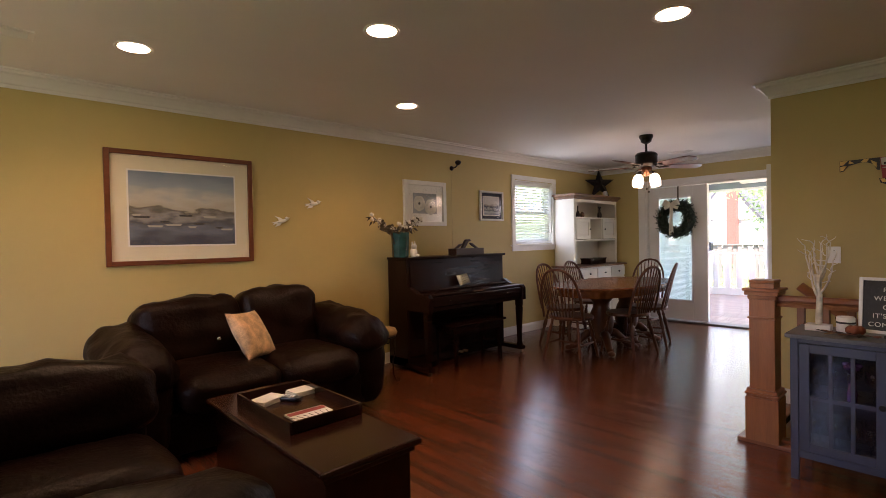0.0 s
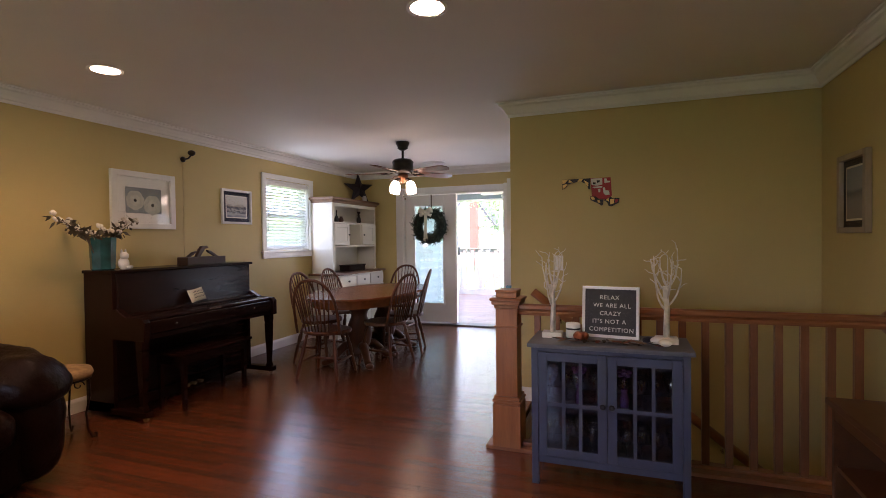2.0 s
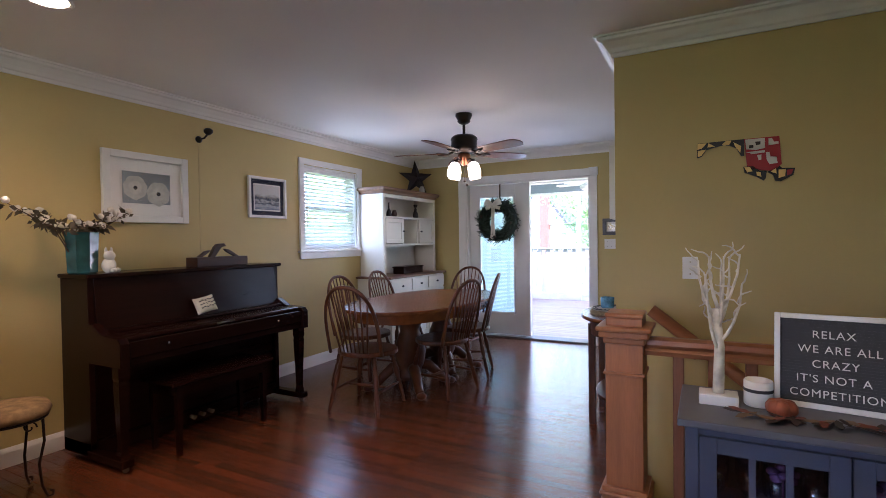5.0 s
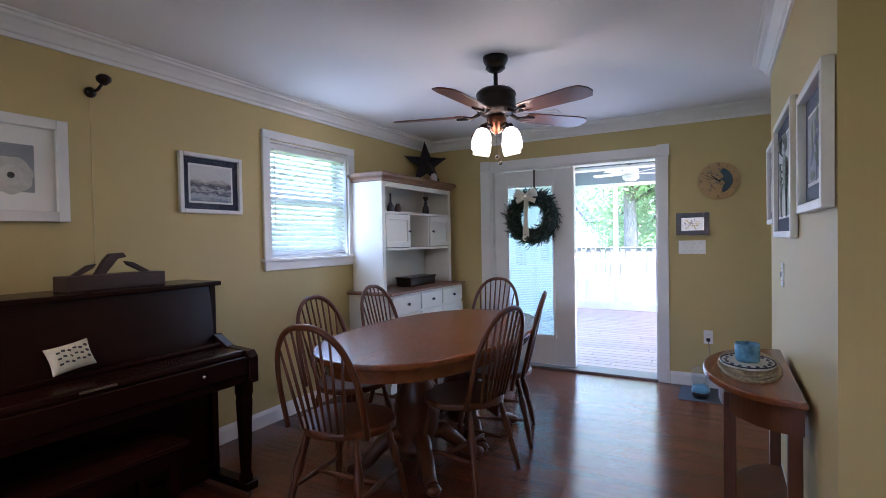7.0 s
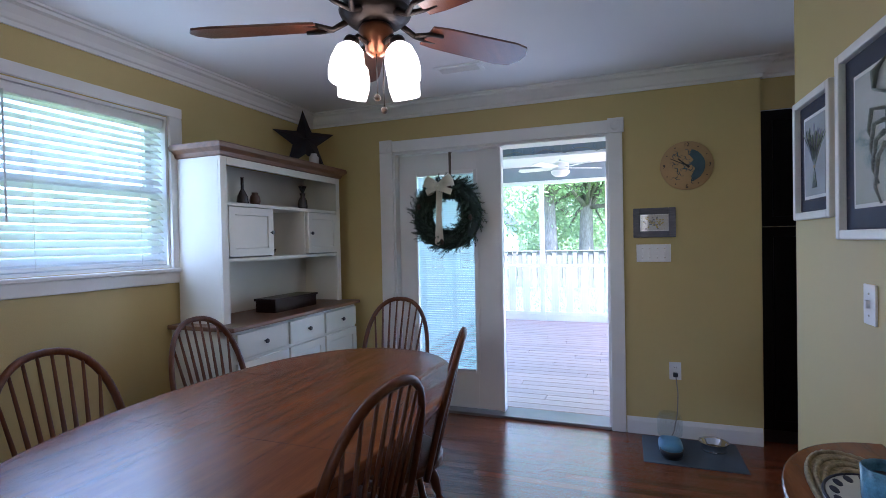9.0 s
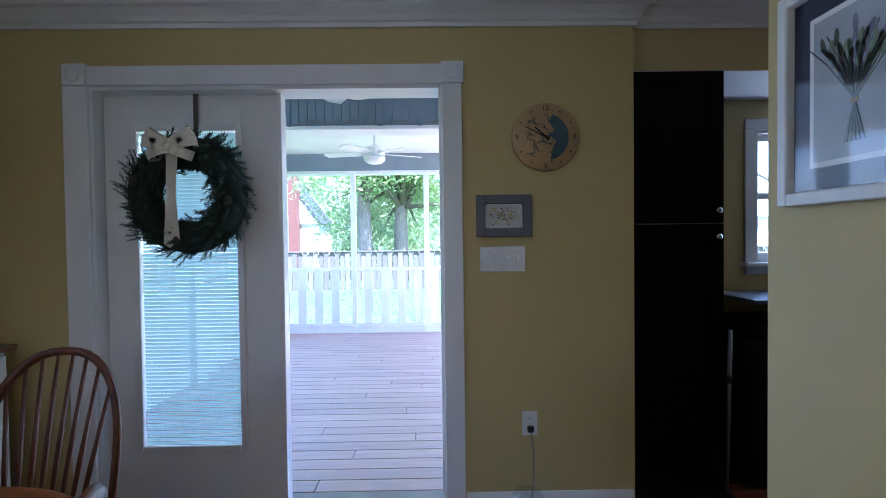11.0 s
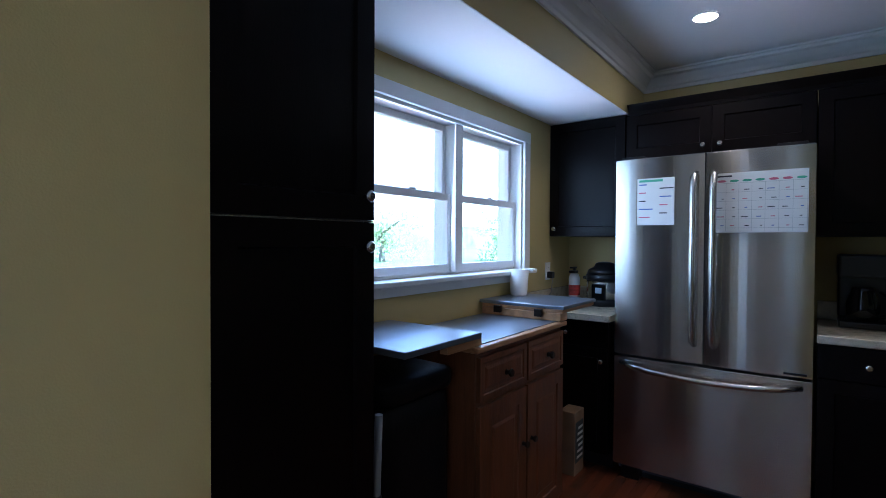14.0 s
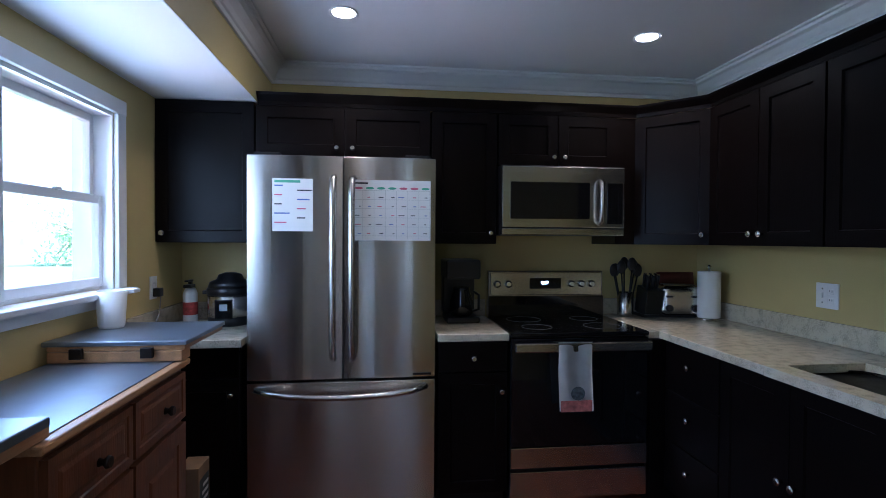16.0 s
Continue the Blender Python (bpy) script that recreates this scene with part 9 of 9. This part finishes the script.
# neighbours' houses
ROOF, BRICK, SIDING = mat("grey_shingle", (0.030, 0.037, 0.046), 0.85, 0, 0.25, 8), mat("red_brick", (0.115, 0.050, 0.040), 0.85, 0, 0.3, 25, 0.3, 60), mat("white_siding", (0.72, 0.72, 0.70), 0.6, 0, 0.05, 2)


def house(x, y, w, d, h, rise, gable_x, label, chimney=None):
    """A house whose ridge runs along x (gable_x false) or along y."""
    t = thing("neighbor_house", (x, y, G_Z), label, "house")
    x0, x1, y0, y1, zb = x - w / 2, x + w / 2, y - d / 2, y + d / 2, G_Z
    part("wall", B((x0, x1, y0, y1, zb, zb + h)), SIDING, t)
    bm = bmesh.new()
    if gable_x:
        prof, q = [(y0 - 0.3, 0), (y, rise), (y1 + 0.3, 0)], Matrix(((0, 0, 1, x0 - 0.25), (1, 0, 0, 0), (0, 1, 0, zb + h), (0, 0, 0, 1)))
        slab(bm, prof, 0, w + 0.5, m=q)
        tri = slab(bmesh.new(), [(y0, 0), (y, rise * 0.94), (y1, 0)], 0, 0.05, m=Matrix(((0, 0, 1, x0 - 0.31), (1, 0, 0, 0), (0, 1, 0, zb + h), (0, 0, 0, 1))))
    else:
        slab(bm, [(x0 - 0.3, 0), (x, rise), (x1 + 0.3, 0)], 0, d + 0.5, m=Matrix(((1, 0, 0, 0), (0, 0, -1, y1 + 0.25), (0, 1, 0, zb + h), (0, 0, 0, 1))))
        tri = slab(bmesh.new(), [(x0, 0), (x, rise * 0.94), (x1, 0)], 0, 0.05, m=Matrix(((1, 0, 0, 0), (0, 0, -1, y0 - 0.26), (0, 1, 0, zb + h), (0, 0, 0, 1))))
    part("roof", bm, ROOF, t)
    part("gable", tri, SIDING, t)
    for k in range(3):
        yy = y0 + d * (k + 0.5) / 3
        wn_ = part("window", B((x0 - 0.06, x0 - 0.001, yy - 0.5, yy + 0.5, zb + 1.0, zb + 2.3, 0.01)), PORCH_WHITE, t)
        part("pane", B((x0 - 0.075, x0 - 0.061, yy - 0.42, yy + 0.42, zb + 1.08, zb + 2.22)), mat("house_pane", (0.10, 0.14, 0.17), 0.10), wn_)
    if chimney:
        part("chimney", B((chimney[0] - 0.3, chimney[0] + 0.3, chimney[1] - 0.28, chimney[1] + 0.28, zb, zb + chimney[2], 0.01)), BRICK, t)
    return t


nh = house(39.6, 17.5, 7.2, 11, 2.9, 2.9, False, "white house with a grey roof and brick chimney", (35.6, 10.5, 5.8))
part("wing", B((35.97, 39.6, 9.1, 12.9, G_Z, G_Z + 2.89)), SIDING, nh)
part("wing_roof", slab(bmesh.new(), [(8.9, 0), (11.0, 2.75), (13.1, 0)], 0, 3.8, m=Matrix(((0, 0, 1, 35.9), (1, 0, 0, 0), (0, 1, 0, G_Z + 2.9), (0, 0, 0, 1)))), ROOF, nh)
part("wing_gable", slab(bmesh.new(), [(9.15, 0), (11.0, 2.5), (12.85, 0)], 0, 0.06, m=Matrix(((0, 0, 1, 35.83), (1, 0, 0, 0), (0, 1, 0, G_Z + 2.9), (0, 0, 0, 1)))), SIDING, nh)
wg = part("wing_window", B((35.94, 35.999, 11.3, 12.1, G_Z + 1.0, G_Z + 2.3, 0.01)), PORCH_WHITE, nh)
part("pane", B((35.925, 35.939, 11.38, 12.02, G_Z + 1.08, G_Z + 2.22)), mat("house_pane", (0.10, 0.14, 0.17), 0.10), wg)
house(34.0, -13.0, 9, 9, 2.8, 2.6, True, "low white house with a grey gable roof")
structure("backdrop", B((70, 70.3, -120, 120, -2, 4.5)), mat("far_woods", (0.13, 0.18, 0.11), 0.9, 0, 0.4, 0.25, 0.0), "far line of green woods", "backdrop")
structure("backdrop_side", B((-40, 60, 30, 30.3, -2, 2.6)), mat("far_woods", (0.045, 0.085, 0.035)), "far line of green trees beside the house", "backdrop")

# ---- porch deck boards ----
DECK = bpy.data.objects["porch_base"]
rng = random.Random(17)
deck_meshes = {}
x = EAST + 0.20 + 0.07
while x < PORCH_X + 0.02:
    y = PORCH_S if x > WIN_X + 0.3 else 1.05
    first = rng.randint(6, 30)
    while y < PORCH_N - 0.04:
        n = min(first or rng.randint(20, 40), round((PORCH_N - y) / 0.1 + 0.4))
        first = 0
        if n not in deck_meshes:
            deck_meshes[n] = mesh_of("deck_board", B((-0.067, 0.067, 0.002, n * 0.1 - 0.002, -0.028, 0.0, 0.004)), DECK_WOOD)
        ob = new("deck_board", deck_meshes[n])
        ob.parent = DECK
        ob.location = (x, y, DECK_Z)
        y += n * 0.1
    x += 0.139

# ---- floors, piece by piece ----
structure("floor", B((WEST - 0.1, 3.52, SOUTH, NORTH, -0.2, -0.012), (3.52, EAST + 0.15, 0.88, NORTH, -0.2, -0.012), (K_WEST - 0.1, WIN_X + 0.05, K_SOUTH - 0.05, 0.88, -0.2, -0.012)), SUBFLOOR, "glossy red oak strip floor", "floor")
FLOOR = bpy.data.objects["floor"]
rng = random.Random(5)
BW = 0.057
PLANK_MESHES = {}


def plank_mesh(n):
    length = n * 0.1
    if n not in PLANK_MESHES:
        tmp = bmesh.new()
        w, h, g = BW / 2 - 0.0003, 0.012, 0.0008
        v = [tmp.verts.new(c) for c in ((-w, 0, -h), (w, 0, -h), (w, length - 0.001, -h), (-w, length - 0.001, -h), (-w, 0, -g), (w, 0, -g), (w, length - 0.001, -g), (-w, length - 0.001, -g),
                                        (-w + g, g, 0), (w - g, g, 0), (w - g, length - 0.001 - g, 0), (-w + g, length - 0.001 - g, 0))]
        for q in ((0, 1, 5, 4), (1, 2, 6, 5), (2, 3, 7, 6), (3, 0, 4, 7), (4, 5, 9, 8), (5, 6, 10, 9), (6, 7, 11, 10), (7, 4, 8, 11), (8, 9, 10, 11)):
            tmp.faces.new([v[i] for i in q])
        PLANK_MESHES[n] = mesh_of("floor_plank", tmp, OAK_FLOOR)
    return PLANK_MESHES[n]


verts_rest, faces_rest, count = [], [], 0
x = WEST + BW / 2
while x < WIN_X:
    spans = [(SOUTH, NORTH)] if x < 3.45 else ([(0.9, NORTH)] if x < K_WEST else [(K_SOUTH, NORTH)])
    if x > EAST - 0.02:
        spans = [(K_SOUTH, 0.89)]
    for lo, hi in spans:
        y = lo
        first = rng.randint(3, 12)
        while y < hi - 0.05:
            n = first or rng.randint(7, 18)
            first = 0
            n = min(n, max(1, round((hi - y) / 0.1 + 0.4)))
            near = 2.4 < x < 6.9 and 1.2 < y < 3.4 and count < 300
            if near:
                ob = new("plank", plank_mesh(n))
                ob.parent = FLOOR
                ob.location = (x, y, 0)
                count += 1
            else:
                me = plank_mesh(n)
                o = len(verts_rest)
                verts_rest += [(v.co.x + x, v.co.y + y, v.co.z) for v in me.vertices]
                faces_rest += [tuple(o + i for i in p.vertices) for p in me.polygons]
            y += n * 0.1
    x += BW
me = bpy.data.meshes.new("planks")
me.from_pydata(verts_rest, [], faces_rest)
me.materials.append(OAK_FLOOR_REST)
rest = new("planks", me)
rest.parent = FLOOR
tagged(rest, kind="stuff")
